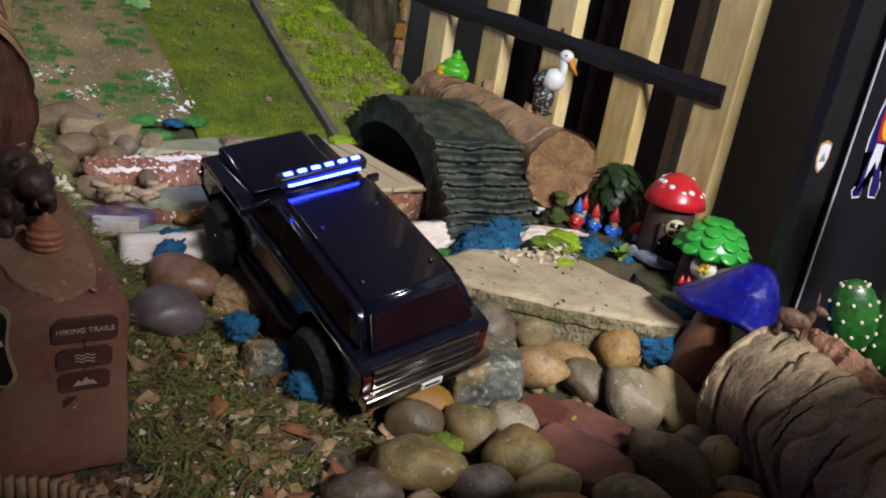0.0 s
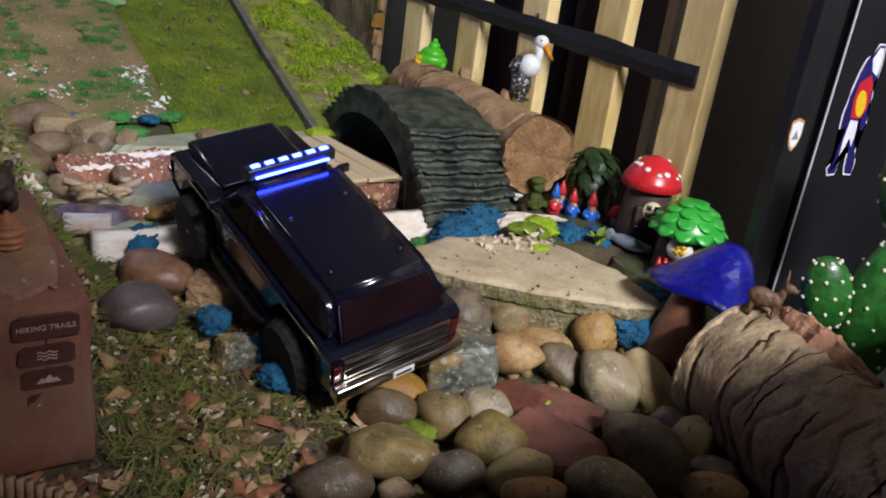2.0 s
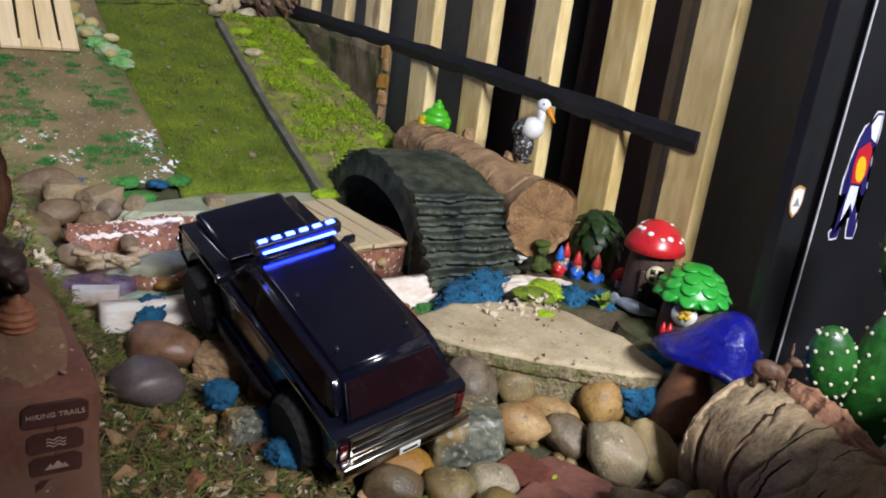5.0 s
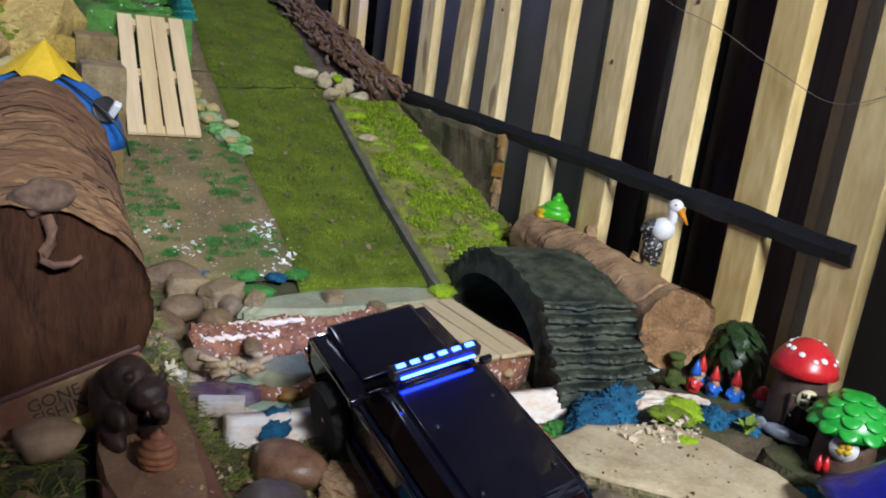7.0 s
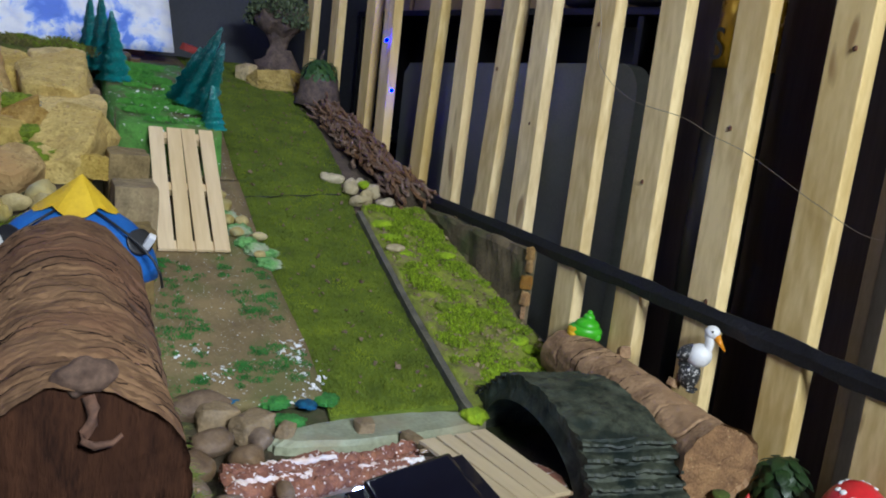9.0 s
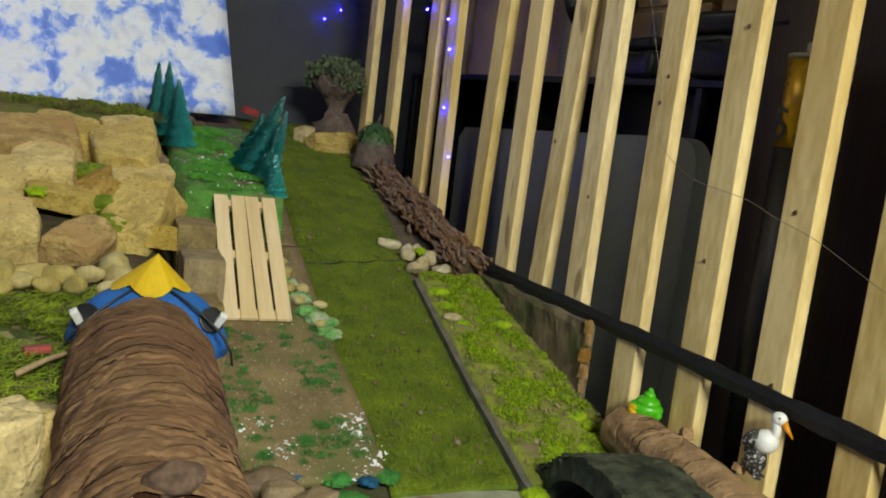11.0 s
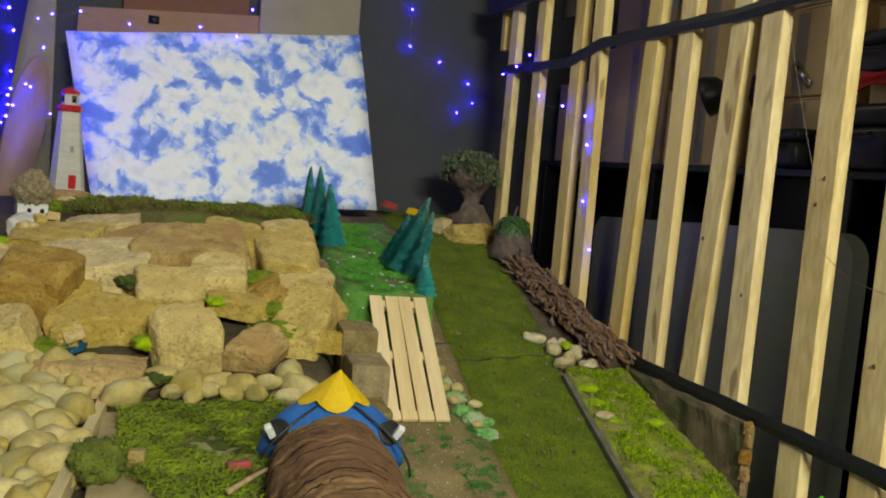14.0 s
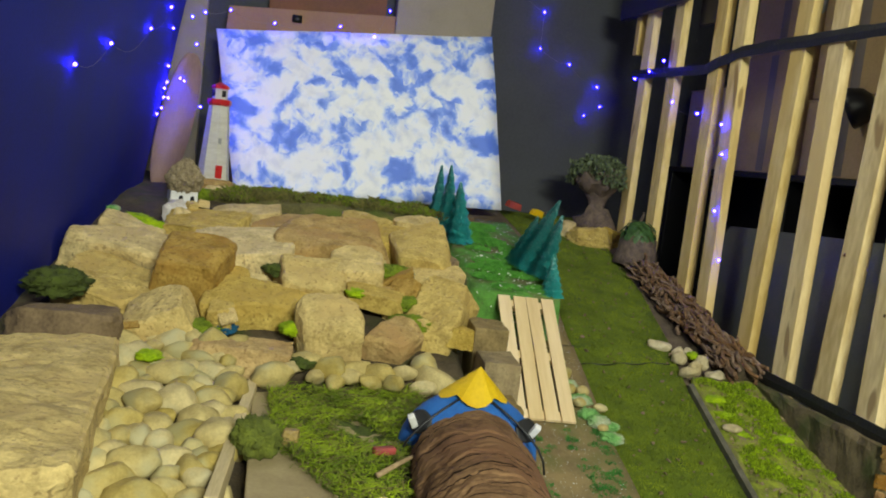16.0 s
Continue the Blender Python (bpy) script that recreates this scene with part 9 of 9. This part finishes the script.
build_lighthouse()
bm = bmesh.new()
patch(bm, -0.54, 4.24, 0.16, 0.11, 0.93, 1.012, 43, 0.1, 0, 40, 0.01)
solo("lighthouse_mound", bm, SANDSTONE, "tan rocky mound under the lighthouse", "rock", smooth=False)


def build_cottage():
    cot = thing("model_cottage", "tiny white model cottage with a shaggy thatched roof", "model house", pose(-0.69, 3.98, 0.93, 0, 0, 15) @ Matrix.Scale(1.12, 4))
    bm = bmesh.new()
    box(bm, -0.05, 0.05, -0.04, 0.04, 0, 0.05, 0.002)
    wall = part("wall", bm, WHITE_PAINT, cot, smooth=False)
    for x in (-0.012, 0.03):
        bm = bmesh.new()
        box(bm, -0.007, 0.007, -0.0015, 0.0015, 0.002, 0.028)
        cyl(bm, 0.007, 0.007, 0.003, pose(0, 0.0015, 0.028, 90, 0, 0), 14)
        part("door", bm, BLACK_PAINT, cot, m=pose(x, -0.0405, 0))
    # a hooded roof of shaggy lumps
    bm = bmesh.new()
    bmesh.ops.create_icosphere(bm, subdivisions=5, radius=1)
    for v in bm.verts:
        lump = 0.30 * (0.55 - noise.voronoi(v.co * 2.4)[0][0]) + 0.10 * noise.noise(v.co * 9) + 0.06 * noise.noise(v.co * 22)
        p = v.co * (1 + lump)
        narrow = 1 - 0.35 * max(0.0, p.z)
        v.co = Vector((p.x * 0.068 * narrow + 0.008 * max(0.0, p.z), p.y * 0.058 * narrow, p.z * 0.07 + 0.098))
    part("roof", bm, mat("thatch", (0.36, 0.29, 0.17), (0.13, 0.095, 0.05), rough=0.95, scale=60, fine=200, bump=0.8), cot, "shaggy straw roof", smooth=False)


build_cottage()
for k, (x, y, z, s, stuff) in enumerate(((-0.80, 3.52, 0.885, 0.055, LIME_MOSS), (-0.60, 4.05, 0.97, 0.05, GREEN_MOSS), (-0.75, 3.47, 0.88, 0.045, LIME_MOSS), (-0.885, 3.50, 0.93, 0.022, MINT_MOSS))):
    clump("moss_clump", stuff, x, y, z, s * 1.2, s, s * 0.6, 130 + k, "cushion of bright moss at the foot of the cottage", "moss cushions")
solo("white_crystal", crag_mesh(0.06, 0.05, 0.055, 290, 14, 0.08), mat("white_quartz", (0.66, 0.62, 0.58), (0.45, 0.40, 0.36), rough=0.5, scale=20), "lumpy white quartz rock before the cottage", "rock",
     pose(-0.67, 3.70, 0.915), smooth=False)


# ---- bonsai-like tree and stump house by the fence ----
DUSTY_GREEN = mat("dusty_plastic_leaf", (0.15, 0.19, 0.09), (0.035, 0.05, 0.025), rough=0.8, scale=50, fine=200)
STUMP = mat("dusty_stump", (0.17, 0.12, 0.09), (0.055, 0.038, 0.032), rough=0.8, scale=30, fine=150, bump=0.8, dist=0.006)


def build_bonsai():
    tree = thing("model_tree", "gnarled model tree with a dusty grey-green crown", "model tree", pose(1.33, 4.38, 0.985) @ Matrix.Scale(1.15, 4))
    bm = bmesh.new()
    lathe(bm, [(0.10, 0), (0.082, 0.03), (0.052, 0.07), (0.036, 0.10), (0.04, 0.12), (0.06, 0.15), (0.05, 0.18)], 32)
    rough_up(bm, 0.035, 28, 4)
    part("trunk", bm, STUMP, tree)
    rnd = random.Random(8)
    bm = bmesh.new()
    for k in range(7):
        a = k * 0.9
        tube(bm, [(0.02 * math.cos(a), 0.02 * math.sin(a), 0.13), (0.06 * math.cos(a), 0.06 * math.sin(a), 0.19), (0.09 * math.cos(a), 0.09 * math.sin(a), 0.24)], 0.012, 6, 0.4)
    part("branches", bm, STUMP, tree)
    bm = bmesh.new()
    ball(bm, 0.108, 0.098, 0.062, pose(0, 0, 0.212), 4)
    rough_up(bm, 0.04, 26, 9)
    part("woody_tangle", bm, STUMP, tree, "knotted brown wood under the foliage")
    bm = bmesh.new()
    for k in range(1500):
        a, u = rnd.uniform(0, 6.3), rnd.uniform(-0.3, 1)
        c = math.sqrt(1 - u * u)
        q = rnd.uniform(0.8, 1.08) * (1 + 0.16 * noise.noise(Vector((c * math.cos(a) * 2.2, c * math.sin(a) * 2.2, u * 2.2)))) * (1 + 0.25 * noise.noise(Vector((c * math.cos(a) * 5, c * math.sin(a) * 5, u * 5))))
        p = Vector((0.128 * q * c * math.cos(a), 0.115 * q * c * math.sin(a), 0.235 + 0.078 * q * u + 0.03 * math.sin(2 * a + 0.5) * c))
        m = Matrix.Translation(p) @ Euler((rnd.uniform(0, 6), rnd.uniform(0, 6), rnd.uniform(0, 6))).to_matrix().to_4x4()
        s = rnd.uniform(0.008, 0.016)
        v = [bm.verts.new(m @ Vector(t)) for t in ((-s, 0, 0), (0, -s * 0.5, 0.002), (s, 0, 0), (0, s * 0.5, 0.002))]
        bm.faces.new(v)
    part("crown", bm, DUSTY_GREEN, tree, "dusty grey-green foliage")


build_bonsai()
for k, (x, y, z, sx, sy, sz) in enumerate(((1.27, 4.25, 0.935, 0.11, 0.08, 0.065), (1.20, 4.38, 0.955, 0.06, 0.05, 0.055), (1.37, 4.30, 0.94, 0.07, 0.07, 0.06))):
    solo("base_rock", crag_mesh(sx, sy, sz, 300 + k, 16, 0.07), SANDSTONE, "tan rock at the foot of the model tree", "rock", pose(x, y, z, 0, 0, 20 * k), "rocks under the model tree", smooth=False)


LEAF_ROOF = mat("green_roof_leaf", (0.065, 0.15, 0.035), (0.025, 0.06, 0.016), rough=0.5, scale=40)


def build_stump_house():
    st = thing("stump_house", "dusty brown stump fairy house with a leafy green top", "ornament", pose(1.395, 3.96, 0.86))
    bm = bmesh.new()
    lathe(bm, [(0.105, 0), (0.098, 0.03), (0.088, 0.07), (0.085, 0.11), (0.06, 0.14)], 28)
    rough_up(bm, 0.016, 24, 6)
    part("stump", bm, STUMP, st)
    leafy(st, 8, LEAF_ROOF, 0.030, 9, 0.074, 0, 0.135, 0.205)
    bm = bmesh.new()
    ball(bm, 0.062, 0.062, 0.062, pose(0, 0, 0.142), 3)
    rough_up(bm, 0.01, 30, 6)
    part("roof_core", bm, LEAF_ROOF, st)
    bm = bmesh.new()
    tube(bm, [(0, 0, 0.2), (0.01, 0, 0.235), (0.012, 0, 0.25)], 0.009, 8, 0.5)
    part("stalk", bm, STUMP, st)


build_stump_house()
for k, (x, y, z, stuff, words) in enumerate(((0.96, 4.62, 1.045, mat("faded_red", (0.40, 0.06, 0.05), (0.28, 0.04, 0.035), rough=0.6), "tiny faded red toy shape by the wall"), (1.08, 4.58, 1.02, STICKER_YELLOW, "tiny yellow toy shape by the wall"))):
    solo("toy_piece", crag_mesh(0.05 - 0.01 * k, 0.02, 0.018, 310 + k, 10, 0.03), stuff, words, "toy", pose(x, y, z, 10, 12, 20), smooth=False)


# ---- tent behind the big log ----
def build_tent():
    tent = thing("toy_tent", "small blue dome tent with a yellow peaked fly sheet", "toy tent", pose(0.185, 2.09, 0.565, 0, 0, -6))
    blue = mat("blue_tent_cloth", (0.02, 0.14, 0.46), (0.012, 0.09, 0.33), rough=0.6, scale=20, bump=0.3)
    bm = bmesh.new()
    seg = 40
    loops = []
    for k in range(9):
        t = k / 8
        r = math.cos(t * 1.35)
        loops.append([bm.verts.new((0.165 * r * math.cos(a) * (1 + 0.03 * math.cos(4 * a)), 0.115 * r * math.sin(a) * (1 + 0.03 * math.cos(4 * a)), 0.155 * math.sin(t * 1.35)))
                      for a in [2 * math.pi * j / seg for j in range(seg)]])
    for a, b in zip(loops, loops[1:]):
        for j in range(seg):
            bm.faces.new((a[j], a[(j + 1) % seg], b[(j + 1) % seg], b[j]))
    bm.faces.new(loops[-1])
    bm.faces.new(list(reversed(loops[0])))
    part("dome", bm, blue, tent, "blue dome")
    bm = bmesh.new()
    tip = bm.verts.new((0.01, 0.0, 0.215))
    ring = []
    for j in range(24):
        a = 2 * math.pi * j / 24
        q = 1 + 0.35 * abs(math.cos(2 * a))
        ring.append(bm.verts.new((0.062 * q * math.cos(a), 0.055 * q * math.sin(a), 0.150 - 0.035 * (q - 1) + 0.004 * math.sin(5 * a))))
    for j in range(24):
        bm.faces.new((ring[j], ring[(j + 1) % 24], tip))
    part("fly_sheet", bm, mat("yellow_tent_cloth", (0.72, 0.48, 0.02), (0.58, 0.36, 0.01), rough=0.6, scale=20, bump=0.3), tent, "yellow fly sheet", smooth=False)
    for s in (-1, 1):
        bm = bmesh.new()
        tube(bm, [(s * (0.17 - 0.17 * math.sin(math.pi * t / 18) ** 2), -0.10 * math.cos(math.pi * t / 18), 0.165 * math.sin(math.pi * t / 18)) for t in range(10)], 0.0028, 6)
        part("pole", bm, BLACK_PAINT, tent)
        bm = bmesh.new()
        box(bm, -0.008, 0.008, -0.008, 0.008, -0.024, 0.024, 0.003)
        part("pole_clip", bm, WHITE_PAINT, tent, m=pose(s * 0.14, -0.062, 0.085, 30, s * 25, 0))
        bm = bmesh.new()
        patch(bm, 0, 0, 0.028, 0.028, -0.001, 0.001, 4, 0.05)
        part("window", bm, BLACK_PAINT, tent, m=pose(s * 0.125, -0.06, 0.088, 60, s * 40, 0))
    bm = bmesh.new()
    box(bm, -0.03, 0.02, -0.01, 0.01, -0.008, 0.008, 0.003)
    solo("red_toy_car", bm, mat("dull_red_plastic", (0.36, 0.06, 0.055), (0.20, 0.035, 0.03), rough=0.55, scale=30), "tiny dull red toy lying beside the tent", "toy", pose(-0.03, 1.96, 0.61, 0, 0, 15))


build_tent()

# ---- behind the fence ----
GREY_SHEET = mat("grey_plastic", (0.21, 0.22, 0.19), (0.15, 0.16, 0.14), rough=0.4, scale=3, bump=0.05)
TAN_CARTON = mat("tan_carton", (0.68, 0.50, 0.26), (0.56, 0.39, 0.20), rough=0.8, scale=5, fine=80, bump=0.1, rand=0.1)


def build_bin():
    rim = [(2.213, 0.0)] + [(2.303 - 0.09 * math.cos(a), 1.07 + 0.088 * math.sin(a)) for a in [math.pi / 16 * k for k in range(9)]] + [(3.75, 1.098), (3.80, 1.05), (3.80, 0.0)]
    bm = bmesh.new()
    flat_shape(bm, rim, -0.03, 0.03)
    solo("grey_bin", bm, GREY_SHEET, "smooth grey plastic bin with a rounded top corner behind the studs", "bin", pose(1.77, 0, 0, 0, 0, 90), smooth=False)


build_bin()


def build_shelf():
    shelf = thing("black_shelf", "black shelf unit in the dark behind the studs", "shelf", pose(2.135, 3.1, 0))
    for y in (-1.78, -0.6, 0.6, 1.78):
        bm = bmesh.new()
        box(bm, -0.175, 0.175, y - 0.015, y + 0.015, 0.0, 1.33, 0.003)
        part("upright", bm, BLACK_PAINT, shelf, smooth=False)
    for z in (0.06, 0.70, 1.345):
        bm = bmesh.new()
        box(bm, -0.185, 0.185, -1.8, 1.8, z - 0.014, z + 0.014, 0.004)
        part("board", bm, BLACK_PAINT, shelf, smooth=False)
    bm = bmesh.new()
    box(bm, 0.178, 0.184, -1.8, 1.8, 0.0, 1.33)
    part("back", bm, BLACK_PAINT, shelf, smooth=False)


build_shelf()


def storage_box(y0, y1, z0, z1):
    carton = thing("storage_box", "plain tan cardboard box stored on the shelf", "box", pose(2.15, (y0 + y1) / 2, z0), "stored boxes")
    w, h = (y1 - y0) / 2, z1 - z0
    bm = bmesh.new()
    box(bm, -0.15, 0.15, -w, w, 0.002, h - 0.008, 0.006)
    part("side", bm, TAN_CARTON, carton, smooth=False)
    for s in (-1, 1):
        bm = bmesh.new()
        box(bm, 0.003, 0.152, -w - 0.001, w + 0.001, -0.003, 0.003, 0.001)
        part("flap", bm, TAN_CARTON, carton, smooth=False, m=pose(0, 0, h - 0.004, 0, 0, 90 - 90 * s))
    bm = bmesh.new()
    box(bm, -0.1512, -0.1502, -0.03, 0.03, 0.01, h - 0.02)
    part("tape", bm, BEIGE_BOX, carton, "strip of beige tape", smooth=False)


for spot in ((2.55, 3.1, 1.36, 1.62), (3.15, 3.7, 1.36, 1.7), (2.0, 2.5, 1.36, 1.9), (2.6, 3.1, 1.624, 1.95), (3.75, 4.3, 1.36, 1.95), (4.35, 4.85, 1.36, 1.8), (3.12, 3.68, 1.704, 2.2), (2.56, 3.08, 1.954, 2.4), (3.72, 4.25, 1.954, 2.35)):
    storage_box(*spot)
MATTE_BLACK = mat("matte_black_plastic", (0.016, 0.016, 0.020), (0.008, 0.008, 0.010), rough=0.42, scale=20, fine=90, bump=0.15)


def black_bowl(y, z, r):
    """A hollow black cup seen from the side, with a rolled lip."""
    bm = bmesh.new()
    lathe(bm, [(0.001, r), (0.45 * r, 0.93 * r), (0.8 * r, 0.62 * r), (r, 0.1 * r), (1.04 * r, -0.15 * r), (0.94 * r, -0.18 * r), (0.86 * r, 0.1 * r), (0.001, 0.7 * r)], 28)
    solo("black_cup", bm, MATTE_BLACK, "round glossy black cup lying on the stored boxes", "cup", pose(1.93, y, z, 70, 0, 40), "black cups")


black_bowl(3.29, 1.645, 0.082)
black_bowl(2.99, 1.630, 0.080)


def dark_case(y, z, sx, sy, sz, rz):
    """A soft-edged black case with a lid seam and a handle."""
    case = thing("black_case", "black plastic equipment case stacked on the shelf", "case", pose(1.99, y, z, 0, 0, rz), "black cases")
    bm = bmesh.new()
    box(bm, -sx, sx, -sy, sy, 0, sz * 1.3, 0.018)
    part("base", bm, MATTE_BLACK, case)
    bm = bmesh.new()
    box(bm, -sx * 1.03, sx * 1.03, -sy * 1.03, sy * 1.03, sz * 1.3 + 0.002, sz * 2, 0.02)
    part("lid", bm, MATTE_BLACK, case)
    bm = bmesh.new()
    tube(bm, [(-sx - 0.004, -0.05, sz * 1.1), (-sx - 0.03, -0.03, sz * 1.05), (-sx - 0.03, 0.03, sz * 1.05), (-sx - 0.004, 0.05, sz * 1.1)], 0.006, 8)
    part("handle", bm, MATTE_BLACK, case)


for k, (y, z, sx, sy, sz) in enumerate(((2.42, 1.36, 0.10, 0.115, 0.105), (2.10, 1.36, 0.10, 0.11, 0.145), (2.40, 1.665, 0.09, 0.11, 0.07), (2.78, 1.36, 0.09, 0.10, 0.07))):
    dark_case(y, z, sx, sy, sz, 6 - 5 * k)


def build_red_cloth():
    bm = bmesh.new()
    rows = []
    for i in range(25):
        y = 2.52 - 0.44 * i / 24
        rows.append([])
        for j in range(7):
            u = j / 6 - 0.5
            p = Vector((1.86 + 0.02 * noise.noise(Vector((y * 9, u * 3, 1))), y, 1.625 + 0.09 * (2.5 - y) + u * (0.05 + 0.03 * noise.noise(Vector((y * 7, 3, 2)))) + 0.014 * noise.noise(Vector((y * 14, u * 5, 4)))))
            rows[-1].append(bm.verts.new(p))
    for a, b in zip(rows, rows[1:]):
        for j in range(6):
            bm.faces.new((a[j], a[j + 1], b[j + 1], b[j]))
    r = bmesh.ops.extrude_face_region(bm, geom=list(bm.faces))
    for v in r["geom"]:
        if isinstance(v, bmesh.types.BMVert):
            v.co.x += 0.012
    bmesh.ops.recalc_face_normals(bm, faces=bm.faces)
    solo("red_cloth", bm, mat("red_cloth", (0.62, 0.015, 0.02), (0.40, 0.01, 0.015), rough=0.7, scale=30, bump=0.4), "crumpled bright red cloth band over the black cases", "cloth")


build_red_cloth()
bm = bmesh.new()
tube(bm, [(2.0, 3.47, 2.56), (2.0, 3.705, 2.16), (2.0, 3.86, 1.96)], 0.034, 14)
solo("white_tube", bm, mat("dull_white_plastic", (0.46, 0.48, 0.45), (0.36, 0.38, 0.35), rough=0.4, scale=8), "dull white plastic tube leaning on the stored boxes", "tube")
bm = bmesh.new()
tube(bm, [(2.0, 2.864, 1.745), (2.0, 2.778, 1.66)], 0.017, 12)
solo("chrome_tube", bm, CHROME, "short shiny metal tube end on the stored boxes", "tube")
bm = bmesh.new()
tube(bm, [(1.58, 1.925, 0.0), (1.58, 1.93, 1.42)], 0.009, 8)
solo("brown_rod", bm, plain("maroon_rod", (0.10, 0.02, 0.02), 0.3), "thin dark red rod standing behind the studs", "rod")


def build_yellow_can():
    can = thing("yellow_can", "tall yellow and black printed can with a white lid", "can", pose(1.735, 1.815, 0.0))
    bm = bmesh.new()
    lathe(bm, [(0.001, 0.0), (0.078, 0.0), (0.078, 1.16), (0.001, 1.16)], 32)
    part("lower_body", bm, BLACK_PAINT, can)
    bm = bmesh.new()
    lathe(bm, [(0.001, 1.162), (0.079, 1.162), (0.079, 1.385), (0.001, 1.385)], 32)
    part("label_band", bm, mat("gold_print", (0.62, 0.36, 0.02), (0.50, 0.28, 0.012), rough=0.28, metal=0.45, scale=6, bump=0), can, "shiny golden yellow band")
    bm = bmesh.new()
    lathe(bm, [(0.001, 1.387), (0.081, 1.387), (0.081, 1.397), (0.001, 1.397)], 32)
    part("rim", bm, plain("grey_rim", (0.35, 0.34, 0.3), 0.4), can)
    bm = bmesh.new()
    lathe(bm, [(0.001, 1.399), (0.040, 1.399), (0.040, 1.425), (0.036, 1.43), (0.001, 1.43)], 24)
    part("lid", bm, WHITE_PAINT, can, "white lid")
    letters("S", 0.115, BLACK_PAINT, can, pose(-0.079, 0.026, 1.215, 90, 0, -97))


build_yellow_can()

# the dark header that the far studs are fixed to, and a stub beyond them
bm = bmesh.new()
box(bm, 1.415, 1.447, 3.86, 4.62, 2.085, 2.20, 0.004)
solo("header_beam", bm, BLACK_PAINT, "black painted beam across the tops of the far studs", "beam", smooth=False)
bm = bmesh.new()
box(bm, 1.452, 1.49, 4.43, 4.475, 1.895, 2.735, 0.003)
solo("stud_stub", bm, LUMBER, "short raw pine stud end above the dark corner", "stud", smooth=False)
bm = bmesh.new()
box(bm, 1.53, 1.55, 3.74, 3.93, 1.99, 2.735, 0.003)
solo("dark_board", bm, MATTE_BLACK, "dark board hanging behind the far studs", "board", smooth=False)


# ---- blue fairy lights ----
def build_fairy_lights():
    bulb = bmesh.new()
    ball(bulb, 0.006, 0.006, 0.006, None, 2)
    data = bpy.data.meshes.new("bulb")
    bulb.to_mesh(data)
    bulb.free()
    data.materials.append(BLUE_LED)
    wire = mat("thin_wire", (0.25, 0.22, 0.2), (0.18, 0.16, 0.14), rough=0.3, metal=0.8)

    def lights(label, spots, r=0.0006):
        string = thing("fairy_lights", label, "lights", Matrix())
        bm = bmesh.new()
        pts = []
        for a, b in zip(spots, spots[1:]):
            a, b = Vector(a), Vector(b)
            for k in range(6):
                t = k / 6
                pts.append(a.lerp(b, t) + Vector((0, 0, -0.10 * (b - a).length * math.sin(math.pi * t))))
        pts.append(Vector(spots[-1]))
        tube(bm, pts, r, 5)
        part("wire", bm, wire, string)
        for p in spots:
            piece("bulb", data, string, pose(p[0], p[1], p[2]))

    lights("string of tiny blue lights hanging on the back wall", [(0.90, 4.97, 2.28), (1.098, 4.97, 2.134), (1.10, 4.97, 1.93), (1.282, 4.97, 1.864), (1.467, 4.97, 1.759), (1.50, 4.97, 1.65), (1.411, 4.97, 1.588)])
    lights("string of tiny blue lights along the top of the sky print",
           [(-0.78, 4.70, 1.80), (-0.72, 4.70, 1.83), (-0.60, 4.71, 1.86), (-0.38, 4.73, 1.83), (-0.05, 4.74, 1.86), (0.13, 4.75, 1.84), (0.2, 4.76, 1.98)])
    lights("string of tiny blue lights wound round the studs", [(1.438, 4.37, 1.765), (1.438, 4.2, 1.79), (1.438, 4.05, 1.83), (1.438, 3.9, 1.63), (1.438, 3.64, 1.57), (1.438, 3.42, 1.52), (1.438, 3.38, 1.40), (1.438, 3.37, 1.17),
                                                            (1.44, 3.28, 0.98)])

    def on_panel(y, z):
        return (-0.955 + 0.15 * (z - 0.72) - 0.046 * (4.4 - y) + 0.012, y, z)

    lights("string of tiny blue lights hanging down the leaning board",
           [on_panel(y, z) for y, z in ((2.85, 1.40), (3.2, 1.50), (3.75, 1.62), (4.05, 1.75), (4.2, 1.68), (4.3, 1.52), (4.36, 1.45), (4.33, 1.42), (4.37, 1.38), (4.30, 1.30), (4.38, 1.33))])
    lights("few tiny blue lights beside the lighthouse", [(-0.74, 4.6, 1.66), (-0.79, 4.46, 1.48), (-0.77, 4.45, 1.47), (-0.69, 4.5, 1.36), (-0.83, 4.4, 1.38)])
    bm = bmesh.new()
    pts = [(1.442, 1.0, 0.92), (1.44, 1.15, 0.86), (1.441, 1.3, 0.90), (1.44, 1.48, 0.97), (1.441, 1.60, 1.0), (1.44, 1.70, 1.03), (1.441, 1.9, 1.06), (1.44, 2.03, 1.14),
           (1.441, 2.05, 1.25), (1.44, 2.12, 1.42), (1.441, 2.2, 1.62), (1.44, 2.26, 1.8)]
    curve = []
    for k in range(len(pts) - 1):
        p0, p1, p2, p3 = (Vector(pts[max(0, min(len(pts) - 1, k + j))]) for j in (-1, 0, 1, 2))
        for q in range(8):
            t = q / 8
            curve.append(0.5 * (2 * p1 + (p2 - p0) * t + (2 * p0 - 5 * p1 + 4 * p2 - p3) * t * t + (3 * p1 - p0 - 3 * p2 + p3) * t ** 3))
    tube(bm, curve, 0.0008, 5)
    solo("loose_wire", bm, plain("copper_wire", (0.34, 0.29, 0.24), 0.45, 0.8), "thin bare light wire draped over the studs", "wire")


build_fairy_lights()
